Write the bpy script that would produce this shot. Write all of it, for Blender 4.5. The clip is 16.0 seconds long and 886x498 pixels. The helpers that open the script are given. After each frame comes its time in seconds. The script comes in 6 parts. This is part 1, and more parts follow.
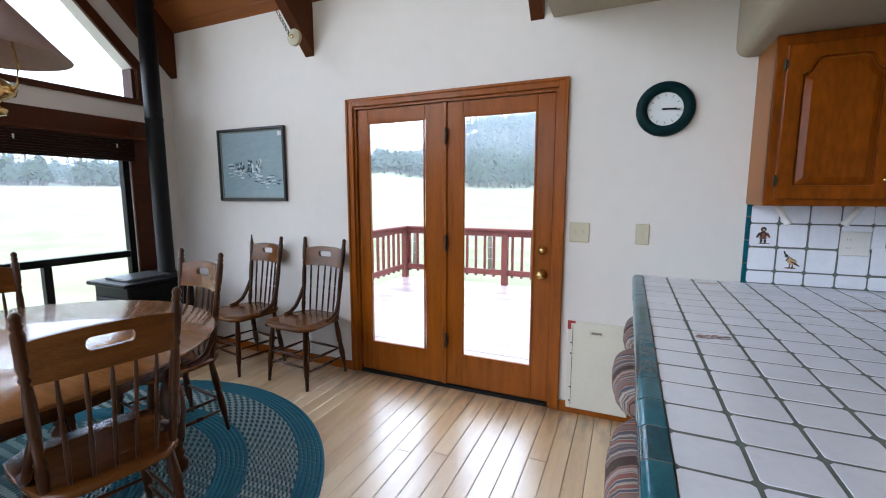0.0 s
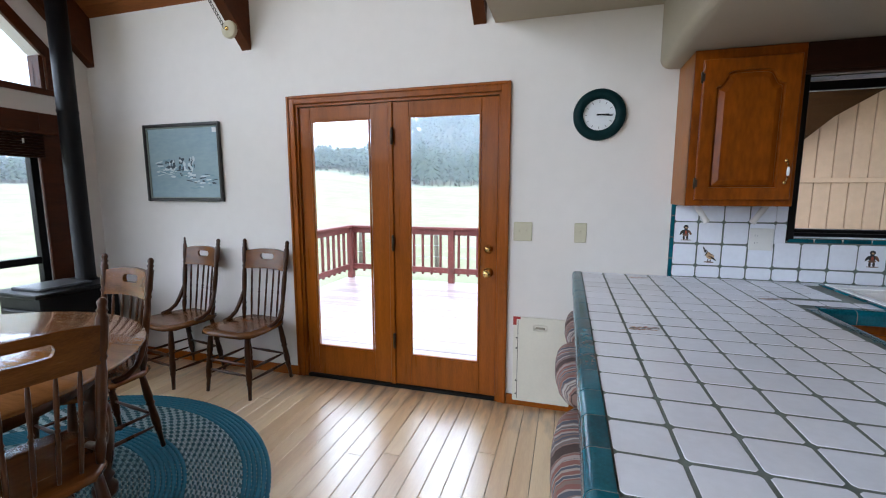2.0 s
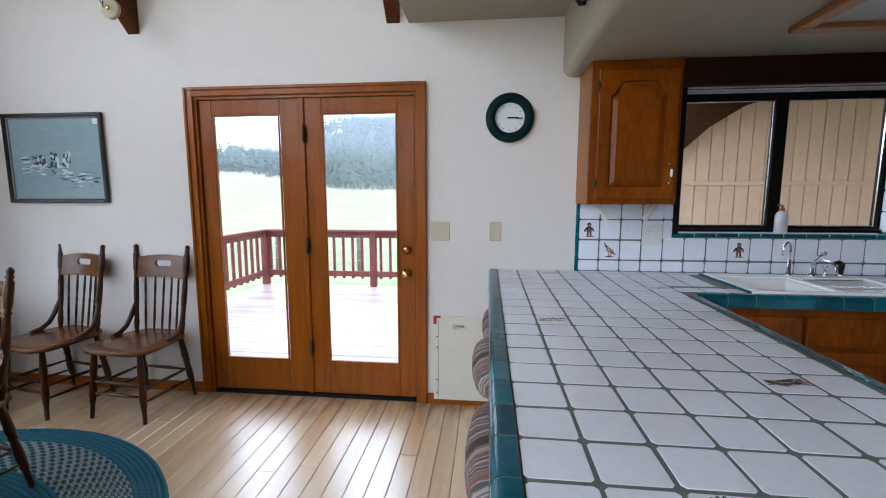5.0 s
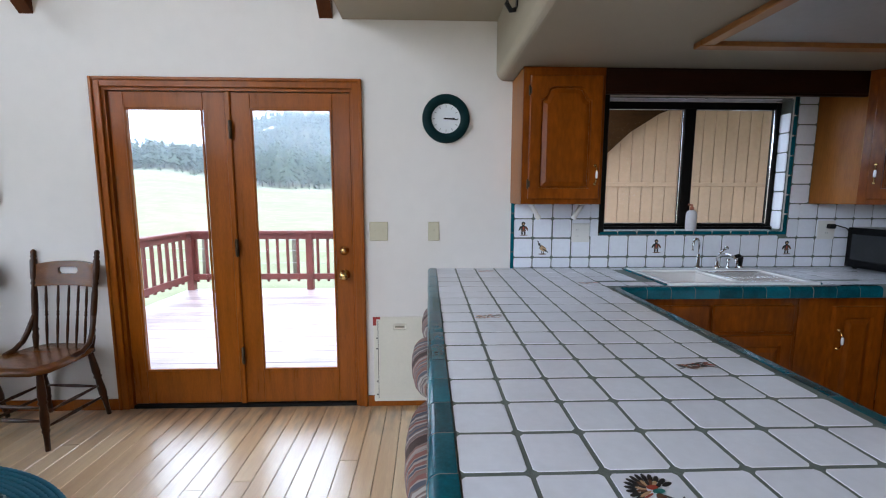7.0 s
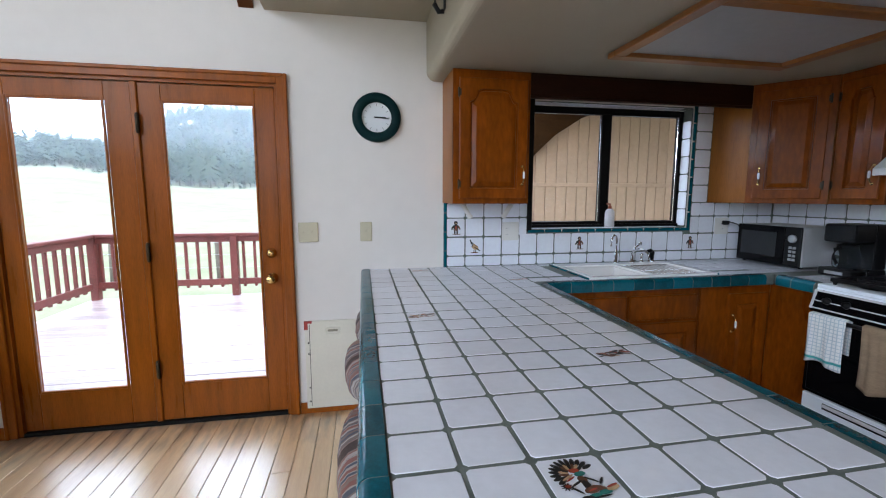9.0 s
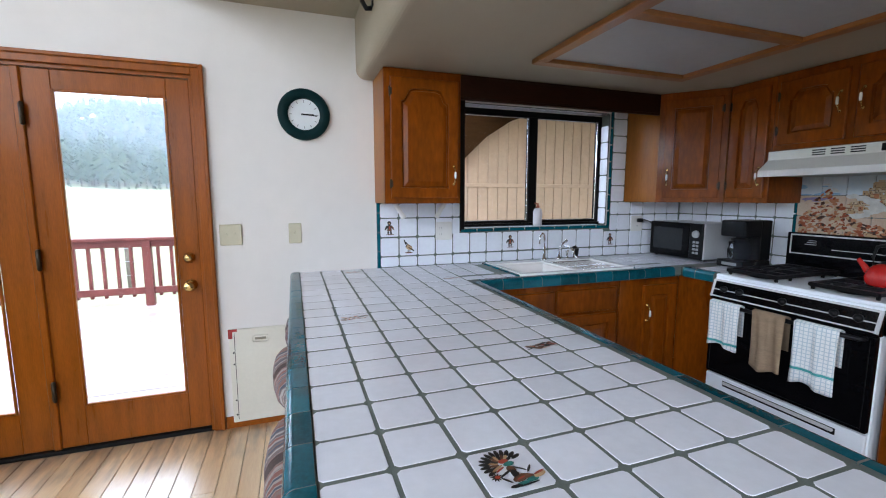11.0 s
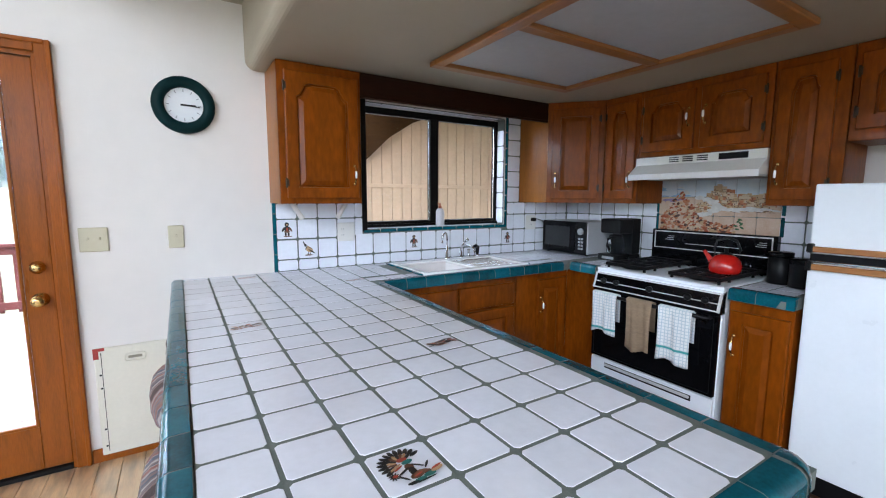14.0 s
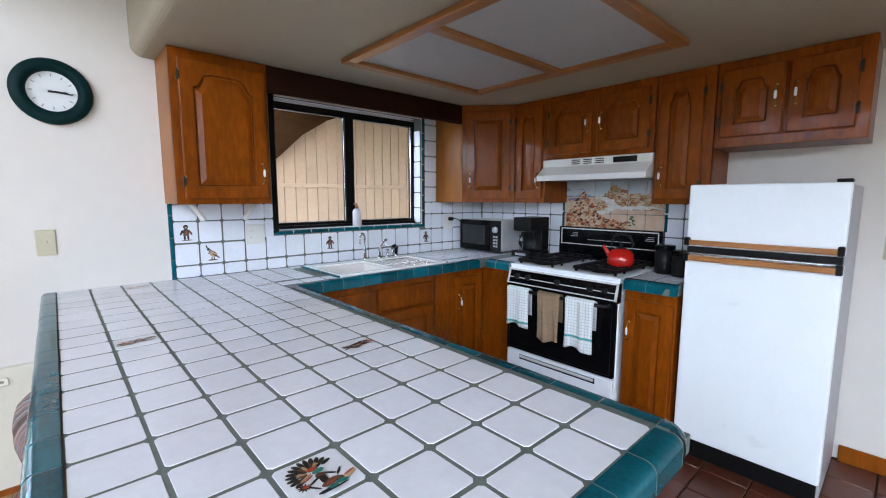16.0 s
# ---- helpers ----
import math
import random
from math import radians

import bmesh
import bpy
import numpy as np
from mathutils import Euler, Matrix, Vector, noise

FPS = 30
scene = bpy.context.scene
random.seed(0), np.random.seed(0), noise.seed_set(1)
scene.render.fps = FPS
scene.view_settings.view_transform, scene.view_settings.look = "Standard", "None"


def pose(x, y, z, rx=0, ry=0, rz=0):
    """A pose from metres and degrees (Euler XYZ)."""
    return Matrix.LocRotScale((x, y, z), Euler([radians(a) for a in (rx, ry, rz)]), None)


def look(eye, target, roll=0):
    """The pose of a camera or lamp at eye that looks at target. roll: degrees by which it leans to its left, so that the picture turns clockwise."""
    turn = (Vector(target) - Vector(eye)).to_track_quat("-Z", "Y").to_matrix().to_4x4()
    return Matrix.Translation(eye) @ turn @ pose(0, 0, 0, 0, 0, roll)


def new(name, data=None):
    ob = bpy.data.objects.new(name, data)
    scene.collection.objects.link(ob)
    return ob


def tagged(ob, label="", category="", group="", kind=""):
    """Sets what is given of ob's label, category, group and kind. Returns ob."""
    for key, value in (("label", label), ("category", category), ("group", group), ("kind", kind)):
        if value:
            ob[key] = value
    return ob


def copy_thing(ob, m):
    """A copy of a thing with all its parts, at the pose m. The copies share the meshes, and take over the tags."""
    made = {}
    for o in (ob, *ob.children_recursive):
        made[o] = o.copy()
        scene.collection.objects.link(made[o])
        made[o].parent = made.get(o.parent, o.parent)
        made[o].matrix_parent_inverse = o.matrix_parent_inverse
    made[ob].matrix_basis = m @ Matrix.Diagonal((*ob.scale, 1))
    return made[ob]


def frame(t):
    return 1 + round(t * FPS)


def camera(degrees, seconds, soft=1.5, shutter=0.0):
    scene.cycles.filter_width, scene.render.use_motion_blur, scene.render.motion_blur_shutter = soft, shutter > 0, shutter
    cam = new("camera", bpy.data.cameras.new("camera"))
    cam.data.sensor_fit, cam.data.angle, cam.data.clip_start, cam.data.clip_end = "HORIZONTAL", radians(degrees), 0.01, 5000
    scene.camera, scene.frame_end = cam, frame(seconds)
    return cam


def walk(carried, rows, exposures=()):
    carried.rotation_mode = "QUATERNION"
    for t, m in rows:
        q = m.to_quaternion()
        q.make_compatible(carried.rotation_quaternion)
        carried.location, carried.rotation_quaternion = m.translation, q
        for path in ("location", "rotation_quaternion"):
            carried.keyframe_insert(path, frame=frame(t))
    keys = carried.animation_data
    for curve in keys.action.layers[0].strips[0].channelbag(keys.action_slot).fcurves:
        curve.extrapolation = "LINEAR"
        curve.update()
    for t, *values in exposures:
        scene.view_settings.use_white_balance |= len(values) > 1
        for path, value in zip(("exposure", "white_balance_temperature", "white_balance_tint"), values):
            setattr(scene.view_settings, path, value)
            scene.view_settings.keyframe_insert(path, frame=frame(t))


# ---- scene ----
cam = camera(92.4, 16.0, soft=1.1)
PATH = [
    (0, (0.115, 0.109, 1.38), (-0.677, 1.927, 1.126), 0.0),
    (0.5, (0.117, 0.109, 1.382), (-0.612, 1.955, 1.128), -0.1),
    (1, (0.109, 0.09, 1.396), (-0.56, 1.956, 1.135), -0.1),
    (1.5, (0.112, 0.094, 1.393), (-0.502, 1.98, 1.133), -0.1),
    (2, (0.112, 0.094, 1.395), (-0.443, 1.997, 1.132), 0.0),
    (2.5, (0.122, 0.108, 1.384), (-0.379, 2.028, 1.13), -0.0),
    (3, (0.127, 0.111, 1.382), (-0.323, 2.044, 1.13), -0.1),
    (3.5, (0.131, 0.117, 1.378), (-0.263, 2.062, 1.127), 0.0),
    (4, (0.134, 0.114, 1.38), (-0.199, 2.07, 1.128), 0.0),
    (6.3, (0.159, 0.125, 1.365), (0.123, 2.11, 1.121), 0.1),
    (6.5, (0.153, 0.113, 1.379), (0.146, 2.097, 1.128), 0.1),
    (7, (0.158, 0.117, 1.376), (0.228, 2.1, 1.127), 0.1),
    (7.5, (0.163, 0.121, 1.372), (0.302, 2.101, 1.126), 0.2),
    (8, (0.166, 0.12, 1.374), (0.379, 2.093, 1.127), 0.2),
    (8.5, (0.17, 0.12, 1.374), (0.46, 2.084, 1.126), 0.2),
    (9, (0.174, 0.118, 1.375), (0.542, 2.068, 1.126), 0.1),
    (11.5, (0.195, 0.12, 1.367), (0.911, 1.971, 1.124), 0.1),
    (12, (0.198, 0.118, 1.367), (0.968, 1.948, 1.124), 0.2),
    (12.5, (0.202, 0.117, 1.365), (1.023, 1.925, 1.124), 0.1),
    (13, (0.207, 0.114, 1.366), (1.111, 1.882, 1.125), 0.1),
    (13.5, (0.211, 0.114, 1.365), (1.199, 1.836, 1.124), 0.1),
    (14, (0.214, 0.111, 1.365), (1.26, 1.799, 1.125), 0.2),
    (14.5, (0.22, 0.109, 1.364), (1.356, 1.737, 1.124), 0.1),
    (15, (0.223, 0.106, 1.364), (1.424, 1.687, 1.125), 0.1),
    (15.5, (0.226, 0.102, 1.365), (1.496, 1.628, 1.125), 0.1),
    (16, (0.231, 0.098, 1.364), (1.57, 1.564, 1.125), 0.1),
]
walk(cam, [(t, look(eye, target, roll)) for t, eye, target, roll in PATH],
     exposures=[(0.0, -0.76), (4.0, -0.86), (8.0, -0.84), (11.5, -0.41), (16.0, -0.17)])

# ---- light ----
world = bpy.data.worlds.new("world")
scene.world = world
world.use_nodes = True
wn = world.node_tree.nodes
sky = wn.new("ShaderNodeTexSky")
sky.sky_type = "NISHITA"
sky.sun_disc = False
sky.sun_elevation, sky.sun_rotation = radians(50), radians(200)
sky.air_density, sky.dust_density, sky.ozone_density = 1.0, 4.0, 1.0
haze = wn.new("ShaderNodeMix")
haze.data_type = "RGBA"
haze.inputs[0].default_value = 0.85
haze.inputs[7].default_value = (48.5, 57.0, 71.0, 1)
world.node_tree.links.new(sky.outputs[0], haze.inputs[6])
world.node_tree.links.new(haze.outputs[2], wn["Background"].inputs[0])
wn["Background"].inputs[1].default_value = 0.15

sun_data = bpy.data.lights.new("sun", "SUN")
sun_data.energy, sun_data.angle, sun_data.color = 1.5, radians(15), (1.0, 0.96, 0.9)
sun = new("sun", sun_data)
sun.matrix_world = look((0, 0, 30), (-6, 20, 0))


def fill_light(name, m, w, h, power, color=(0.78, 0.88, 1.0), spread=180):
    d = bpy.data.lights.new(name, "AREA")
    d.shape, d.size, d.size_y, d.energy, d.color = "RECTANGLE", w, h, power, color
    d.spread = radians(spread)
    ob = new(name, d)
    ob.matrix_world = m
    return ob


# added area lamps standing in for daylight from unseen windows behind the camera
fill_light("daylight_fill_west", look((-3.62, -1.5, 3.1), (2.1, 0.75, 0.7)), 2.6, 2.2, 235, spread=130)
fill_light("daylight_fill_south", look((-1.6, -3.9, 2.6), (0.2, 1.4, 0.5)), 3.2, 2.4, 10, spread=120)

# ---- materials ----
ALL = {}


def mat(name, color, rough=0.5, metal=0.0, vary=0.12, scale=6.0, bump=0.0, bscale=120.0, color2=None, stretch=(1, 1, 1),
        coat=0.0, spec=0.5, obrand=0.0, island=0.0, fine=None, coatr=0.08, coati=1.5):
    """A surface with stains at one scale, grain at another and fine relief."""
    if name in ALL:
        return ALL[name]
    m = bpy.data.materials.new(name)
    m.use_nodes = True
    nt, n, l = m.node_tree, m.node_tree.nodes, m.node_tree.links
    b = n["Principled BSDF"]
    b.inputs["Roughness"].default_value, b.inputs["Metallic"].default_value = rough, metal
    b.inputs["Coat Weight"].default_value = coat
    b.inputs["Coat Roughness"].default_value = coatr
    b.inputs["Coat IOR"].default_value = coati
    b.inputs["Specular IOR Level"].default_value = spec
    tc = n.new("ShaderNodeTexCoord")
    mp = n.new("ShaderNodeMapping")
    mp.inputs["Scale"].default_value = stretch
    l.new(tc.outputs["Object"], mp.inputs[0])
    vec = mp.outputs[0]
    if obrand:
        oi = n.new("ShaderNodeObjectInfo")
        ad = n.new("ShaderNodeVectorMath")
        ad.operation = "MULTIPLY_ADD"
        cx = n.new("ShaderNodeCombineXYZ")
        for i in range(3):
            l.new(oi.outputs["Random"], cx.inputs[i])
        l.new(cx.outputs[0], ad.inputs[0])
        ad.inputs[1].default_value = (37.0, 19.0, 53.0)
        l.new(vec, ad.inputs[2])
        vec = ad.outputs[0]
    a = n.new("ShaderNodeTexNoise")
    a.inputs["Scale"].default_value, a.inputs["Detail"].default_value = scale, 5
    l.new(vec, a.inputs["Vector"])
    f = n.new("ShaderNodeTexNoise")
    f.inputs["Scale"].default_value, f.inputs["Detail"].default_value = fine or scale * 9, 3
    l.new(vec, f.inputs["Vector"])
    mixf = n.new("ShaderNodeMath")
    mixf.operation = "MULTIPLY_ADD"
    l.new(f.outputs[0], mixf.inputs[0])
    mixf.inputs[1].default_value = 0.4
    sc = n.new("ShaderNodeMath")
    sc.operation = "MULTIPLY"
    l.new(a.outputs[0], sc.inputs[0])
    sc.inputs[1].default_value = 0.6
    l.new(sc.outputs[0], mixf.inputs[2])
    fac = mixf.outputs[0]
    if obrand:
        ob2 = n.new("ShaderNodeMath")
        ob2.operation = "MULTIPLY_ADD"
        l.new(oi.outputs["Random"], ob2.inputs[0])
        ob2.inputs[1].default_value = obrand
        ob3 = n.new("ShaderNodeMath")
        ob3.operation = "SUBTRACT"
        l.new(fac, ob3.inputs[0])
        ob3.inputs[1].default_value = obrand * 0.5
        l.new(ob3.outputs[0], ob2.inputs[2])
        fac = ob2.outputs[0]
    if island:
        ge = n.new("ShaderNodeNewGeometry")
        ob2 = n.new("ShaderNodeMath")
        ob2.operation = "MULTIPLY_ADD"
        l.new(ge.outputs["Random Per Island"], ob2.inputs[0])
        ob2.inputs[1].default_value = island
        l.new(fac, ob2.inputs[2])
        fac = ob2.outputs[0]
    ramp = n.new("ShaderNodeValToRGB")
    c2 = color2 or tuple(c * (1 - 2.2 * vary) for c in color)
    ramp.color_ramp.elements[0].position, ramp.color_ramp.elements[1].position = 0.3, 0.68
    ramp.color_ramp.elements[0].color = (*c2, 1)
    ramp.color_ramp.elements[1].color = (*color, 1)
    l.new(fac, ramp.inputs[0])
    l.new(ramp.outputs[0], b.inputs["Base Color"])
    rr = n.new("ShaderNodeMath")
    rr.operation = "MULTIPLY_ADD"
    l.new(a.outputs[0], rr.inputs[0])
    rr.inputs[1].default_value, rr.inputs[2].default_value = rough * 0.5, rough * 0.75
    l.new(rr.outputs[0], b.inputs["Roughness"])
    if bump:
        bn = n.new("ShaderNodeTexNoise")
        bn.inputs["Scale"].default_value, bn.inputs["Detail"].default_value = bscale, 3
        l.new(vec, bn.inputs["Vector"])
        bp = n.new("ShaderNodeBump")
        bp.inputs["Strength"].default_value, bp.inputs["Distance"].default_value = bump, 0.004
        l.new(bn.outputs[0], bp.inputs["Height"])
        l.new(bp.outputs[0], b.inputs["Normal"])
    ALL[name] = m
    return m


def glass(name, tint=(1, 1, 1), rough=0.0):
    m = bpy.data.materials.new(name)
    m.use_nodes = True
    b = m.node_tree.nodes["Principled BSDF"]
    b.inputs["Transmission Weight"].default_value = 1.0
    b.inputs["Base Color"].default_value = (*tint, 1)
    b.inputs["Roughness"].default_value = rough
    b.inputs["IOR"].default_value = 1.1
    return m


PLASTER = mat("painted_plaster", (0.755, 0.71, 0.672), 0.75, vary=0.03, scale=1.2, bump=0.12, bscale=90)
# darker than the paint: the ceiling's shade is put into its colour
CEIL = mat("shaded_ceiling_plaster", (0.39, 0.335, 0.245), 0.6, vary=0.03, scale=1.0, bump=0.1, bscale=70)
TRIMW = mat("stained_trim_wood", (0.335, 0.087, 0.007), 0.32, vary=0.2, scale=3, stretch=(9, 9, 1), bump=0.12, bscale=40, coat=0.06, spec=0.15)
DOORW = mat("stained_door_wood", (0.325, 0.085, 0.007), 0.3, vary=0.2, scale=3, stretch=(9, 9, 1), bump=0.1, bscale=40, coat=0.06, spec=0.15)
CABW = mat("stained_cabinet_wood", (0.3, 0.068, 0.004), 0.3, vary=0.3, scale=2.4, stretch=(2.4, 2.4, 0.7), bump=0.05, bscale=60, coat=0.14, coatr=0.1, spec=0.12)
CABSIDE = mat("cabinet_side_veneer", (0.34, 0.115, 0.018), 0.35, vary=0.16, scale=2.5, stretch=(7, 7, 1), bump=0.05, coat=0.05, spec=0.15)
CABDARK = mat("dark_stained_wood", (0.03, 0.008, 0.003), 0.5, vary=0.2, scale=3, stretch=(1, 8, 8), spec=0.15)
CASEW = mat("brown_casing_wood", (0.085, 0.021, 0.005), 0.45, vary=0.2, scale=3, stretch=(6, 1, 6), spec=0.2)
ROOFW = mat("roof_boards", (0.26, 0.08, 0.018), 0.45, vary=0.22, scale=2, stretch=(1, 8, 8), bump=0.1, island=0.25)
BEAMW = mat("beam_wood", (0.095, 0.025, 0.006), 0.5, vary=0.2, scale=3, stretch=(9, 1, 1), bump=0.15, bscale=40, spec=0.2)
# oak with shade put into its colour, for legs, posts and spindles
OAK = mat("oak_shaded_wood", (0.065, 0.019, 0.004), 0.3, vary=0.25, scale=4, stretch=(6, 6, 1), bump=0.1, bscale=60, coat=0.15, spec=0.25)
OAKTOP = mat("oak_table_wood", (0.28, 0.115, 0.032), 0.25, vary=0.2, scale=3, stretch=(1, 9, 9), bump=0.05, coat=0.5)
PLANK = mat("oak_floor_plank", (0.85, 0.62, 0.36), 0.32, color2=(0.64, 0.39, 0.18), scale=2.6, stretch=(9, 0.7, 1), bump=0.1, bscale=50, coat=1.0, coatr=0.3, coati=2.6, obrand=0.28, fine=30)


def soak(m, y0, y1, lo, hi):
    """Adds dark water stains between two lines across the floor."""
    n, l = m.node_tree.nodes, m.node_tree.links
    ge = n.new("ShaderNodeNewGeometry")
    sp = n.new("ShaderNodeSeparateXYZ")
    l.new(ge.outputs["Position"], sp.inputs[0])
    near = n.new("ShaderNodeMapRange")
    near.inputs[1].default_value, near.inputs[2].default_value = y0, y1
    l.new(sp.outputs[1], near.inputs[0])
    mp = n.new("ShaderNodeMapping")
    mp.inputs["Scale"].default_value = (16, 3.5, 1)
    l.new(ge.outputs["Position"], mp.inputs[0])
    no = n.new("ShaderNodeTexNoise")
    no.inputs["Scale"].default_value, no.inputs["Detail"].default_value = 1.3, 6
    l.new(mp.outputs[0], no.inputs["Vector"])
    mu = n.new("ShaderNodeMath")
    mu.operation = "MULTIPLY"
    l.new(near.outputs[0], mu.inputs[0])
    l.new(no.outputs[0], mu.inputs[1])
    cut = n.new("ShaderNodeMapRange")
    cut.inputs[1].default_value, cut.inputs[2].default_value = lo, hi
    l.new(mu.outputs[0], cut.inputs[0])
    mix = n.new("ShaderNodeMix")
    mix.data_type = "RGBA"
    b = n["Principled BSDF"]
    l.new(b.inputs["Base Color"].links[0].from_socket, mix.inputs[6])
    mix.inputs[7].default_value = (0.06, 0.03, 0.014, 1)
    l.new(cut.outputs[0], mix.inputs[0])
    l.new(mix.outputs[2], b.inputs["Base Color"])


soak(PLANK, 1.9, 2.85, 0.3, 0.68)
UNDER = mat("floor_gap", (0.05, 0.028, 0.014), 0.8)
REDTILE = mat("kitchen_floor_tile", (0.12, 0.034, 0.018), 0.35, vary=0.2, scale=5, obrand=0.4)
TILEW = mat("white_glazed_tile", (0.85, 0.875, 0.95), 0.2, vary=0.05, scale=5, bump=0.08, bscale=25, coat=0.12, obrand=0.18)
TEAL = mat("teal_glazed_tile", (0.004, 0.115, 0.155), 0.14, vary=0.25, scale=14, bump=0.06, bscale=30, coat=0.1, spec=0.22, obrand=0.35)
GROUT = mat("grey_green_grout", (0.15, 0.175, 0.16), 0.85, vary=0.12, scale=20, bump=0.3, bscale=300)
BLACKM = mat("black_metal", (0.007, 0.007, 0.008), 0.4, vary=0.1, spec=0.2)
BLACKG = mat("black_enamel", (0.004, 0.004, 0.005), 0.12, vary=0.1, spec=0.14)
BRONZE = mat("dark_bronze_frame", (0.007, 0.006, 0.006), 0.45, vary=0.1, spec=0.15)
CHROME = mat("chrome", (0.75, 0.75, 0.76), 0.12, metal=1.0, vary=0.03)
BRASS = mat("polished_brass", (0.72, 0.5, 0.2), 0.2, metal=1.0, vary=0.08)
DARKIRON = mat("dark_brass_hinge", (0.06, 0.045, 0.03), 0.4, metal=0.8)
CERAM = mat("white_ceramic", (0.88, 0.88, 0.87), 0.12, vary=0.02, coat=0.4)
ENAMEL = mat("white_enamel", (0.88, 0.93, 0.98), 0.3, vary=0.02, bump=0.02, bscale=300)
IVORY = mat("ivory_plastic", (0.55, 0.5, 0.36), 0.4, vary=0.03)
WHITEP = mat("white_plastic", (0.75, 0.74, 0.72), 0.4, vary=0.03)
HOODM = mat("almond_hood_metal", (0.76, 0.75, 0.71), 0.35, vary=0.04)
GREYP = mat("grey_plastic", (0.35, 0.36, 0.37), 0.45, vary=0.06)
RED = mat("red_enamel", (0.55, 0.012, 0.008), 0.12, vary=0.08, coat=0.6)
CREAM = mat("cream_panel", (0.72, 0.68, 0.58), 0.5, vary=0.04)
DARKG = mat("dark_green_plastic", (0.003, 0.024, 0.026), 0.5, vary=0.15, spec=0.1)
GLASS = glass("window_glass")
JARGLASS = glass("jar_glass", (0.9, 0.95, 0.95))
LENS = mat("light_diffuser", (0.45, 0.45, 0.45), 0.5, vary=0.06, scale=3, bump=0.3, bscale=220)
DECKW = mat("wet_red_deck", (0.52, 0.41, 0.4), 0.35, vary=0.2, scale=3, stretch=(1, 8, 1), coat=0.35, coatr=0.2, obrand=0.4)
RAILW = mat("red_rail_paint", (0.2, 0.05, 0.042), 0.5, vary=0.2, scale=5, bump=0.1)
SIDING = mat("beige_siding", (0.6, 0.42, 0.28), 0.7, vary=0.08, scale=2, bump=0.15, bscale=60, obrand=0.15)
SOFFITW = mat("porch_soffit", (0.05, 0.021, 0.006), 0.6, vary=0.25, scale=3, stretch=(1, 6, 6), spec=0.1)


# ---- mesh helpers ----
def box(bm, x0, x1, y0, y1, z0, z1, bevel=0.0, seg=1):
    r = bmesh.ops.create_cube(bm, size=1)
    vs = r["verts"]
    for v in vs:
        v.co = Vector((x0 + (v.co.x + 0.5) * (x1 - x0), y0 + (v.co.y + 0.5) * (y1 - y0), z0 + (v.co.z + 0.5) * (z1 - z0)))
    if bevel:
        es = list({e for v in vs for e in v.link_edges})
        bmesh.ops.bevel(bm, geom=es, offset=bevel, segments=seg, affect="EDGES", profile=0.5)
    return bm


def lathe(bm, profile, seg=16, m=Matrix()):
    """Turns (radius, height) pairs about the z axis."""
    rings = []
    for r, z in profile:
        rings.append([bm.verts.new(m @ Vector((r * math.cos(2 * math.pi * i / seg), r * math.sin(2 * math.pi * i / seg), z))) for i in range(seg)])
    for a, b in zip(rings, rings[1:]):
        for i in range(seg):
            bm.faces.new((a[i], a[(i + 1) % seg], b[(i + 1) % seg], b[i])).smooth = True
    for ring, flip in ((rings[0], True), (rings[-1], False)):
        bm.faces.new(ring[::-1] if flip else ring)
    return bm


def along(p, q):
    """The pose whose z axis runs from p to q."""
    p, q = Vector(p), Vector(q)
    return Matrix.Translation(p) @ (q - p).to_track_quat("Z", "Y").to_matrix().to_4x4()


def rod(bm, p, q, profile, seg=10):
    """A turned rod from p to q; the profile's heights run from 0 to 1."""
    d = (Vector(q) - Vector(p)).length
    return lathe(bm, [(r, h * d) for r, h in profile], seg, along(p, q))


def tube(bm, pts, r, seg=8):
    """A round tube through points."""
    pts = [Vector(p) for p in pts]
    rings = []
    for i, p in enumerate(pts):
        d = (pts[min(i + 1, len(pts) - 1)] - pts[max(i - 1, 0)]).normalized()
        q = d.to_track_quat("Z", "Y").to_matrix()
        rings.append([bm.verts.new(p + q @ Vector((r * math.cos(2 * math.pi * k / seg), r * math.sin(2 * math.pi * k / seg), 0))) for k in range(seg)])
    for a, b in zip(rings, rings[1:]):
        for k in range(seg):
            try:
                bm.faces.new((a[k], a[(k + 1) % seg], b[(k + 1) % seg], b[k])).smooth = True
            except ValueError:
                pass
    bm.faces.new(rings[0][::-1])
    bm.faces.new(rings[-1])
    return bm


def prism(bm, pts, z0, z1, m=Matrix()):
    """An outline in x and y, raised from z0 to z1."""
    lo = [bm.verts.new(m @ Vector((x, y, z0))) for x, y in pts]
    hi = [bm.verts.new(m @ Vector((x, y, z1))) for x, y in pts]
    bm.faces.new(lo[::-1])
    bm.faces.new(hi)
    for i in range(len(pts)):
        j = (i + 1) % len(pts)
        bm.faces.new((lo[i], lo[j], hi[j], hi[i]))
    return bm


def mesh(name, bm, material):
    me = bpy.data.meshes.new(name)
    bmesh.ops.recalc_face_normals(bm, faces=bm.faces)
    bm.to_mesh(me)
    bm.free()
    for mm in (material if isinstance(material, (list, tuple)) else [material]):
        me.materials.append(mm)
    return me


def part(name, bm, material, parent=None, label="", m=None):
    ob = new(name, mesh(name, bm, material) if isinstance(bm, bmesh.types.BMesh) else bm)
    if parent is not None:
        ob.parent = parent
    if m is not None:
        ob.matrix_basis = m
    if label:
        tagged(ob, label)
    return ob


def thing(name, m, label, category, group="", kind=""):
    ob = new(name)
    ob.empty_display_size = 0.1
    ob.matrix_basis = m
    return tagged(ob, label, category, group, kind)


def bx(*a, **k):
    return box(bmesh.new(), *a, **k)


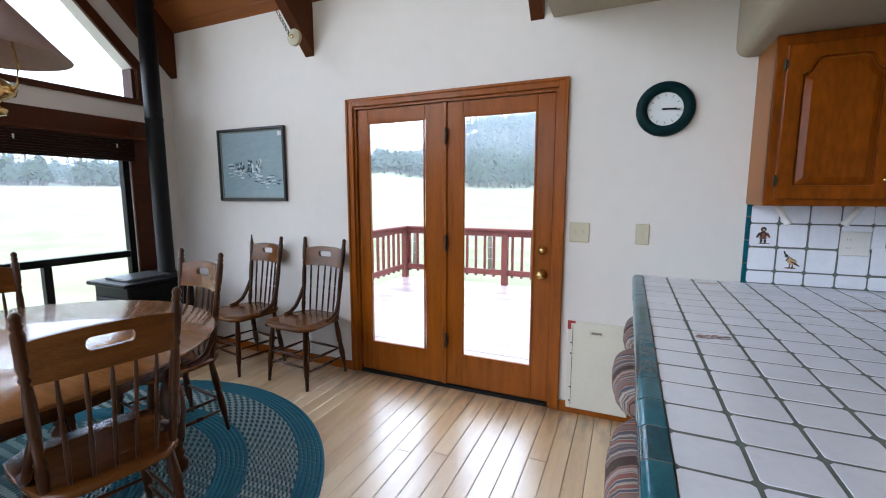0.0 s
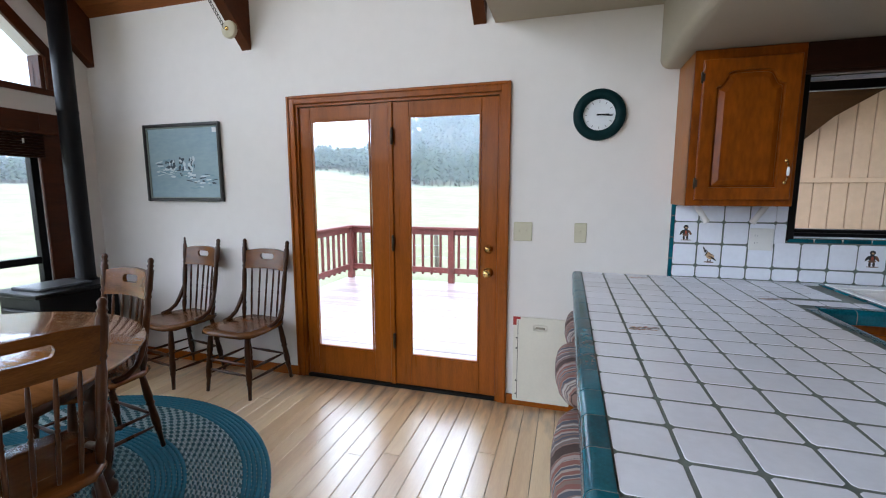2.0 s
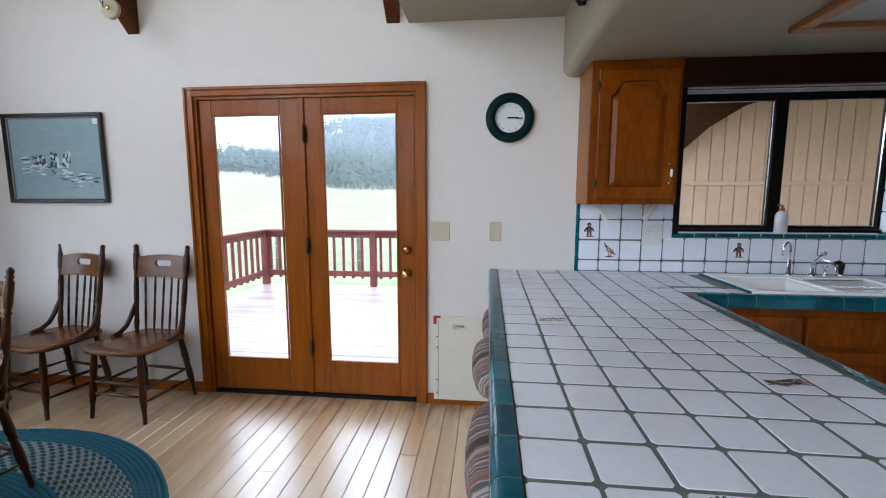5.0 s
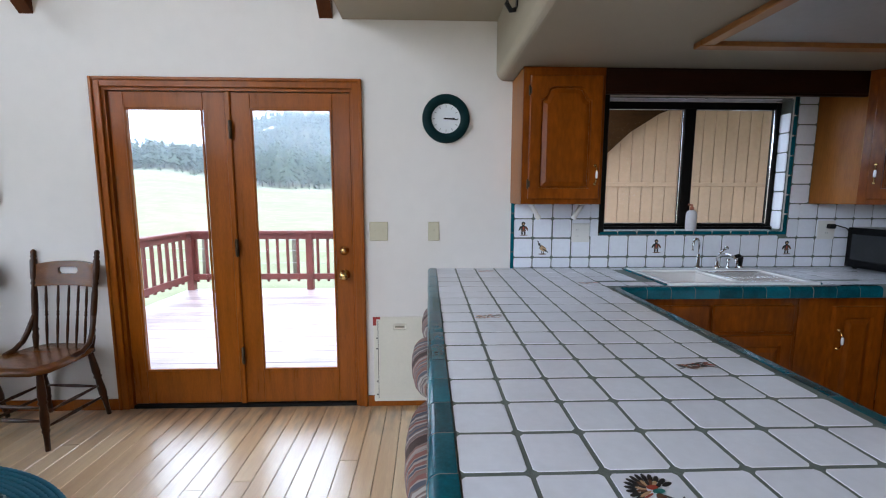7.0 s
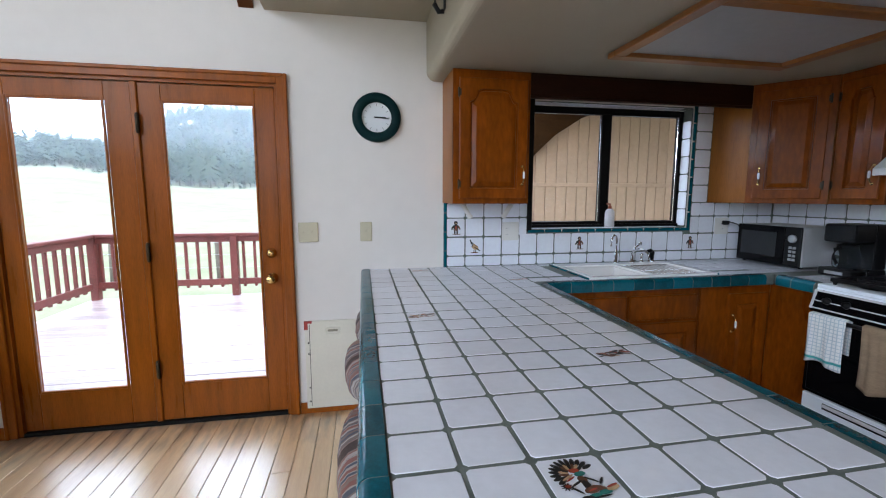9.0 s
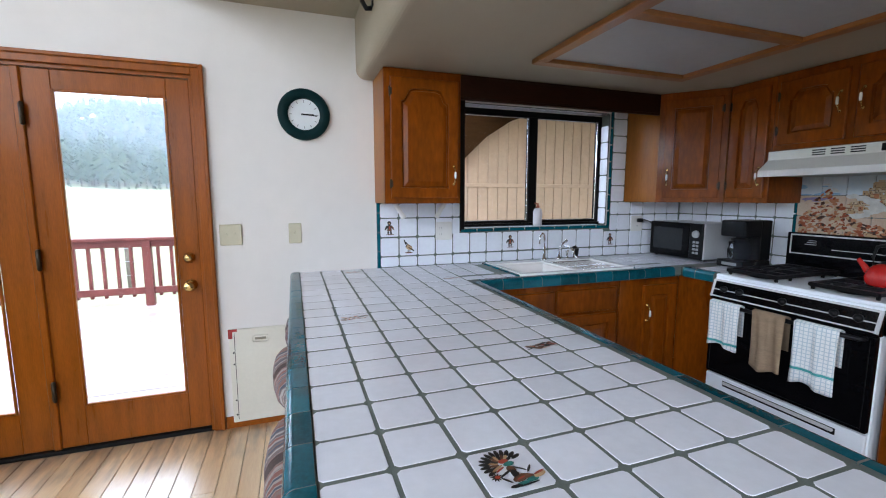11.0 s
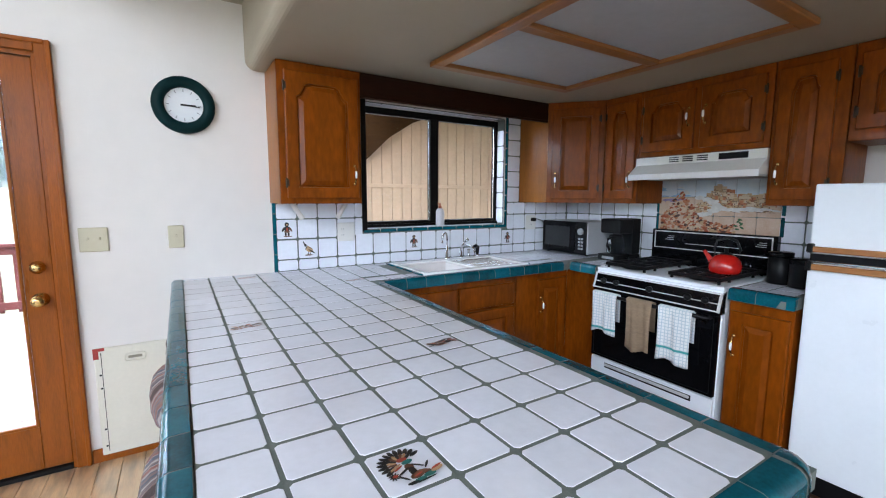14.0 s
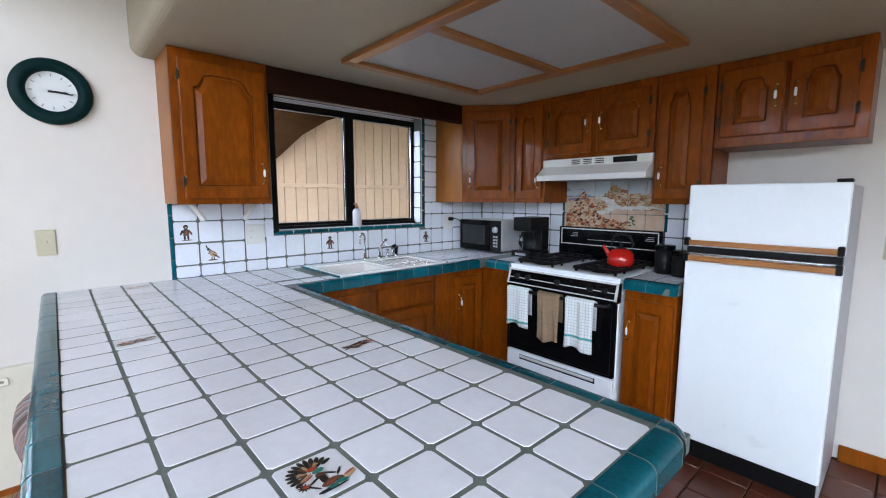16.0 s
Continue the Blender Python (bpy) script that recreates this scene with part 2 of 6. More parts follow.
def setting(name, bm, material, label, category):
    return tagged(part(name, bm, material), label, category, kind="structure")


# ---- structure ----
WD, WR, WL, WB = 2.795, 3.19, -3.74, -4.0
T = 0.15
KZ = 2.068       # kitchen ceiling
DOOR = (-1.776, -0.295, 2.015)
WIN = (1.272, 2.452, 1.15, 1.985)

w = bmesh.new()
for x0, x1, z0, z1 in ((WL - T, DOOR[0], 0, 3.0), (DOOR[0], DOOR[1], DOOR[2], 3.0), (DOOR[1], WIN[0], 0, 3.0), (WIN[0], WIN[1], 0, WIN[2]),
                       (WIN[0], WIN[1], WIN[3], 3.0), (WIN[1], WR + T, 0, 3.0)):
    box(w, x0, x1, WD, WD + T, z0, z1)
bmesh.ops.remove_doubles(w, verts=w.verts, dist=0.0001)
setting("wall_north", w, PLASTER, "off-white painted plaster wall with patio doors", "wall")
setting("wall_east", bx(WR, WR + T, WB, WD, 0, 3.0), PLASTER, "off-white painted wall behind the cooker and fridge", "wall")

# west wall with the dining window and the slanted gable window over it
LW = (-0.3, 2.4, 0.42, 1.83)
w = bmesh.new()
box(w, WL - T, WL, WB, LW[0], 0, 7)
box(w, WL - T, WL, LW[0], LW[1], 0, LW[2])
box(w, WL - T, WL, LW[0], LW[1], LW[3], 2.15)
box(w, WL - T, WL, LW[1], WD, 0, 2.15)
Gy = (-0.3, 2.485)
prism(w, [(Gy[1], 2.15), (WD, 2.15), (WD, 3.0), (Gy[1], 3.0 + WD - Gy[1])], WL - T, WL, Matrix(((0, 0, 1, 0), (1, 0, 0, 0), (0, 1, 0, 0), (0, 0, 0, 1))))
YZ = Matrix(((0, 0, 1, 0), (1, 0, 0, 0), (0, 1, 0, 0), (0, 0, 0, 1)))
prism(w, [(Gy[1], 2.42), (Gy[1], 3.4), (Gy[0], 6.2), (Gy[0], 5.2)], WL - T, WL, YZ)
setting("wall_west", w, PLASTER, "off-white gable wall with a slanted window over a wide window", "wall")

# unseen south wall far behind; its wide window is assumed, to admit daylight
w = bmesh.new()
box(w, WL - T, WR + T, WB - T, WB, 0, 0.8)
box(w, WL - T, WR + T, WB - T, WB, 3.2, 5.5)
box(w, WL - T, -3.2, WB - T, WB, 0.8, 3.2)
box(w, 0.9, WR + T, WB - T, WB, 0.8, 3.2)
setting("wall_south", w, PLASTER, "unseen off-white painted wall with an assumed wide window", "wall")

# floor base, oak planks laid later
setting("floor", bx(WL - T, WR + T, WB - T, WD + T, -0.2, -0.012), UNDER, "honey oak strip floor and red kitchen tiles", "floor")

# roof: one slope down to the north wall, one to the south
def slope_point(y):
    return 2.79 + (WD - y)


w = bmesh.new()
ridge = -0.6
n_b = 34
d = (WD + 0.2 - ridge) / n_b
for i in range(n_b):
    y1 = WD + 0.15 - i * d
    y0 = y1 - d
    pts = [(y1, slope_point(y1)), (y0 + 0.006, slope_point(y0 + 0.006)), (y0 + 0.006, slope_point(y0) + 0.05), (y1, slope_point(y1) + 0.05)]
    prism(w, pts, WL - T, 0.2, YZ)
prism(w, [(WD + 0.2, slope_point(WD + 0.2) + 0.04), (ridge, slope_point(ridge) + 0.04), (ridge, slope_point(ridge) + 0.2), (WD + 0.2, slope_point(WD + 0.2) + 0.2)], WL - T - 0.3, WR + T, YZ)
prism(w, [(ridge, slope_point(ridge)), (WB - T, slope_point(ridge) - 0.8), (WB - T, slope_point(ridge) - 0.6), (ridge, slope_point(ridge) + 0.2)], WL - T, WR + T, YZ)
setting("ceiling", w, ROOFW, "sloping tongue-and-groove wooden ceiling", "ceiling")
w = bmesh.new()
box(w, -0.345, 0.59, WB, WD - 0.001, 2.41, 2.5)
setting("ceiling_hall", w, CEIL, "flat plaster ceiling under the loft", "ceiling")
w = bmesh.new()
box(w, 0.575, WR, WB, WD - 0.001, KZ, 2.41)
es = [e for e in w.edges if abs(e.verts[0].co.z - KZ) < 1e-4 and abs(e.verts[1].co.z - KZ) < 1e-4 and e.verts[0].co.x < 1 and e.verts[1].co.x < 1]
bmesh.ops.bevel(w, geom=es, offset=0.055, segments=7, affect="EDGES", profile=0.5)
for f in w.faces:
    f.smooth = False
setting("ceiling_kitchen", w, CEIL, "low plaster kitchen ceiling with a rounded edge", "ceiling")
setting("wall_loft", bx(-0.345, -0.22, WB, WD, 2.5, 6.0), PLASTER, "plaster wall of the loft", "wall")

# roof beams
for x in (-3.67, -2.13, -0.42):
    w = bmesh.new()
    def zb(y):
        return 2.412 + (WD - y)
    prism(w, [(WD - 0.001, zb(WD)), (ridge, zb(ridge)), (ridge, slope_point(ridge) - 0.003), (WD - 0.001, slope_point(WD) - 0.003)], x - 0.06, x + 0.02, YZ)
    tagged(part("roof_beam", w, BEAMW), "dark-stained sloping timber roof beam", "beam", "roof beams", "structure")

# ---- patio doors ----
def frame_ring(bm, x0, x1, z0, z1, wl, wr, wb, wt, y0, y1, bevel=0.004):
    """Two stiles and two rails round an opening."""
    box(bm, x0, x0 + wl, y0, y1, z0, z1, bevel)
    box(bm, x1 - wr, x1, y0, y1, z0, z1, bevel)
    box(bm, x0 + wl, x1 - wr, y0, y1, z1 - wt, z1, bevel)
    box(bm, x0 + wl, x1 - wr, y0, y1, z0, z0 + wb, bevel)
    return bm


trim = thing("door_1_trim", pose(0, WD, 0), "stained wood casing round the patio doors", "door trim", kind="structure")
for name, a in (("side_casing", (-1.83, -1.772)), ("side_casing", (-0.299, -0.24))):
    b = bmesh.new()
    box(b, a[0], a[1], -0.016, 0.0, 0, 2.067, 0.003)
    out = a[0] if a[0] < -1 else a[1] - 0.02
    box(b, out, out + 0.02, -0.026, -0.014, 0, 2.067, 0.004)
    part(name, b, TRIMW, trim)
b = bmesh.new()
box(b, -1.772, -0.299, -0.016, 0, 2.012, 2.067, 0.003)
box(b, -1.81, -0.26, -0.026, -0.014, 2.047, 2.067, 0.004)
part("head_casing", b, TRIMW, trim)
b = bmesh.new()
for x0, x1 in ((-1.776, -1.756), (-0.315, -0.295)):
    box(b, x0, x1, 0.002, 0.14, 0, 2.015)
box(b, -1.756, -0.315, 0.002, 0.14, 1.995, 2.015)
part("jamb", b, TRIMW, trim)
part("threshold", bx(-1.756, -0.315, 0.0, 0.16, -0.01, 0.018, 0.004), BRONZE, trim, "dark metal threshold")


def patio_leaf(x0, x1, gx0, gx1, label):
    d = thing("door_1", pose(0, WD, 0), label, "door", "patio doors", "structure")
    b = bmesh.new()
    frame_ring(b, x0, x1, 0.022, 1.992, gx0 - x0, x1 - gx1, 0.222, 0.095, 0.02, 0.064, 0.003)
    part("door_frame", b, DOORW, d)
    b = bmesh.new()
    frame_ring(b, gx0 - 0.001, gx1 + 0.001, 0.243, 1.898, 0.014, 0.014, 0.014, 0.014, 0.012, 0.021, 0.003)
    part("glazing_bead", b, DOORW, d)
    g = part("pane", bx(gx0 + 0.002, gx1 - 0.002, 0.04, 0.046, 0.244, 1.897), GLASS, d)
    g.visible_shadow = False
    return d


leaf = patio_leaf(-1.752, -1.062, -1.666, -1.199, "fixed stained wooden patio door with a full-length pane")
leaf2 = patio_leaf(-1.038, -0.319, -0.918, -0.427, "stained wooden patio door with brass knob and deadbolt")
b = bmesh.new()
box(b, -1.068, -1.032, 0.006, 0.066, 0.02, 1.995, 0.005)
part("astragal", b, DOORW, leaf)
for z in (0.3, 1.0, 1.72):
    b = bmesh.new()
    box(b, -1.045, -1.028, -0.004, 0.012, z, z + 0.1, 0.002)
    lathe(b, [(0.008, 0), (0.008, 0.11)], 8, pose(-1.032, -0.004, z - 0.005))
    part("hinge", b, DARKIRON, leaf2)
YM = pose(0, 0, 0, 90, 0, 0)
b = bmesh.new()
lathe(b, [(0.033, 0), (0.033, 0.008), (0.012, 0.012), (0.012, 0.03), (0.024, 0.04), (0.028, 0.055), (0.024, 0.068), (0.008, 0.074)], 18, pose(-0.372, 0.02, 0.875) @ YM)
part("door_knob", b, BRASS, leaf2, "round polished brass knob")
b = bmesh.new()
lathe(b, [(0.03, 0), (0.03, 0.01), (0.02, 0.016), (0.018, 0.03), (0.006, 0.034)], 18, pose(-0.372, 0.02, 1.03) @ YM)
part("deadbolt", b, BRASS, leaf2, "brass deadbolt")

# ---- west windows ----
ww = thing("window_1", pose(WL, 0, 0), "wide wood-cased window with black frame and rolled blind", "window", kind="structure")
b = bmesh.new()
y0, y1, z0, z1 = -0.3, 2.4, 0.42, 1.83
for a in ((y1 - 0.02, y1 + 0.14, 0.3, 1.99), (y0 - 0.12, y0 + 0.02, 0.3, 1.99)):
    box(b, 0.0, 0.022, a[0], a[1], a[2], a[3], 0.004)
box(b, 0.0, 0.025, y0, y1, z1 - 0.01, 1.99, 0.004)
box(b, 0.0, 0.03, y0, y1, z0 - 0.1, z0, 0.004)
part("casing", b, CASEW, ww)
b = bmesh.new()
for a, c in ((y0, y0 + 0.05), (1.0, 1.05), (y1 - 0.05, y1)):
    box(b, -0.1, -0.04, a, c, z0, z1, 0.003)
for a, c in ((z0, z0 + 0.04), (0.85, 0.905), (z1 - 0.04, z1)):
    box(b, -0.098, -0.042, y0 + 0.05, y1 - 0.05, a, c, 0.003)
box(b, -0.097, -0.043, 1.75, 1.8, z0 + 0.04, 0.85, 0.003)
part("window_frame", b, BRONZE, ww)
g = part("pane", bx(-0.073, -0.067, y0 + 0.05, y1 - 0.05, 0.9, z1 - 0.04), GLASS, ww)
g.visible_shadow = False
g = part("pane", bx(-0.073, -0.067, y0 + 0.05, y1 - 0.05, z0 + 0.04, 0.855), GLASS, ww)
g.visible_shadow = False
bl = thing("window_blind", pose(WL, 0, 1.65), "dark woven blind rolled up under the window head", "blind")
b = bmesh.new()
box(b, 0.0, 0.09, y0 + 0.02, y1 + 0.08, 0.175, 0.2, 0.004)
part("headrail", b, CASEW, bl)
for i in range(9):
    part("slat", bx(0.03, 0.075 - 0.002 * (i % 2), y0 + 0.03, y1 - 0.01, 0.002 + i * 0.019, 0.019 + i * 0.019, 0.006), CABDARK, bl)
for y in (1.62, 2.25):
    b = bmesh.new()
    lathe(b, [(0.006, 0), (0.007, 0.03), (0.003, 0.034)], 8, pose(0.085, y, 0.1))
    part("cord_pull", b, CERAM, bl)

gw = thing("window_2", pose(WL, 0, 0), "slanted gable window with dark wood casing", "window", kind="structure")
b = bmesh.new()
box(b, 0.0, 0.025, Gy[0], Gy[1] + 0.07, 2.13, 2.175, 0.004)
box(b, 0.0, 0.026, Gy[1], Gy[1] + 0.06, 2.175, 2.47, 0.004)
prism(b, [(Gy[1] + 0.06, 2.455), (Gy[1], 2.405), (Gy[0], 5.19), (Gy[0], 5.31)], 0.0, 0.028, YZ)
prism(b, [(Gy[1], 2.17), (Gy[1] - 0.03, 2.17), (Gy[1] - 0.03, 2.42), (Gy[1], 2.42)], -0.12, 0.0, YZ)
box(b, -0.12, 0.0, Gy[0], Gy[1], 2.15, 2.18)
part("casing", b, CASEW, gw)
b = bmesh.new()
prism(b, [(Gy[1] - 0.03, 2.18), (Gy[1] - 0.03, 2.43), (Gy[0], 5.21), (Gy[0], 2.18)], -0.073, -0.067, YZ)
g = part("pane", b, GLASS, gw)
g.visible_shadow = False

# ---- sink window ----
sw = thing("window_3", pose(0, WD, 0), "dark metal sliding window in a tiled recess over the sink", "window", kind="structure")
x0, x1, z0, z1 = WIN
b = bmesh.new()
frame_ring(b, x0 + 0.002, x1 - 0.001, z0 + 0.012, z1 - 0.01, 0.026, 0.03, 0.032, 0.045, 0.085, 0.13, 0.003)
box(b, 1.815, 1.885, 0.08, 0.128, z0 + 0.04, z1 - 0.05, 0.003)
box(b, 1.244, 1.278, -0.012, 0.084, z0 - 0.012, z1 + 0.01, 0.003)
box(b, 1.278, 2.44, 0.06, 0.084, z0 + 0.004, z0 + 0.028, 0.003)
part("window_frame", b, BRONZE, sw)
for a, c in ((x0 + 0.026, 1.817), (1.883, x1 - 0.03)):
    g = part("pane", bx(a, c, 0.103, 0.108, z0 + 0.04, z1 - 0.05), GLASS, sw)
    g.visible_shadow = False
    b = bmesh.new()
    frame_ring(b, a, c, z0 + 0.042, z1 - 0.052, 0.008, 0.008, 0.008, 0.008, 0.094, 0.1)
    part("sash_edge", b, CHROME, sw)

# ---- worktop with tiles ----
P = 0.1235
X0, Y0 = 0.207, 0.400


def tile_mesh(name, w, h, material, th=0.007, r=0.007, edge=0.0009):
    """A pillowed tile with eased corners, centred, its back at z = 0."""
    b = bmesh.new()
    loops = []
    for inset, z in ((0.0, 0.0), (0.0, th - edge * 0.7), (edge, th)):
        a, c = w / 2 - inset, h / 2 - inset
        q = r - inset * 0.5
        pts = [(a, c - q), (a - q, c), (-a + q, c), (-a, c - q), (-a, -c + q), (-a + q, -c), (a - q, -c), (a, -c + q)]
        loops.append([b.verts.new((x, y, z)) for x, y in pts])
    for p, q in zip(loops, loops[1:]):
        for i in range(8):
            b.faces.new((p[i], p[(i + 1) % 8], q[(i + 1) % 8], q[i])).smooth = True
    b.faces.new(loops[-1])
    return mesh(name, b, material)


rt = random.Random(5)
TILE = tile_mesh("tile", 0.1148, 0.1148, TILEW)
cut = {}


def sized(w, h, material=TILEW, key=""):
    k = (round(w, 3), round(h, 3), key)
    if k not in cut:
        cut[k] = tile_mesh("tile", w, h, material, r=min(0.008, w * 0.2, h * 0.2))
    return cut[k]


def lay(parent, me, m, name="tile"):
    ob = new(name, me)
    ob.parent = parent
    j = Matrix.Translation((rt.uniform(-1, 1) * 0.0008, rt.uniform(-1, 1) * 0.0008, rt.uniform(-1, 1) * 0.0004)) @ pose(0, 0, 0, rt.uniform(-0.25, 0.25), rt.uniform(-0.25, 0.25), rt.uniform(-0.5, 0.5))
    ob.matrix_basis = m @ j
    return ob


CZ = 0.915
top = thing("worktop", pose(0, 0, 0), "white tiled U-shaped worktop with glossy teal tile edging", "worktop")
b = bmesh.new()
GZ = CZ - 0.0009
box(b, 0.185, 1.105, 0.375, WD - 0.002, 0.86, GZ)
box(b, 0.162, 1.128, 0.352, WD - 0.003, 0.862, 0.9)
box(b, 1.128, 2.545, 2.179, 2.21, 0.862, 0.9)
box(b, 1.105, 1.42, 2.2, WD - 0.002, 0.86, GZ)
box(b, 1.42, 2.20, 2.2, 2.245, 0.86, GZ)
box(b, 1.42, 2.20, 2.70, WD - 0.002, 0.86, GZ)
box(b, 2.20, WR - 0.002, 2.2, WD - 0.002, 0.86, GZ)
box(b, 2.575, WR - 0.002, 1.94, 2.2, 0.86, GZ)
part("grout_bed", b, GROUT, top)
part("grout_bed", bx(2.575, WR - 0.002, 0.865, 1.14, 0.86, GZ), GROUT, top)


def flat_tile(cx, cy, w=None, h=None, z=CZ - 0.007):
    me = TILE if w is None else sized(w, h)
    return lay(top, me, pose(cx, cy, z))


BLACKINK = mat("painted_black", (0.02, 0.02, 0.02), 0.3, vary=0.05)
REDINK = mat("painted_red", (0.4, 0.06, 0.03), 0.3, vary=0.1)
TANINK = mat("painted_tan", (0.55, 0.36, 0.2), 0.3, vary=0.1)
TEALINK = mat("painted_teal", (0.03, 0.2, 0.18), 0.3, vary=0.1)
BROWNINK = mat("painted_brown", (0.16, 0.07, 0.04), 0.3, vary=0.1)
INKS = [BLACKINK, REDINK, TANINK, TEALINK, BROWNINK]


def blob(b, x, y, rx, ry, ang, z, mi, n=9):
    ca, sa = math.cos(ang), math.sin(ang)
    vs = [b.verts.new((x + rx * math.cos(t) * ca - ry * math.sin(t) * sa, y + rx * math.cos(t) * sa + ry * math.sin(t) * ca, z)) for t in [2 * math.pi * i / n for i in range(n)]]
    f = b.faces.new(vs)
    f.material_index = mi


def motif(kind, seed):
    """A small painted desert motif made of brush strokes."""
    r = random.Random(seed)
    b = bmesh.new()
    z = [0.0074]

    def s(x, y, rx, ry, ang=0.0, mi=0):
        z[0] += 0.00004
        blob(b, x, y, rx, ry, ang, z[0], mi)
    if kind == "dancer":
        for i in range(13):
            t = math.radians(212 - 15.5 * i)
            s(-0.004 + 0.033 * math.cos(t), 0.014 + 0.03 * math.sin(t), 0.011, 0.0042, t, 0)
        for i in range(10):
            t = math.radians(200 - 18 * i)
            s(-0.004 + 0.018 * math.cos(t), 0.014 + 0.017 * math.sin(t), 0.009, 0.0034, t, (0, 4, 2)[i % 3])
        s(-0.002, 0.02, 0.010, 0.006, 0.1, 1)
        s(0.004, 0.011, 0.011, 0.006, 0.2, 3)
        s(-0.02, 0.005, 0.014, 0.0028, 0.5, 2)
        s(-0.017, 0.001, 0.011, 0.0022, 0.5, 1)
        s(0.001, -0.004, 0.008, 0.01, 0.1, 4)
        s(0.002, -0.017, 0.0068, 0.012, 0.0, 0)
        s(0.016, -0.006, 0.013, 0.0024, -0.7, 0)
        s(0.03, -0.011, 0.011, 0.0022, 0.9, 0)
        s(-0.012, -0.011, 0.014, 0.0024, 0.5, 0)
        s(-0.019, -0.027, 0.012, 0.0024, -0.9, 0)
        for k in range(5):
            t = 0.3 + 0.63 * k
            s(-0.032, -0.016, 0.011, 0.0018, t, 0)
        s(-0.03, -0.016, 0.005, 0.004, 0.0, 1)
        s(0.003, -0.03, 0.013, 0.0075, 0.2, 4)
        s(0.017, -0.027, 0.014, 0.0065, -0.3, 4)
        s(0.006, -0.029, 0.009, 0.002, 0.3, 1)
        s(0.002, -0.043, 0.013, 0.0055, 0.2, 3)
        s(0.023, -0.037, 0.012, 0.0055, 0.1, 3)
        s(-0.011, -0.045, 0.011, 0.004, 0.0, 0)
        s(0.012, -0.046, 0.02, 0.002, 0.1, 0)
        s(0.04, -0.03, 0.013, 0.0055, 0.3, 2)
        s(0.041, -0.025, 0.012, 0.0025, 0.3, 1)
    elif kind == "bird":
        s(0.006, -0.006, 0.024, 0.016, -0.5, 2)
        s(-0.004, 0.004, 0.014, 0.012, 0.5, 2)
        s(-0.018, 0.022, 0.008, 0.009, 0, 0)
        s(-0.026, 0.036, 0.011, 0.004, 1.9, 0)
        s(-0.012, 0.008, 0.016, 0.003, 1.1, 0)
        s(0.016, -0.014, 0.02, 0.004, -0.5, 4)
        s(0.024, -0.02, 0.02, 0.004, -0.6, 0)
        s(0.012, 0.004, 0.018, 0.002, -0.5, 4)
        s(-0.002, -0.03, 0.003, 0.01, 0, 0)
        s(0.01, -0.032, 0.003, 0.01, 0, 0)
        s(0.002, -0.04, 0.026, 0.004, 0, 4)
    elif kind == "doll":
        s(0, 0.03, 0.013, 0.013, 0, 0)
        s(0.001, 0.027, 0.006, 0.005, 0, 2)
        s(0, 0.002, 0.016, 0.02, 0, 0)
        s(0.001, 0.0, 0.006, 0.012, 0, 1)
        s(-0.021, 0.0, 0.006, 0.017, -0.5, 0)
        s(0.021, 0.0, 0.006, 0.017, 0.5, 4)
        s(0.0, -0.014, 0.018, 0.007, 0, 4)
        s(-0.008, -0.03, 0.006, 0.012, 0, 0)
        s(0.009, -0.03, 0.006, 0.012, 0, 0)
        s(0.004, -0.043, 0.028, 0.003, 0, 4)
    else:
        for i in range(36):
            x = r.uniform(-0.046, 0.046)
            s(x, 0.2 * x + r.uniform(-0.018, 0.018), r.uniform(0.006, 0.015), r.uniform(0.002, 0.0055), r.uniform(-0.8, 1.0), r.choice((0, 0, 4, 4, 2, 1)))
    return mesh("motif", b, INKS)


MOTIFS = {k: motif(k, i) for i, k in enumerate(("dancer", "bird", "doll", "scene", "scene2"))}


def paint(t, kind):
    ob = new("painted_motif", MOTIFS[kind])
    ob.parent = t
    tagged(ob, "hand-painted desert motif in black, rust and tan")


# peninsula: 7 columns, 19 rows and a cut row at the wall
GRID = {}
for i in range(7):
    for j in range(19):
        GRID[i, j] = flat_tile(X0 + P * (i + 0.5), Y0 + P * (j + 0.5))
    flat_tile(X0 + P * (i + 0.5), 2.7705, 0.1155, 0.042)
for i in range(7, 24):
    for j in range(15, 19):
        cx, cy = X0 + P * (i + 0.5), Y0 + P * (j + 0.5)
        if j == 15:
            if cx < 1.40 or 2.24 < cx < 2.55:
                flat_tile(cx, 2.2925, 0.1155, 0.086)
            elif cx > 2.60:
                flat_tile(cx, cy)
            continue
        if 1.38 < cx < 2.24:
            if j == 18:
                flat_tile(cx, 2.755, 0.1155, 0.07)
            continue
        flat_tile(cx, cy)
    cx = X0 + P * (i + 0.5)
    if not 1.38 < cx < 2.24:
        flat_tile(cx, 2.7705, 0.1155, 0.042)
for i in range(5):
    for cy, h in ((2.065, 0.1155), (1.972, 0.055)):
        flat_tile(2.66 + P * i, cy, 0.1155, h)
    for cy in (1.075, 0.9515):
        flat_tile(2.66 + P * i, cy)
for (i, j), k in (((2, 2), "dancer"), ((5, 6), "scene"), ((1, 10), "scene2"), ((6, 15), "scene"), ((2, 18), "scene2")):
    if (i, j) in GRID:
        paint(GRID[i, j], k)

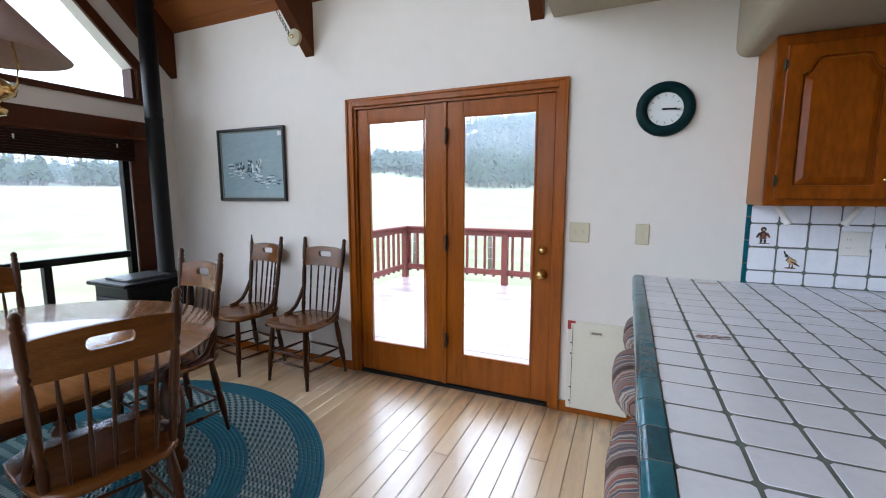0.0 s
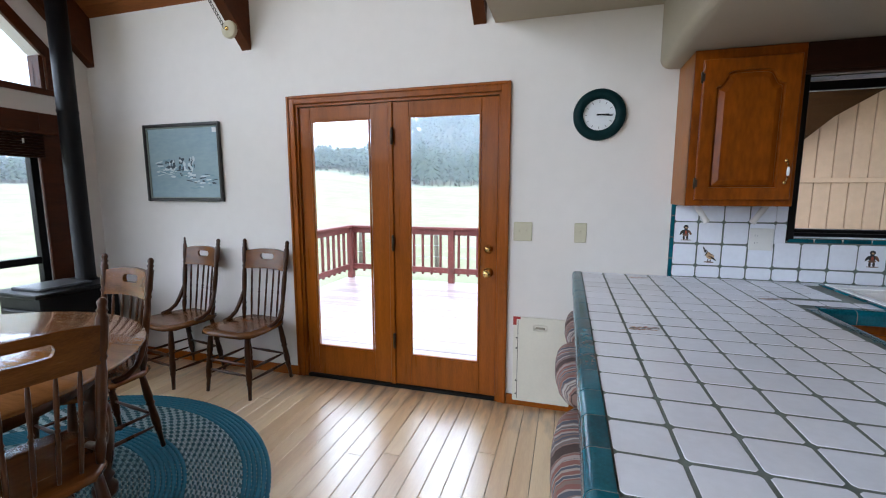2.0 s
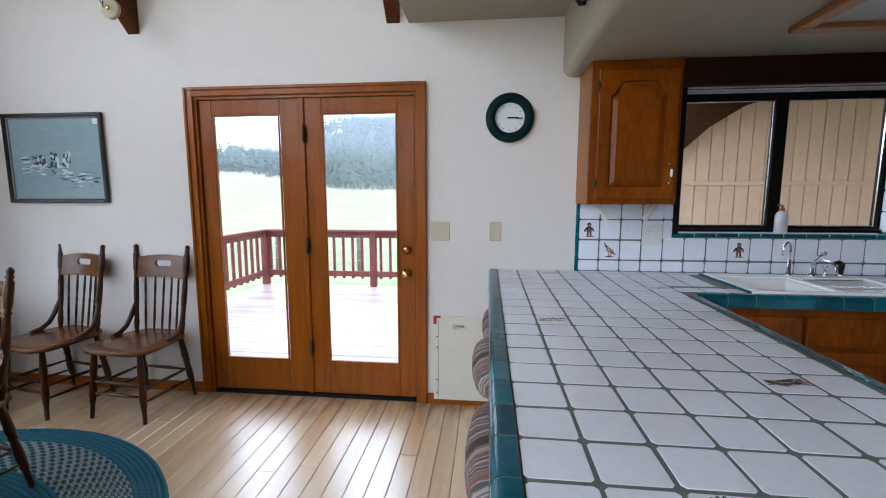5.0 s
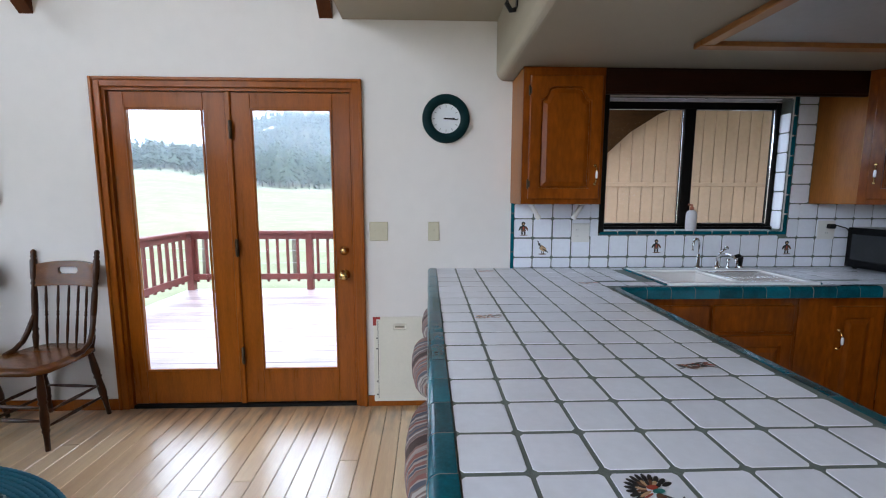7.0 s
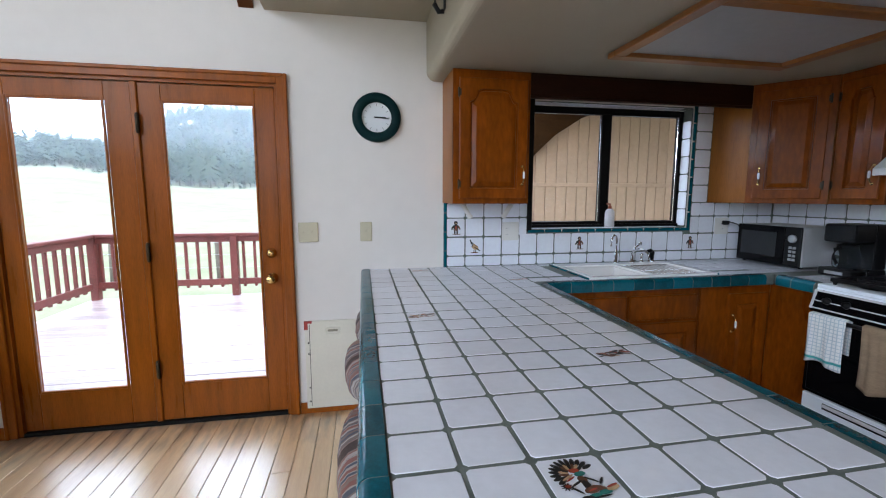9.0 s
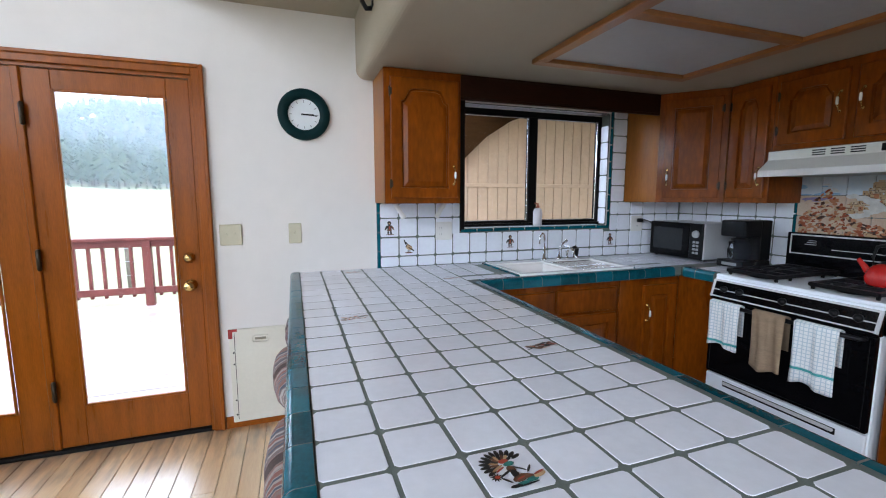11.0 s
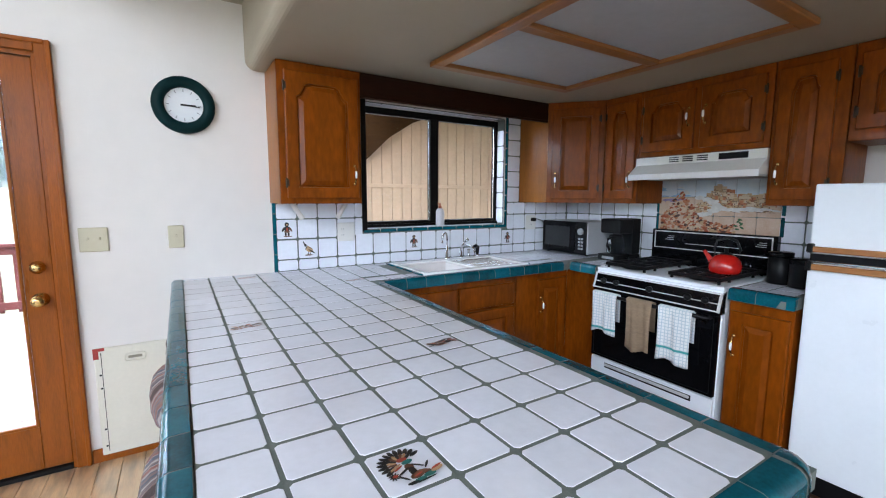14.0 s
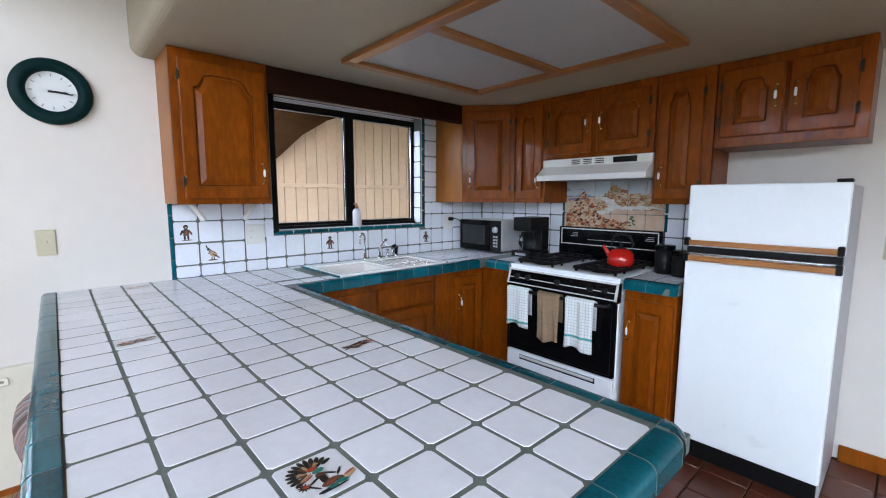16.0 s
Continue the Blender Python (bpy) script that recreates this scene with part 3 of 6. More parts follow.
# teal bullnose edging
def bullnose_mesh(length, w=0.052, h=0.058):
    """An edge tile along x: flat top, rounded nose towards -y, skirt below."""
    b = bmesh.new()
    q = 0.022
    arc = [(q - q * math.sin(t), -q + q * math.cos(t)) for t in [math.pi / 2 * k / 6 for k in range(7)]]
    shell = [(w, 0.0)] + arc + [(0.0, -h)]
    L = length / 2
    p, c = [[b.verts.new((x, y, z)) for y, z in shell] for x in (-L, L)]
    for i in range(len(shell) - 1):
        b.faces.new((p[i], p[i + 1], c[i + 1], c[i])).smooth = True
    for x in (-L, L):
        b.faces.new([b.verts.new((x, y, z)) for y, z in shell] + [b.verts.new((x, 0.012, -h)), b.verts.new((x, w, -0.012))])
    return mesh("edge_tile", b, TEAL)


def grout_nose(length, m):
    """A grout strip that fills the joints of a run of edge tiles."""
    me = bullnose_mesh(length)
    me.materials.clear()
    me.materials.append(GROUT)
    for v in me.vertices:
        v.co.y += 0.0009
        v.co.z -= 0.0009
    part("grout_strip", me, GROUT, top, m=m)


grout_nose(2.39, pose(0.155, 1.598, CZ + 0.003, 0, 0, -90))
grout_nose(1.78, pose(1.134, 1.29, CZ + 0.003, 0, 0, 90))
grout_nose(0.868, pose(0.641, 0.345, CZ + 0.003))
grout_nose(1.4, pose(1.842, 2.172, CZ + 0.003))
grout_nose(0.21, pose(2.544, 2.05, CZ + 0.003, 0, 0, -90))
grout_nose(0.27, pose(2.544, 1.003, CZ + 0.003, 0, 0, -90))
NOSE = bullnose_mesh(0.1195)
for j in range(19):
    lay(top, NOSE, pose(0.155, Y0 + P * (j + 0.5), CZ + 0.003, 0, 0, -90), "edge_tile")
    if j < 14:
        lay(top, NOSE, pose(1.134, Y0 + P * (j + 0.5), CZ + 0.003, 0, 0, 90), "edge_tile")
lay(top, bullnose_mesh(0.042), pose(0.155, 2.7705, CZ + 0.003, 0, 0, -90), "edge_tile")
lay(top, bullnose_mesh(0.03), pose(1.134, Y0 + P * 14 + 0.02, CZ + 0.003, 0, 0, 90), "edge_tile")
for i in range(7):
    lay(top, NOSE, pose(X0 + P * (i + 0.5), 0.345, CZ + 0.003), "edge_tile")
# rounded outer corners at the free end
for sx, rz in ((1, 0), (-1, 0)):
    b = bmesh.new()
    prof = [(0.0, 0.0), (0.032, 0.0), (0.042, -0.003), (0.049, -0.010), (0.052, -0.020), (0.052, -0.058), (0.03, -0.058)]
    rows = []
    for k in range(7):
        t = math.pi / 2 * k / 6
        rows.append([b.verts.new((sx * r * math.cos(t), -r * math.sin(t), z)) for r, z in prof])
    for p, q in zip(rows, rows[1:]):
        for i in range(len(prof) - 1):
            try:
                b.faces.new((p[i], p[i + 1], q[i + 1], q[i])).smooth = True
            except ValueError:
                pass
    bmesh.ops.remove_doubles(b, verts=b.verts, dist=0.00005)
    part("corner_tile", b, TEAL, top, m=pose(1.081 if sx > 0 else 0.208, 0.398, CZ + 0.003))
for i in range(12):
    x = 1.198 + P * i
    if x < 2.52:
        lay(top, NOSE, pose(x, 2.172, CZ + 0.003), "edge_tile")
lay(top, bullnose_mesh(0.085), pose(2.544, 2.12, CZ + 0.003, 0, 0, -90), "edge_tile")
lay(top, NOSE, pose(2.544, 2.01, CZ + 0.003, 0, 0, -90), "edge_tile")
for y in (1.08, 0.957):
    lay(top, NOSE, pose(2.544, y, CZ + 0.003, 0, 0, -90), "edge_tile")
lay(top, bullnose_mesh(0.032), pose(2.544, 0.881, CZ + 0.003, 0, 0, -90), "edge_tile")

# ---- base cabinets ----
def arch_loop(w, h, arch, n=7):
    """Corner points of a panel with a cathedral-arched head, centred in x, from z = 0."""
    a = w / 2
    pts = [(-a, 0), (a, 0)]
    if arch <= 0:
        return pts + [(a, h), (-a, h)]
    sh = h - arch
    half = [(a, sh), (a * 0.86, sh + arch * 0.12), (a * 0.74, sh + arch * 0.55), (a * 0.66, sh + arch * 0.86), (a * 0.5, h), (a * 0.2, h + 0.0005)]
    pts += half + [(-x, z) for x, z in half[::-1]]
    return pts


def raised_door(w, h, arch, parent, m, name="door", rail=0.058, label=""):
    """A cabinet door with a raised, arched panel; its back at y = 0, its face towards -y."""
    b = bmesh.new()
    th = 0.02
    inner = [(x, z + rail) for x, z in arch_loop(w - 2 * rail, h - 2 * rail, arch)]
    n = len(inner)
    # outline points matched to the arch points
    outer = []
    for x, z in inner:
        if z <= rail + 1e-6:
            outer.append((math.copysign(w / 2, x), 0.0))
        elif abs(abs(x) - (w / 2 - rail)) < 1e-6:
            outer.append((math.copysign(w / 2, x), h if arch <= 0 else z))
        else:
            outer.append((x * (w / 2) / (w / 2 - rail), h))
    if arch > 0:
        k = [i for i, (x, z) in enumerate(inner) if z > rail + 1e-6 and abs(abs(x) - (w / 2 - rail)) < 1e-6]
        for i in k:
            outer[i] = (outer[i][0], inner[i][1])
        idx = [i for i in range(n) if outer[i][1] == h]
        outer[idx[0]] = (w / 2, h)
        outer[idx[-1]] = (-w / 2, h)

    def ring(pts, y):
        return [b.verts.new((x, y, z)) for x, z in pts]

    def shrink(pts, d):
        c = (0.0, rail + (h - 2 * rail) / 2)
        sx, sz = 1 - d / (w / 2 - rail), 1 - d / ((h - 2 * rail) / 2)
        return [(x * sx, c[1] + (z - c[1]) * sz) for x, z in pts]
    e = 0.004
    outer_in = [(x - math.copysign(e, x) if abs(abs(x) - w / 2) < 1e-6 else x, min(max(z, e), h - e)) for x, z in outer]
    loops = [ring(outer, 0), ring(outer, -th + e), ring(outer_in, -th), ring(inner, -th), ring(shrink(inner, 0.002), -th + 0.015),
             ring(shrink(inner, 0.009), -th + 0.015), ring(shrink(inner, 0.012), -th + 0.009), ring(shrink(inner, 0.036), -th + 0.001), ]
    for p, q in zip(loops, loops[1:]):
        for i in range(n):
            try:
                b.faces.new((p[i], p[(i + 1) % n], q[(i + 1) % n], q[i]))
            except ValueError:
                pass
    b.faces.new(loops[-1])
    b.faces.new(loops[0][::-1])
    bmesh.ops.remove_doubles(b, verts=b.verts, dist=0.00002)
    return part(name, b, CABW, parent, label, m)


def handle(parent, x, z):
    """A brass bail handle with a white ceramic grip, upright."""
    b = bmesh.new()
    tube(b, [(x, -0.018, z - 0.05), (x, -0.034, z - 0.04), (x, -0.044, z - 0.022), (x, -0.046, z), (x, -0.044, z + 0.022), (x, -0.034, z + 0.04), (x, -0.018, z + 0.05)], 0.0035, 8)
    for s in (-1, 1):
        lathe(b, [(0.009, 0), (0.009, 0.003), (0.004, 0.008)], 10, pose(x, -0.018, z + s * 0.05) @ YM)
    h = part("handle", b, BRASS, parent, "brass handle with white ceramic grip")
    b = bmesh.new()
    lathe(b, [(0.004, -0.02), (0.006, -0.015), (0.007, 0), (0.006, 0.015), (0.004, 0.02)], 10, pose(x, -0.046, z))
    part("grip", b, CERAM, h)


def hinges(parent, x, zs):
    for z in zs:
        b = bmesh.new()
        lathe(b, [(0.004, -0.026), (0.0055, -0.022), (0.0055, 0.022), (0.004, 0.026)], 8, pose(x, -0.016, z))
        box(b, x - 0.004, x + 0.012 * (1 if x < 0 else -1) + 0.0, -0.021, -0.0195, z - 0.018, z + 0.018) if x > 0 else box(b, x, x + 0.012, -0.021, -0.0195, z - 0.018, z + 0.018)
        part("hinge", b, DARKIRON, parent)


def cabinet(name, m, w, h, depth, doors, label, group="", side=CABSIDE, toe=0.0, rail_top=0.05, rail_bot=0.03, drawer=0.0, arch=0.07, hz=None):
    """A box with a face frame and raised doors. Local: front at y = 0 facing -y, from x = -w/2, z = 0.
    doors: list of (x0, x1, handle side, hinge side)."""
    c = thing(name, m, label, "cabinet", group)
    part("body", bx(-w / 2, w / 2, 0.0, depth, toe, h - 0.001, 0.002), side, c)
    b = bmesh.new()
    box(b, -w / 2, w / 2, -0.004, 0.019, toe, h - 0.002, 0.002)
    part("face_frame", b, CABW, c)
    if toe:
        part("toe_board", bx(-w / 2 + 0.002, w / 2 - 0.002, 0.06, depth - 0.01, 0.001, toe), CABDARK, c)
    z0, z1 = toe + rail_bot, h - rail_top - drawer
    for x0, x1, hs, gs in doors:
        dw = x1 - x0
        d = raised_door(dw, z1 - z0, arch, c, pose((x0 + x1) / 2, -0.005, z0))
        hx = (dw / 2 - 0.028) * hs
        if hs:
            handle(d, hx, (z1 - z0) * (0.2 if toe == 0 and hz is None else 0.72) if hz is None else hz)
        if gs:
            hinges(d, gs * (dw / 2 + 0.005), (0.08, (z1 - z0) - 0.08))
        if drawer:
            b = bx(x0 + 0.0, x1 - 0.0, -0.024, -0.004, z1 + 0.02, h - rail_top + 0.01, 0.006, seg=2)
            part("drawer_front", b, CABW, c)
    return c


BH = 0.856
cabinet("base_cabinet", pose(1.62, 2.22, 0), 0.94, BH, 0.56, [(-0.44, -0.01, 0, 0), (0.01, 0.44, 0, 0)], "stained wooden sink base cabinet with plain drawer front", "base cabinets", CABW, toe=0.1, drawer=0.15, arch=0.0)
cabinet("base_cabinet", pose(2.335, 2.22, 0), 0.48, BH, 0.56, [(-0.06, 0.21, -1, 0)], "stained wooden base cabinet with one narrow door", "base cabinets", CABW, toe=0.1, arch=0.0, hz=0.5)
c = thing("base_cabinet", pose(2.575, 2.06, 0), "stained wooden corner filler cabinet beside the cooker", "cabinet", "base cabinets")
part("body", bx(0.0, 0.6, -0.12, 0.158, 0.1, BH, 0.002), CABW, c)
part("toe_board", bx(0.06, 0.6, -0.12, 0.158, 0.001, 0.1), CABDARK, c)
cabinet("base_cabinet", pose(2.575, 1.003, 0, 0, 0, -90), 0.272, BH, 0.6, [(-0.125, 0.125, -1, 0)], "stained wooden narrow base cabinet with raised door", "base cabinets", CABW, toe=0.1, arch=0.0, hz=0.5)
pen = thing("peninsula_base", pose(0, 0, 0), "stained wooden cabinet base under the tiled peninsula", "cabinet", "base cabinets")
part("body", bx(0.44, 1.09, 0.42, 2.2, 0.09, 0.859, 0.003), CABW, pen)
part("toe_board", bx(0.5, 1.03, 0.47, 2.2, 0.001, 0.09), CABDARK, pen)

# ---- wall cabinets ----
UZ, UH = 1.33, KZ - 1.33 - 0.001
FD = 0.31
cabinet("wall_cabinet", pose(0.9, WD - FD, UZ), 0.45, UH, FD - 0.001, [(-0.19, 0.205, 1, -1)], "stained wooden wall cabinet with arched raised door", "wall cabinets")
FX = WR - FD
cabinet("wall_cabinet", pose(FX, 1.145 + 0.38, 1.635, 0, 0, -90), 0.75, KZ - 1.635 - 0.001, FD - 0.001, [(-0.345, -0.02, 1, -1), (0.02, 0.345, -1, 1)], "short stained wooden cabinet over the range hood", "wall cabinets", arch=0.05, hz=0.19)
cabinet("wall_cabinet", pose(FX, 2.04, UZ, 0, 0, -90), 0.275, UH, FD - 0.001, [(-0.115, 0.115, 1, -1)], "narrow stained wooden wall cabinet beside the range hood", "wall cabinets", side=CABW, arch=0.05)
cabinet("wall_cabinet", pose(FX, 0.995, UZ, 0, 0, -90), 0.3, UH, FD - 0.001, [(-0.13, 0.1, -1, 1)], "tall stained wooden wall cabinet between range hood and fridge", "wall cabinets", side=CABW, arch=0.06)
cabinet("wall_cabinet", pose(FX, 0.545, 1.63, 0, 0, -90), 0.59, KZ - 1.63 - 0.001, FD - 0.001, [(-0.27, -0.01, 1, -1), (0.01, 0.25, -1, 1)], "short stained wooden cabinet above the fridge", "wall cabinets", side=CABW, arch=0.05, rail_bot=0.05, hz=0.18)
# corner cabinet with a slanted door
c = thing("wall_cabinet", pose(0, 0, UZ), "stained wooden corner wall cabinet with a slanted door", "cabinet", "wall cabinets")
A, B2 = Vector((2.612, WD - FD, 0)), Vector((FX, 2.185, 0))
prism_b = bmesh.new()
prism(prism_b, [(2.612, WD - 0.001), (A.x, A.y), (B2.x, B2.y), (WR - 0.001, 2.185), (WR - 0.001, WD - 0.001)], 0, UH)
part("body", prism_b, CABSIDE, c)
mid = (A + B2) / 2
ang = math.degrees(math.atan2(B2.y - A.y, B2.x - A.x))
dl = (B2 - A).length
fr = bmesh.new()
box(fr, -dl / 2 + 0.002, dl / 2 - 0.002, -0.004, 0.0, 0.0, UH - 0.001)
part("face_frame", fr, CABW, c, m=pose(mid.x, mid.y, 0, 0, 0, ang))
dr = raised_door(dl - 0.07, UH - 0.08, 0.0, c, pose(mid.x, mid.y, 0.03, 0, 0, ang) @ Matrix.Translation((0, -0.005, 0)))
handle(dr, -(dl - 0.07) / 2 + 0.028, 0.14)
hinges(dr, (dl - 0.07) / 2 + 0.004, (0.08, UH - 0.16))
# board over the window between the wall cabinets
val = thing("window_valance", pose(0, WD - FD, 0), "dark stained wooden board over the sink window", "valance")
part("board", bx(1.126, 2.611, 0.0, 0.02, 1.942, KZ - 0.002, 0.002), CABDARK, val)
part("lower_bead", bx(1.126, 2.611, -0.004, 0.024, 1.927, 1.943, 0.005), CABDARK, val)

# ---- fridge ----
fg = thing("fridge", pose(2.60, 0.555, 0), "white two-door fridge with wood-trimmed handles", "fridge")
hw = 0.295
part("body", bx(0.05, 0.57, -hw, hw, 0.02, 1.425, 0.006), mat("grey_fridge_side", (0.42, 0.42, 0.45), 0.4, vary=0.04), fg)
part("kick_plate", bx(0.03, 0.06, -hw + 0.01, hw - 0.01, 0.005, 0.105, 0.003), BLACKM, fg)
dd = part("fridge_door", bx(-0.01, 0.045, -hw, hw, 0.115, 1.09, 0.008, seg=2), ENAMEL, fg)
df = part("freezer_door", bx(-0.01, 0.045, -hw, hw, 1.125, 1.43, 0.008, seg=2), ENAMEL, fg)
HWOOD = mat("light_wood_trim", (0.42, 0.17, 0.05), 0.4, vary=0.15, scale=4, stretch=(1, 1, 8))
for par, z0, z1, s in ((dd, 1.055, 1.081, 1), (df, 1.134, 1.158, -1)):
    h = part("handle_bar", bx(-0.035, -0.01, -hw + 0.004, hw - 0.004, z0, z1, 0.003), HWOOD, par, "wood-trimmed handle bar")
    for y in (-hw - 0.001, hw - 0.021):
        part("handle_end", bx(-0.04, -0.008, y, y + 0.022, z0 - 0.004, z1 + 0.012, 0.004), BLACKM, h)
part("gap_seal", bx(0.0, 0.04, -hw + 0.004, hw - 0.004, 1.088, 1.127), BLACKM, fg)
part("lower_rail", bx(-0.03, -0.004, -hw + 0.02, hw - 0.02, 1.086, 1.096, 0.002), CHROME, fg)
part("top_hinge", bx(-0.005, 0.06, -hw + 0.0, -hw + 0.05, 1.43, 1.445, 0.004), BLACKM, fg)

# ---- cooker ----
SATIN = mat("satin_trim", (0.62, 0.62, 0.63), 0.3, vary=0.05)
st = thing("gas_cooker", pose(2.535, 1.54, 0), "white gas cooker with black glass oven door", "cooker")
sw2 = 0.385
part("body", bx(0.0, 0.64, -sw2, sw2, 0.05, 0.9, 0.004), ENAMEL, st)
part("plinth", bx(0.04, 0.62, -sw2 + 0.02, sw2 - 0.02, 0.001, 0.05), BLACKM, st)
dw = part("drawer", bx(-0.025, 0.0, -sw2 + 0.004, sw2 - 0.004, 0.09, 0.325, 0.005, seg=2), ENAMEL, st)
# black strip that draws the shadow behind the pull
part("pull_recess", bx(-0.0262, -0.0245, -0.275, 0.275, 0.272, 0.304), BLACKM, dw)
part("drawer_pull", bx(-0.04, -0.026, -0.27, 0.27, 0.286, 0.302, 0.004), SATIN, dw)
od = part("oven_door", bx(-0.03, 0.0, -sw2 + 0.003, sw2 - 0.003, 0.335, 0.772, 0.005, seg=2), BLACKG, st, "black glass oven door")
b = bmesh.new()
tube(b, [(-0.028, -0.345, 0.757), (-0.062, -0.34, 0.757), (-0.066, 0, 0.757), (-0.062, 0.34, 0.757), (-0.028, 0.345, 0.757)], 0.011, 10)
part("door_handle", b, BLACKM, od)
b = bmesh.new()
frame_ring(b, -sw2 + 0.02, sw2 - 0.02, 0.35, 0.757, 0.004, 0.004, 0.004, 0.004, -0.0315, -0.03, 0)
for v in b.verts:
    v.co = Vector((v.co.y, v.co.x, v.co.z))
part("door_border", b, BLACKM, od)
b = bmesh.new()
prism(b, [(-0.03, 0.775), (-0.035, 0.79), (-0.005, 0.885), (0.03, 0.895), (0.03, 0.775)], -sw2, sw2, Matrix(((1, 0, 0, 0), (0, 0, 1, 0), (0, 1, 0, 0), (0, 0, 0, 1))))
cp = part("control_panel", b, BLACKG, st)
slant = math.degrees(math.atan2(0.03, 0.095))
for y in (-0.31, -0.22, 0.0, 0.22, 0.31):
    b = bmesh.new()
    lathe(b, [(0.019, 0), (0.018, 0.012), (0.013, 0.014), (0.012, 0.026), (0.003, 0.028)], 14, pose(-0.02, y, 0.838, 0, -90 + slant, 0))
    part("knob", b, BLACKM, cp)
b = bmesh.new()
for z0, z1, x0, x1 in ((0.792, 0.798, -0.037, -0.029), (0.879, 0.886, -0.012, 0.002), (0.83, 0.835, -0.024, -0.018)):
    box(b, x0, x1, -sw2, sw2, z0, z1)
for y in (-sw2, sw2 - 0.012):
    prism(b, [(-0.036, 0.79), (-0.006, 0.888), (0.0, 0.885), (-0.03, 0.785)], y - 0.001, y + 0.013, Matrix(((1, 0, 0, 0), (0, 0, 1, 0), (0, 1, 0, 0), (0, 0, 0, 1))))
part("panel_trim", b, SATIN, cp)
ct = part("cooktop", bx(0.0, 0.58, -sw2, sw2, 0.9, 0.918, 0.006, seg=2), ENAMEL, st)
for x in (0.16, 0.43):
    for y in (-0.21, 0.21):
        b = bmesh.new()
        lathe(b, [(0.075, 0.0), (0.085, 0.004), (0.05, 0.006), (0.045, 0.014), (0.032, 0.016), (0.03, 0.022), (0.004, 0.024)], 18, pose(x, y, 0.917))
        part("burner", b, BLACKM, ct)
for y in (-0.21, 0.21):
    b = bmesh.new()
    for x in (0.04, 0.3, 0.55):
        box(b, x - 0.009, x + 0.009, y - 0.13, y + 0.13, 0.934, 0.954)
    for yy in (y - 0.13, y + 0.13, y):
        box(b, 0.035, 0.555, yy - 0.009, yy + 0.009, 0.935, 0.953)
    for x in (0.05, 0.16, 0.43, 0.54):
        for yy in (y - 0.125, y + 0.125):
            box(b, x - 0.006, x + 0.006, yy - 0.006, yy + 0.006, 0.917, 0.944)
        box(b, x - 0.009, x + 0.009, y - 0.1, y + 0.1, 0.9345, 0.9535)
    part("pan_support", b, BLACKM, ct)
bg = part("backguard", bx(0.585, 0.635, -sw2 + 0.005, sw2 - 0.005, 0.9, 1.15, 0.006, seg=2), BLACKG, st, "black glass upstand with thin chrome border")
b = bmesh.new()
for y0_, y1_, z0_, z1_ in ((-0.36, 0.36, 1.133, 1.141), (-0.36, 0.36, 1.02, 1.026), (-0.36, -0.353, 1.026, 1.133), (0.353, 0.36, 1.026, 1.133), (-0.2, 0.14, 1.06, 1.063)):
    box(b, 0.582, 0.586, y0_, y1_, z0_, z1_)
part("chrome_line", b, SATIN, bg)
for y in (-0.3, 0.25):
    for k in range(3):
        part("print_bar", bx(0.583, 0.586, y - 0.03, y + 0.03 - 0.01 * k, 1.08 + k * 0.012, 1.084 + k * 0.012), GREYP, bg)

# towels over the oven handle
def towel(y, w, drop, seed, material, label):
    r = random.Random(seed)
    b = bmesh.new()
    n, k = 12, 14
    cols = []
    for i in range(n + 1):
        u = i / n
        yy = y + (u - 0.5) * w
        col = []
        for j in range(k + 1):
            v = j / k
            z = 0.775 - v * (drop + 0.012 * math.sin(u * 6 + seed))
            fold = 0.007 * math.sin(u * 11 + seed) * (0.3 + v) + 0.004 * math.sin(u * 23 + v * 3)
            squeeze = 1 - 0.06 * math.sin(v * 3)
            col.append(b.verts.new((-0.086 - 0.004 * v + fold, y + (u - 0.5) * w * squeeze, z)))
        cols.append(col)
    for a, c2 in zip(cols, cols[1:]):
        for j in range(k):
            b.faces.new((a[j], c2[j], c2[j + 1], a[j + 1])).smooth = True
    for a, c2 in zip(cols, cols[1:]):
        f = [b.verts.new((-0.066, a[0].co.y, 0.781)), b.verts.new((-0.066, c2[0].co.y, 0.781)), b.verts.new((-0.045, c2[0].co.y, 0.771)), b.verts.new((-0.045, a[0].co.y, 0.771))]
        g2 = [b.verts.new((-0.043, c2[0].co.y, 0.6)), b.verts.new((-0.043, a[0].co.y, 0.6))]
        b.faces.new((a[0], f[0], f[1], c2[0])).smooth = True
        b.faces.new((f[0], f[3], f[2], f[1])).smooth = True
        b.faces.new((f[3], g2[1], g2[0], f[2])).smooth = True
    bmesh.ops.remove_doubles(b, verts=b.verts, dist=0.0004)
    ob = part("towel", b, material)
    ob.matrix_basis = pose(2.535, 1.54, 0)
    so = ob.modifiers.new("thick", "SOLIDIFY")
    so.thickness = 0.003
    so.offset = 0
    return tagged(ob, label, "towel", "towels on the oven handle")


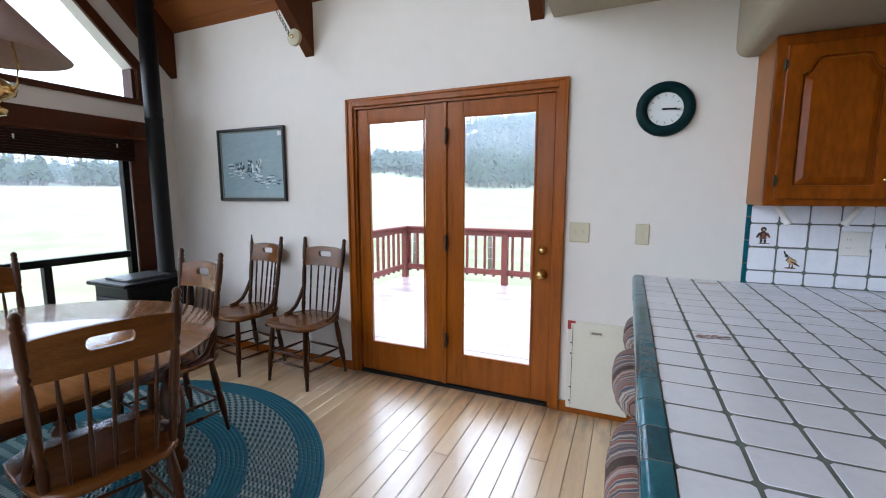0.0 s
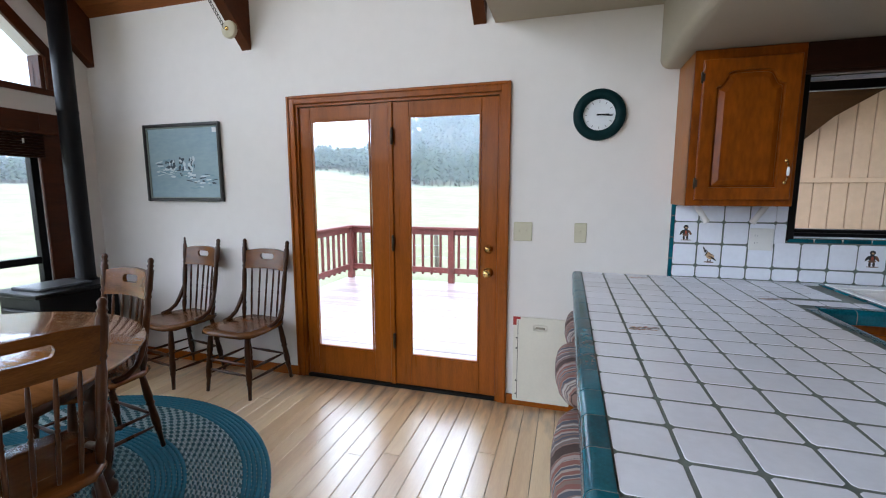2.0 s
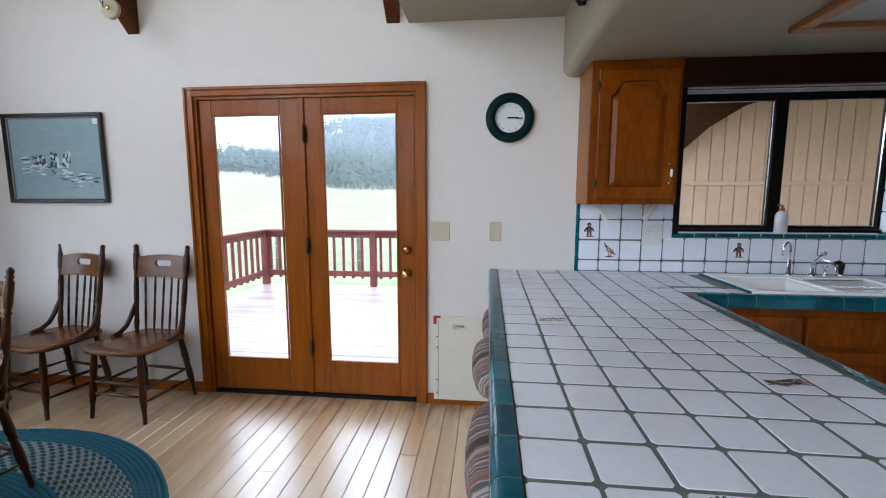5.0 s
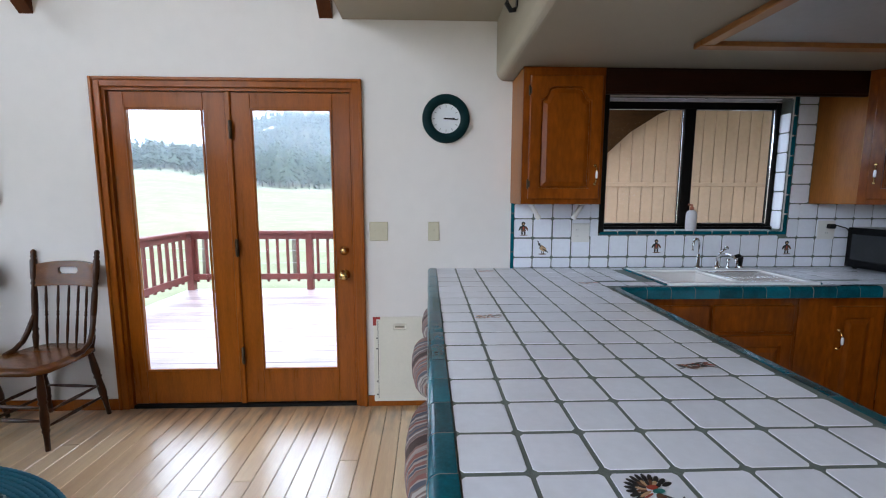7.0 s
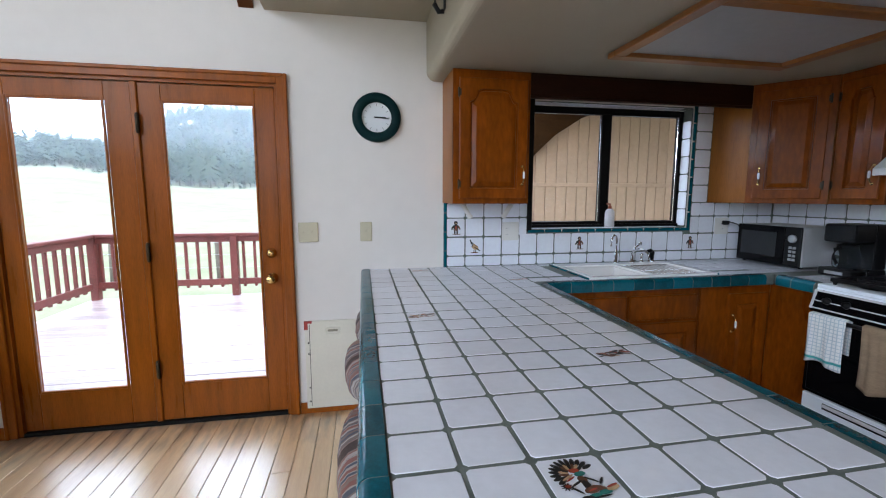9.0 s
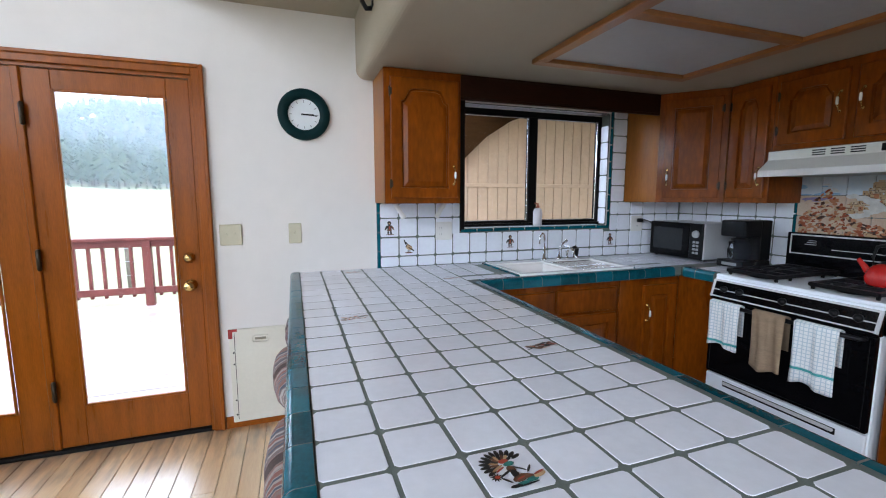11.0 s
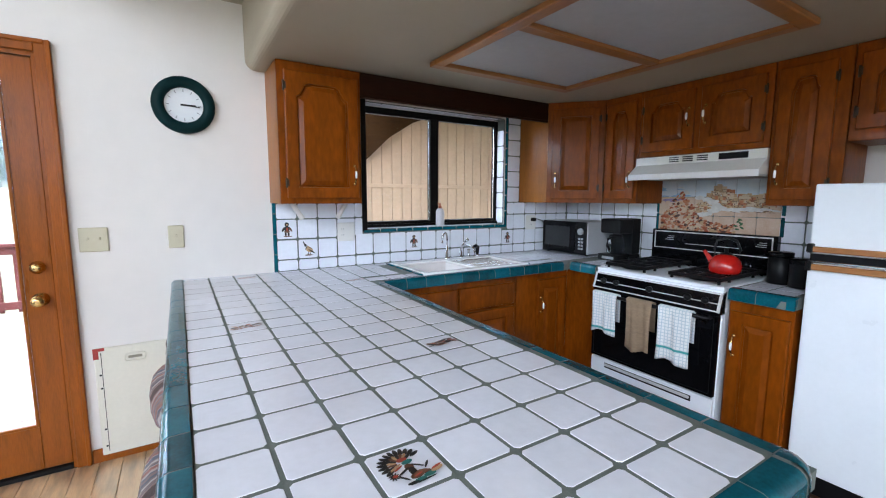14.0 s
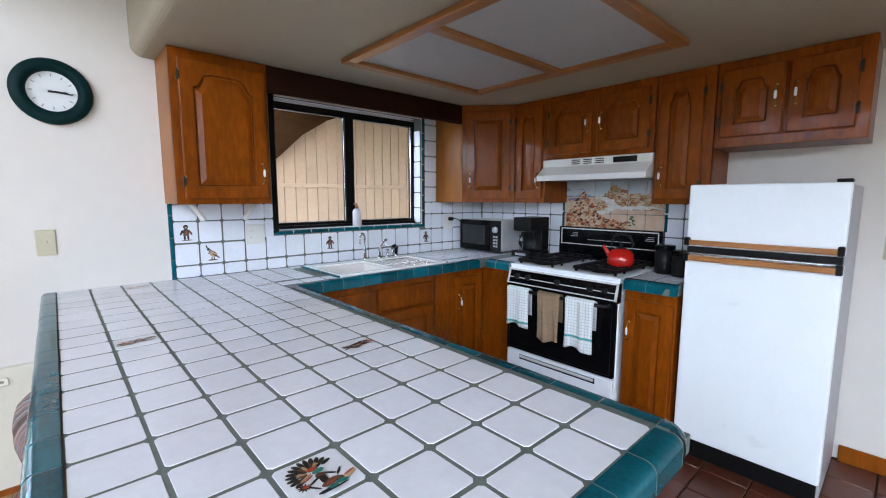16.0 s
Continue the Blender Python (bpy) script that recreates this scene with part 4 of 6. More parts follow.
def check_cloth():
    m = bpy.data.materials.new("checked_cloth")
    m.use_nodes = True
    n, l = m.node_tree.nodes, m.node_tree.links
    bsdf = n["Principled BSDF"]
    bsdf.inputs["Roughness"].default_value = 0.9
    tc = n.new("ShaderNodeTexCoord")
    sx = n.new("ShaderNodeSeparateXYZ")
    l.new(tc.outputs["Object"], sx.inputs[0])

    def lines(src, pitch, width):
        q = n.new("ShaderNodeMath")
        q.operation = "PINGPONG"
        l.new(src, q.inputs[0])
        q.inputs[1].default_value = pitch / 2
        s = n.new("ShaderNodeMath")
        s.operation = "LESS_THAN"
        l.new(q.outputs[0], s.inputs[0])
        s.inputs[1].default_value = width
        return s.outputs[0]
    a, c2 = lines(sx.outputs[1], 0.018, 0.002), lines(sx.outputs[2], 0.018, 0.002)
    mx = n.new("ShaderNodeMath")
    mx.operation = "MAXIMUM"
    l.new(a, mx.inputs[0])
    l.new(c2, mx.inputs[1])
    mix = n.new("ShaderNodeMix")
    mix.data_type = "RGBA"
    mix.inputs[6].default_value = (0.78, 0.79, 0.78, 1)
    mix.inputs[7].default_value = (0.5, 0.58, 0.63, 1)
    l.new(mx.outputs[0], mix.inputs[0])
    z1 = n.new("ShaderNodeMath")
    z1.operation = "COMPARE"
    l.new(sx.outputs[2], z1.inputs[0])
    z1.inputs[1].default_value, z1.inputs[2].default_value = 0.55, 0.006
    mix2 = n.new("ShaderNodeMix")
    mix2.data_type = "RGBA"
    l.new(mix.outputs[2], mix2.inputs[6])
    mix2.inputs[7].default_value = (0.05, 0.33, 0.32, 1)
    l.new(z1.outputs[0], mix2.inputs[0])
    l.new(mix2.outputs[2], bsdf.inputs["Base Color"])
    return m


CLOTH = check_cloth()
TAN = mat("tan_terry_cloth", (0.36, 0.25, 0.16), 0.95, vary=0.15, scale=8, bump=0.5, bscale=400, stretch=(1, 1, 4))
towel(0.255, 0.17, 0.25, 1, CLOTH, "white checked tea towel with a teal stripe")
towel(0.02, 0.16, 0.3, 4, TAN, "tan ribbed hand towel")
towel(-0.19, 0.18, 0.3, 7, CLOTH, "white checked tea towel with a teal stripe")

# ---- range hood ----
hd = thing("range_hood", pose(WR, 1.525, 1.49), "almond metal range hood under the short cabinet", "range hood")
XZ = Matrix(((1, 0, 0, 0), (0, 0, 1, 0), (0, 1, 0, 0), (0, 0, 0, 1)))
b = bmesh.new()
prism(b, [(-0.005, 0.0), (-0.41, 0.0), (-0.41, 0.03), (-0.335, 0.09), (-0.335, 0.14), (-0.005, 0.14)], -0.378, 0.378, XZ)
part("canopy", b, HOODM, hd)
part("front_lip", bx(-0.414, -0.408, -0.379, 0.379, -0.008, 0.03, 0.002), WHITEP, hd)
b = bmesh.new()
for i in range(3):
    for k in range(3):
        box(b, -0.3385, -0.334, 0.09 - i * 0.085, 0.15 - i * 0.085, 0.1 + k * 0.012, 0.106 + k * 0.012)
part("vent", b, BLACKM, hd)
part("switch_plate", bx(-0.339, -0.333, -0.29, -0.14, 0.097, 0.132, 0.002), BLACKM, hd)
part("filter", bx(-0.395, -0.03, -0.3, 0.3, -0.006, 0.004), GREYP, hd)

# ---- ceiling light box ----
lx0, lx1, ly0, ly1 = 1.372, 2.385, 0.825, 2.12
cl = thing("ceiling_light", pose(0, 0, KZ), "wood-framed ceiling light with two unlit diffuser panels", "ceiling light")
LW2 = mat("honey_trim_wood", (0.38, 0.15, 0.04), 0.35, vary=0.18, scale=3, stretch=(6, 1, 6), coat=0.2)
b = bmesh.new()
for y0_, y1_ in ((ly0, ly0 + 0.06), (ly1 - 0.06, ly1)):
    box(b, lx0, lx1, y0_, y1_, -0.028, -0.001, 0.004)
for x0_, x1_ in ((lx0, lx0 + 0.06), (lx1 - 0.06, lx1)):
    box(b, x0_, x1_, ly0 + 0.06, ly1 - 0.06, -0.028, -0.001, 0.004)
part("frame", b, LW2, cl)
part("cross_bar", bx(lx0 + 0.06, lx1 - 0.06, 1.445, 1.505, -0.026, -0.001, 0.004), LW2, cl)
for y0_, y1_ in ((ly0 + 0.06, 1.445), (1.505, ly1 - 0.06)):
    part("diffuser", bx(lx0 + 0.061, lx1 - 0.061, y0_ + 0.001, y1_ - 0.001, -0.008, -0.001), LENS, cl)

# ---- backsplash ----
bs = thing("backsplash", pose(0, WD, 0), "white tiled backsplash with teal edging and painted tiles", "backsplash", kind="structure")
b = bmesh.new()
box(b, 0.682, 1.25, -0.006, -0.001, CZ, 1.332)
box(b, 1.25, 2.475, -0.006, -0.001, CZ, 1.139)
box(b, 2.475, 2.615, -0.006, -0.001, CZ, 2.0)
box(b, 1.122, 1.25, -0.006, -0.001, 1.332, 2.0)
box(b, 2.615, WR - 0.002, -0.006, -0.001, CZ, 1.332)
part("grout_bed", b, GROUT, bs)
FACE = pose(0, 0, 0, 90, 0, 0)
RZ = (CZ + 0.036, 1.047, 1.171, 1.289)
SP = {}
for i in range(20):
    cx = 0.7615 + P * i
    if cx + 0.06 > WR:
        continue
    for j, (cz, h) in enumerate(((0.951, 0.062), (1.047, 0.1155), (1.171, 0.1155), (1.281, 0.09))):
        if j >= 2 and 1.19 < cx < 2.53:
            if j == 2 and cx < 1.24:
                pass
            continue
        if j == 1 and 1.25 < cx < 2.47:
            h, cz = 0.0815 + 0.06, 1.058
            h = 0.138 - 0.006
        if abs(h - 0.1155) < 1e-6:
            me = TILE
        else:
            me = sized(0.1155, h)
        SP[i, j] = lay(bs, me, pose(cx, -0.004, cz) @ FACE)
for j in range(6):
    lay(bs, sized(0.118, 0.1155), pose(2.545, -0.004, 1.281 + 0.11 + P * j) @ FACE)
for j in range(5):
    lay(bs, sized(0.095, 0.1155), pose(1.187, -0.004, 1.281 + 0.11 + P * j) @ FACE)
for k, kind in (((0, 2), "doll"), ((1, 1), "bird"), ((7, 1), "doll"), ((14, 1), "doll")):
    if k in SP:
        paint(SP[k], kind)
SLIM = tile_mesh("edge_tile", 0.1155, 0.02, TEAL, th=0.009, r=0.004, edge=0.003)
for j in range(4):
    lay(bs, SLIM, pose(0.692, -0.004, CZ + 0.045 + j * 0.1225, 0, 90, 0) @ FACE, "edge_tile")
for i in range(10):
    lay(bs, SLIM, pose(1.31 + P * i, -0.004, 1.141) @ FACE, "edge_tile")
for j in range(7):
    lay(bs, SLIM, pose(2.468, -0.004, 1.2 + P * j, 0, 90, 0) @ FACE, "edge_tile")
for cx, w_ in ((1.217, 0.05), (2.519, 0.066)):
    for cz, h in ((1.171, 0.1155), (1.281, 0.09)):
        lay(bs, sized(w_, h), pose(cx, -0.004, cz) @ FACE)
b = bmesh.new()
box(b, 2.4465, 2.4515, 0.001, 0.084, 1.156, 1.979)
box(b, 1.28, 2.446, 0.001, 0.084, 1.1505, 1.1555)
box(b, 1.28, 2.446, 0.001, 0.084, 1.9795, 1.9845)
part("grout_bed", b, GROUT, bs)
# tiled window recess
for i in range(9):
    lay(bs, sized(0.1155, 0.078), pose(1.34 + P * i, 0.042, 1.152), "tile")
    lay(bs, sized(0.1155, 0.078), pose(1.34 + P * i, 0.042, 1.983, 180, 0, 0), "tile")
for j in range(7):
    if j < 6:
        lay(bs, sized(0.1155, 0.078), pose(2.4485, 0.042, 1.222 + P * j, 0, -90, 0), "tile")

be = thing("backsplash", pose(WR, 0, 0), "white tiled backsplash round a painted tile mural", "backsplash", kind="structure")
b = bmesh.new()
box(b, -0.006, -0.001, 1.95, WD - 0.008, CZ, 1.332)
box(b, -0.006, -0.001, 1.14, 1.95, CZ, 1.5)
box(b, -0.006, -0.001, 0.86, 1.14, CZ, 1.332)
part("grout_bed", b, GROUT, be)
FACEX = pose(0, 0, 0, 0, -90, 0)
for i in range(16):
    cy = 2.725 - P * i
    for j, (cz, h) in enumerate(((0.951, 0.062), (1.047, 0.1155), (1.171, 0.1155), (1.281, 0.09))):
        if 1.14 < cy < 1.93:
            continue
        if cy < 0.9:
            continue
        t = lay(be, TILE if abs(h - 0.1155) < 1e-6 else sized(h, 0.1155), pose(-0.004, cy, cz) @ FACEX)
        if i == 5 and j == 2:
            ob = new("painted_motif", MOTIFS["bird"])
            ob.parent = t
            ob.matrix_basis = pose(0, 0, 0, 0, 0, -90)
for y in (1.925, 1.165):
    for j in range(3):
        lay(be, SLIM, pose(-0.004, y, 1.2 + P * j) @ FACEX, "edge_tile")


mp = thing("tile_mural", pose(WR, 0, 0), "painted tile mural of a sandstone hill village", "tile mural")
MT = tile_mesh("tile", 0.1195, 0.1195, mat("mural_pale_glaze", (0.62, 0.47, 0.37), 0.2, color2=(0.5, 0.33, 0.22), scale=14, coat=0.3), th=0.008, r=0.005)
MT2 = tile_mesh("tile", 0.1195, 0.1195, mat("mural_sky_glaze", (0.62, 0.66, 0.68), 0.2, color2=(0.5, 0.6, 0.68), scale=6, coat=0.3), th=0.008, r=0.005)
for i in range(6):
    for j in range(3):
        lay(mp, MT2 if j == 2 else MT, pose(-0.0045, 1.855 - P * i, 1.15 + 0.04 + P * j) @ FACEX)
# the painted scene: sky, mesa, houses, path, rocks
rm_ = random.Random(77)
MINK = [mat("mural_" + nm, c_, 0.22, vary=0.15, scale=30) for nm, c_ in (("sky", (0.3, 0.5, 0.68)), ("violet", (0.3, 0.25, 0.4)), ("tan", (0.55, 0.36, 0.2)), ("sand", (0.66, 0.5, 0.34)),
                                                                         ("rust", (0.36, 0.09, 0.04)), ("brick", (0.5, 0.2, 0.1)), ("dark", (0.1, 0.05, 0.035)), ("pale", (0.7, 0.68, 0.64)), ("green", (0.08, 0.16, 0.08)))]
b = bmesh.new()
lv = [0.0]


def stroke(u, v, ru, rv, ang, k):
    if 0.01 < u < 0.73 and 0.005 < v < 0.36:
        lv[0] += 0.0000025
        blob(b, u, v, ru, rv, ang, lv[0], k, 7)


def slab(u, v, w_, h_, k, tilt=0.0):
    lv[0] += 0.0000025
    f = b.faces.new([b.verts.new((u + du, v + dv + tilt * du, lv[0])) for du, dv in ((0, 0), (w_, 0), (w_, h_), (0, h_))])
    f.material_index = k


for _ in range(26):
    stroke(rm_.uniform(0.0, 0.22), rm_.uniform(0.245, 0.31), rm_.uniform(0.02, 0.05), rm_.uniform(0.003, 0.008), rm_.uniform(-0.1, 0.1), rm_.choice((0, 0, 7)))
for _ in range(14):
    stroke(rm_.uniform(0.0, 0.16), rm_.uniform(0.205, 0.225), rm_.uniform(0.02, 0.04), 0.006, 0.05, 1)


def ridge_v(u):
    return 0.17 + 0.16 * math.exp(-((u - 0.4) / 0.1) ** 2) if u < 0.4 else 0.33 - 0.07 * min(1, (u - 0.4) / 0.08)


for _ in range(330):
    u = rm_.uniform(0.2, 0.7)
    v = ridge_v(u) * rm_.uniform(0.55, 0.93)
    slab(u, v, rm_.uniform(0.014, 0.04), rm_.uniform(0.012, 0.03), rm_.choice((2, 2, 3, 3, 5)))
    slab(u, v, 0.03, 0.0022, 6)
    if rm_.random() < 0.7:
        slab(u + 0.006, v + 0.006, 0.005, 0.008, 6)
for _ in range(40):
    t = rm_.random()
    stroke(0.27 + 0.13 * math.sin(3 * t), 0.24 - 0.12 * t + rm_.uniform(-0.01, 0.01), 0.026, 0.012, rm_.uniform(-0.6, 0.6), 7)
for _ in range(26):
    stroke(rm_.uniform(0.34, 0.72), rm_.uniform(0.165, 0.185) - 0.02 * rm_.random(), 0.035, 0.006, -0.15, 7)
for _ in range(420):
    u = rm_.uniform(0.03, 0.5)
    top_v = 0.2 * math.exp(-((u - 0.16) / 0.1) ** 2) + 0.07
    stroke(u, rm_.uniform(0.0, top_v), rm_.uniform(0.006, 0.02), rm_.uniform(0.004, 0.011), rm_.uniform(-0.5, 0.9), rm_.choice((4, 5, 5, 2, 6, 3, 4)))
for k in range(7):
    stroke(0.53 + rm_.uniform(-0.02, 0.02), 0.04 + 0.01 * k, 0.014, 0.006, rm_.uniform(-1, 1), 8)
part("painted_scene", b, MINK, mp, "painted village, rocks and pale sky", Matrix(((0, 0, -1, -0.0128), (-1, 0, 0, 1.92), (0, 1, 0, 1.135), (0, 0, 0, 1))))

# ---- dining room ----
# the same oak lighter, with light put into seat and top rail
OAKSEAT = mat("oak_lit_wood", (0.17, 0.058, 0.012), 0.25, vary=0.25, scale=4, stretch=(1.2, 7, 7), bump=0.1, bscale=60, coat=0.12, coatr=0.15, spec=0.25)


def turned(b, p, q, r, seg=9, beads=True):
    """A turned spindle from p to q with swelling and rings."""
    pr = [(r * 0.6, 0), (r * 0.75, 0.06), (r * 1.0, 0.3), (r * 0.85, 0.45)]
    if beads:
        pr += [(r * 0.7, 0.5), (r * 1.15, 0.52), (r * 0.7, 0.545), (r * 1.1, 0.565), (r * 0.7, 0.59)]
    pr += [(r * 1.0, 0.75), (r * 0.8, 0.93), (r * 0.6, 1.0)]
    return rod(b, p, q, pr, seg)


def curved_board(b, n, width, bow, th, rows):
    """An upright board bowed backwards; rows(u) gives the (z0, z1) spans at each column, u from -1 to 1."""
    spans = [rows(-1 + 2 * (i + 0.5) / n) for i in range(n)]
    def pt(u, z, s):
        return (u * width / 2, bow * (1 - u * u) * 1.0 + s + 0.16 * (z - 0.9), z)
    for i, sp in enumerate(spans):
        u0, u1 = -1 + 2 * i / n, -1 + 2 * (i + 1) / n
        for (a0, a1, c0, c1) in sp:
            v = [b.verts.new(pt(u, z, s)) for s in (0, th) for u, z in ((u0, a0), (u1, c0), (u1, c1), (u0, a1))]
            for f in ((0, 1, 2, 3), (7, 6, 5, 4), (0, 4, 5, 1), (3, 2, 6, 7), (0, 3, 7, 4), (1, 5, 6, 2)):
                b.faces.new([v[k] for k in f])
    bmesh.ops.remove_doubles(b, verts=b.verts, dist=0.0002)
    inner = [f for f in b.faces if all(len(e.link_faces) > 2 for e in f.edges)]
    bmesh.ops.delete(b, geom=inner, context="FACES_ONLY")
    return b


def dining_chair(m, label):
    """An oak press-back chair facing -y, its base at the floor's centre point."""
    c = thing("dining_chair", m, label, "chair", "dining chairs")
    b = bmesh.new()
    n = 20
    rings = []
    for sc, z in ((0.93, 0.425), (1.0, 0.432), (1.0, 0.45), (0.965, 0.458), (0.6, 0.452), (0.25, 0.449)):
        ring = []
        for i in range(n):
            t = 2 * math.pi * i / n
            cx, cy = math.cos(t), math.sin(t)
            k = (abs(cx) ** 5 + abs(cy) ** 5) ** (-1 / 5)
            x, y = 0.222 * k * cx * (1 - 0.13 * cy), 0.225 * k * cy
            ring.append(b.verts.new((x * sc, y * sc, z)))
        rings.append(ring)
    for p, q in zip(rings, rings[1:]):
        for i in range(n):
            b.faces.new((p[i], p[(i + 1) % n], q[(i + 1) % n], q[i])).smooth = True
    b.faces.new(rings[0][::-1])
    b.faces.new(rings[-1])
    part("seat", b, OAKSEAT, c)
    feet = {}
    for sx in (-1, 1):
        for sy in (-1, 1):
            p, q = (sx * 0.165, sy * 0.155, 0.428), (sx * 0.195, sy * (0.185 if sy < 0 else 0.215), 0.0)
            b = bmesh.new()
            rod(b, p, q, [(0.014, 0), (0.017, 0.12), (0.021, 0.3), (0.017, 0.36), (0.023, 0.385), (0.016, 0.41), (0.02, 0.55), (0.021, 0.65), (0.016, 0.72), (0.019, 0.74), (0.014, 0.78), (0.012, 1.0)], 10)
            part("leg", b, OAK, c)
            feet[sx, sy] = (Vector(p), Vector(q))

    def at(k, t):
        return feet[k][0].lerp(feet[k][1], t)
    for a, d, ts in (((-1, -1), (1, -1), (0.45, 0.62)), ((-1, 1), (1, 1), (0.55,)), ((-1, -1), (-1, 1), (0.52, 0.7)), ((1, -1), (1, 1), (0.52, 0.7))):
        for t in ts:
            b = bmesh.new()
            rod(b, at(a, t), at(d, t), [(0.006, 0), (0.008, 0.2), (0.011, 0.45), (0.011, 0.55), (0.008, 0.8), (0.006, 1)], 8)
            part("stretcher", b, OAK, c)
    for sx in (-1, 1):
        b = bmesh.new()
        rod(b, (sx * 0.178, 0.155, 0.445), (sx * 0.205, 0.232, 1.045),
            [(0.011, 0), (0.014, 0.05), (0.017, 0.12), (0.013, 0.17), (0.018, 0.19), (0.013, 0.21), (0.017, 0.4), (0.017, 0.55), (0.013, 0.64), (0.018, 0.66), (0.013, 0.68), (0.018, 0.72), (0.018, 0.89),
             (0.012, 0.91), (0.017, 0.93), (0.012, 0.945), (0.015, 0.965), (0.015, 0.98), (0.006, 1.0)], 10)
        part("back_post", b, OAK, c)
        b = bmesh.new()
        tube(b, [(sx * 0.205, 0.0, 0.458), (sx * 0.21, 0.06, 0.468), (sx * 0.21, 0.11, 0.5), (sx * 0.204, 0.14, 0.55), (sx * 0.196, 0.165, 0.61), (sx * 0.186, 0.185, 0.66)], 0.015, 8)
        part("hip_brace", b, OAK, c)
    b = bmesh.new()

    def rows(u):
        w = 2 / 96
        def zt(v):
            return 0.955 + 0.02 * (1 - abs(v) ** 2.2)
        def zl(v):
            return 0.82 + 0.006 * (1 - v * v)
        u0, u1 = u - w / 2, u + w / 2
        out = []
        def hh(v):
            return 0.021 * math.sqrt(max(0.0, 1 - (max(0.0, abs(v) - 0.25) / 0.0834) ** 2)) + 0.0003
        if abs(u) < 0.332:
            out.append((zl(u0), 0.917 - hh(u0), zl(u1), 0.917 - hh(u1)))
            out.append((0.917 + hh(u0), zt(u0), 0.917 + hh(u1), zt(u1)))
        else:
            out.append((zl(u0), zt(u0), zl(u1), zt(u1)))
        return out
    curved_board(b, 96, 0.39, 0.03, 0.02, rows)
    for v in b.verts:
        v.co.y += 0.205
    part("top_rail", b, OAKSEAT, c)
    for i in range(5):
        u = -1 + 2 * (i + 0.5) / 5
        b = bmesh.new()
        turned(b, (u * 0.15, 0.165 + 0.012 * (1 - u * u), 0.448), (u * 0.165, 0.205 + 0.03 * (1 - u * u), 0.828), 0.008)
        part("spindle", b, OAK, c)
    return c


ch = dining_chair(pose(-2.08, 2.54, 0, 0, 0, -5), "oak press-back dining chair against the wall")
for m, lab in ((pose(-2.70, 2.54, 0, 0, 0, -11), "oak press-back dining chair against the wall by the stove"), (pose(-2.2, 1.57, 0.013, 0, 0, -8), "oak press-back dining chair pushed up to the round table"),
               (pose(-1.6, 0.93, 0.013, 0, 0, -103), "oak press-back dining chair with its back to the kitchen"), (pose(-2.84, 1.13, 0.013, 0, 0, 92), "oak press-back dining chair on the window side of the table")):
    tagged(copy_thing(ch, m), lab)

tb = thing("dining_table", pose(-2.27, 0.9, 0.012), "round oak dining table with heavy turned legs", "table")
b = bmesh.new()
lathe(b, [(0.78, 0.708), (0.8, 0.712), (0.822, 0.722), (0.826, 0.73), (0.82, 0.738), (0.3, 0.74)], 56)
part("tabletop", b, OAKTOP, tb)
b = bmesh.new()
lathe(b, [(0.66, 0.62), (0.69, 0.625), (0.69, 0.708), (0.66, 0.709)], 40)
part("apron", b, OAK, tb)
for k in range(4):
    t = math.radians(49 + 90 * k)
    b = bmesh.new()
    lathe(b, [(0.02, 0.0), (0.035, 0.01), (0.05, 0.03), (0.05, 0.06), (0.03, 0.09), (0.042, 0.11), (0.03, 0.13), (0.045, 0.2), (0.058, 0.33), (0.05, 0.43), (0.035, 0.48), (0.055, 0.5), (0.035, 0.53), (0.05, 0.56), (0.05, 0.7)], 16,
          pose(0.62 * math.cos(t), 0.62 * math.sin(t), 0))
    part("leg", b, OAK, tb)

# braided round rug
RB = mat("teal_braid", (0.012, 0.13, 0.185), 0.95, vary=0.12, scale=25, bump=0.8, bscale=180)
RP = [mat("pale_braid", (0.3, 0.37, 0.37), 0.95, vary=0.15, scale=40), mat("dark_teal_braid", (0.03, 0.1, 0.115), 0.95, vary=0.2, scale=40)]
RM = [mat("grey_teal_braid", (0.18, 0.28, 0.29), 0.95, vary=0.15, scale=40), RP[1]]
rug = thing("braided_rug", pose(-2.3, 0.895, 0), "round braided rug in teal and speckled bands", "rug")
step = 0.022


def braid(r0, r1, material):
    b = bmesh.new()
    many = isinstance(material, list)
    r = r0 + step / 2
    while r < r1 - step * 0.3:
        n = 2 * max(14, int(math.pi * r / 0.017))
        prof = [(-0.0108, 0.0005), (-0.0085, 0.009), (0.0, 0.0118), (0.0085, 0.009), (0.0108, 0.0005)]
        grid = []
        for i in range(n):
            t = 2 * math.pi * i / n
            wob = 0.0022 * (1 if (i % 2) else -1)
            grid.append([b.verts.new(((r + d + wob) * math.cos(t), (r + d + wob) * math.sin(t), h)) for d, h in prof])
        for i in range(n):
            p, q = grid[i], grid[(i + 1) % n]
            for k in range(4):
                f = b.faces.new((p[k], p[k + 1], q[k + 1], q[k]))
                f.smooth = True
                f.material_index = (i // 2 + (k > 1)) % 2 if many else 0
        r += step
    return b


for r0, r1, m in [(0.015 + step * a_, 0.015 + step * c_, m_) for a_, c_, m_ in ((54, 60, RB), (43, 54, RP), (36, 43, RB), (23, 36, RM), (16, 23, RB), (0, 16, RP))]:
    part("braid_band", braid(r0, r1, m), m, rug)

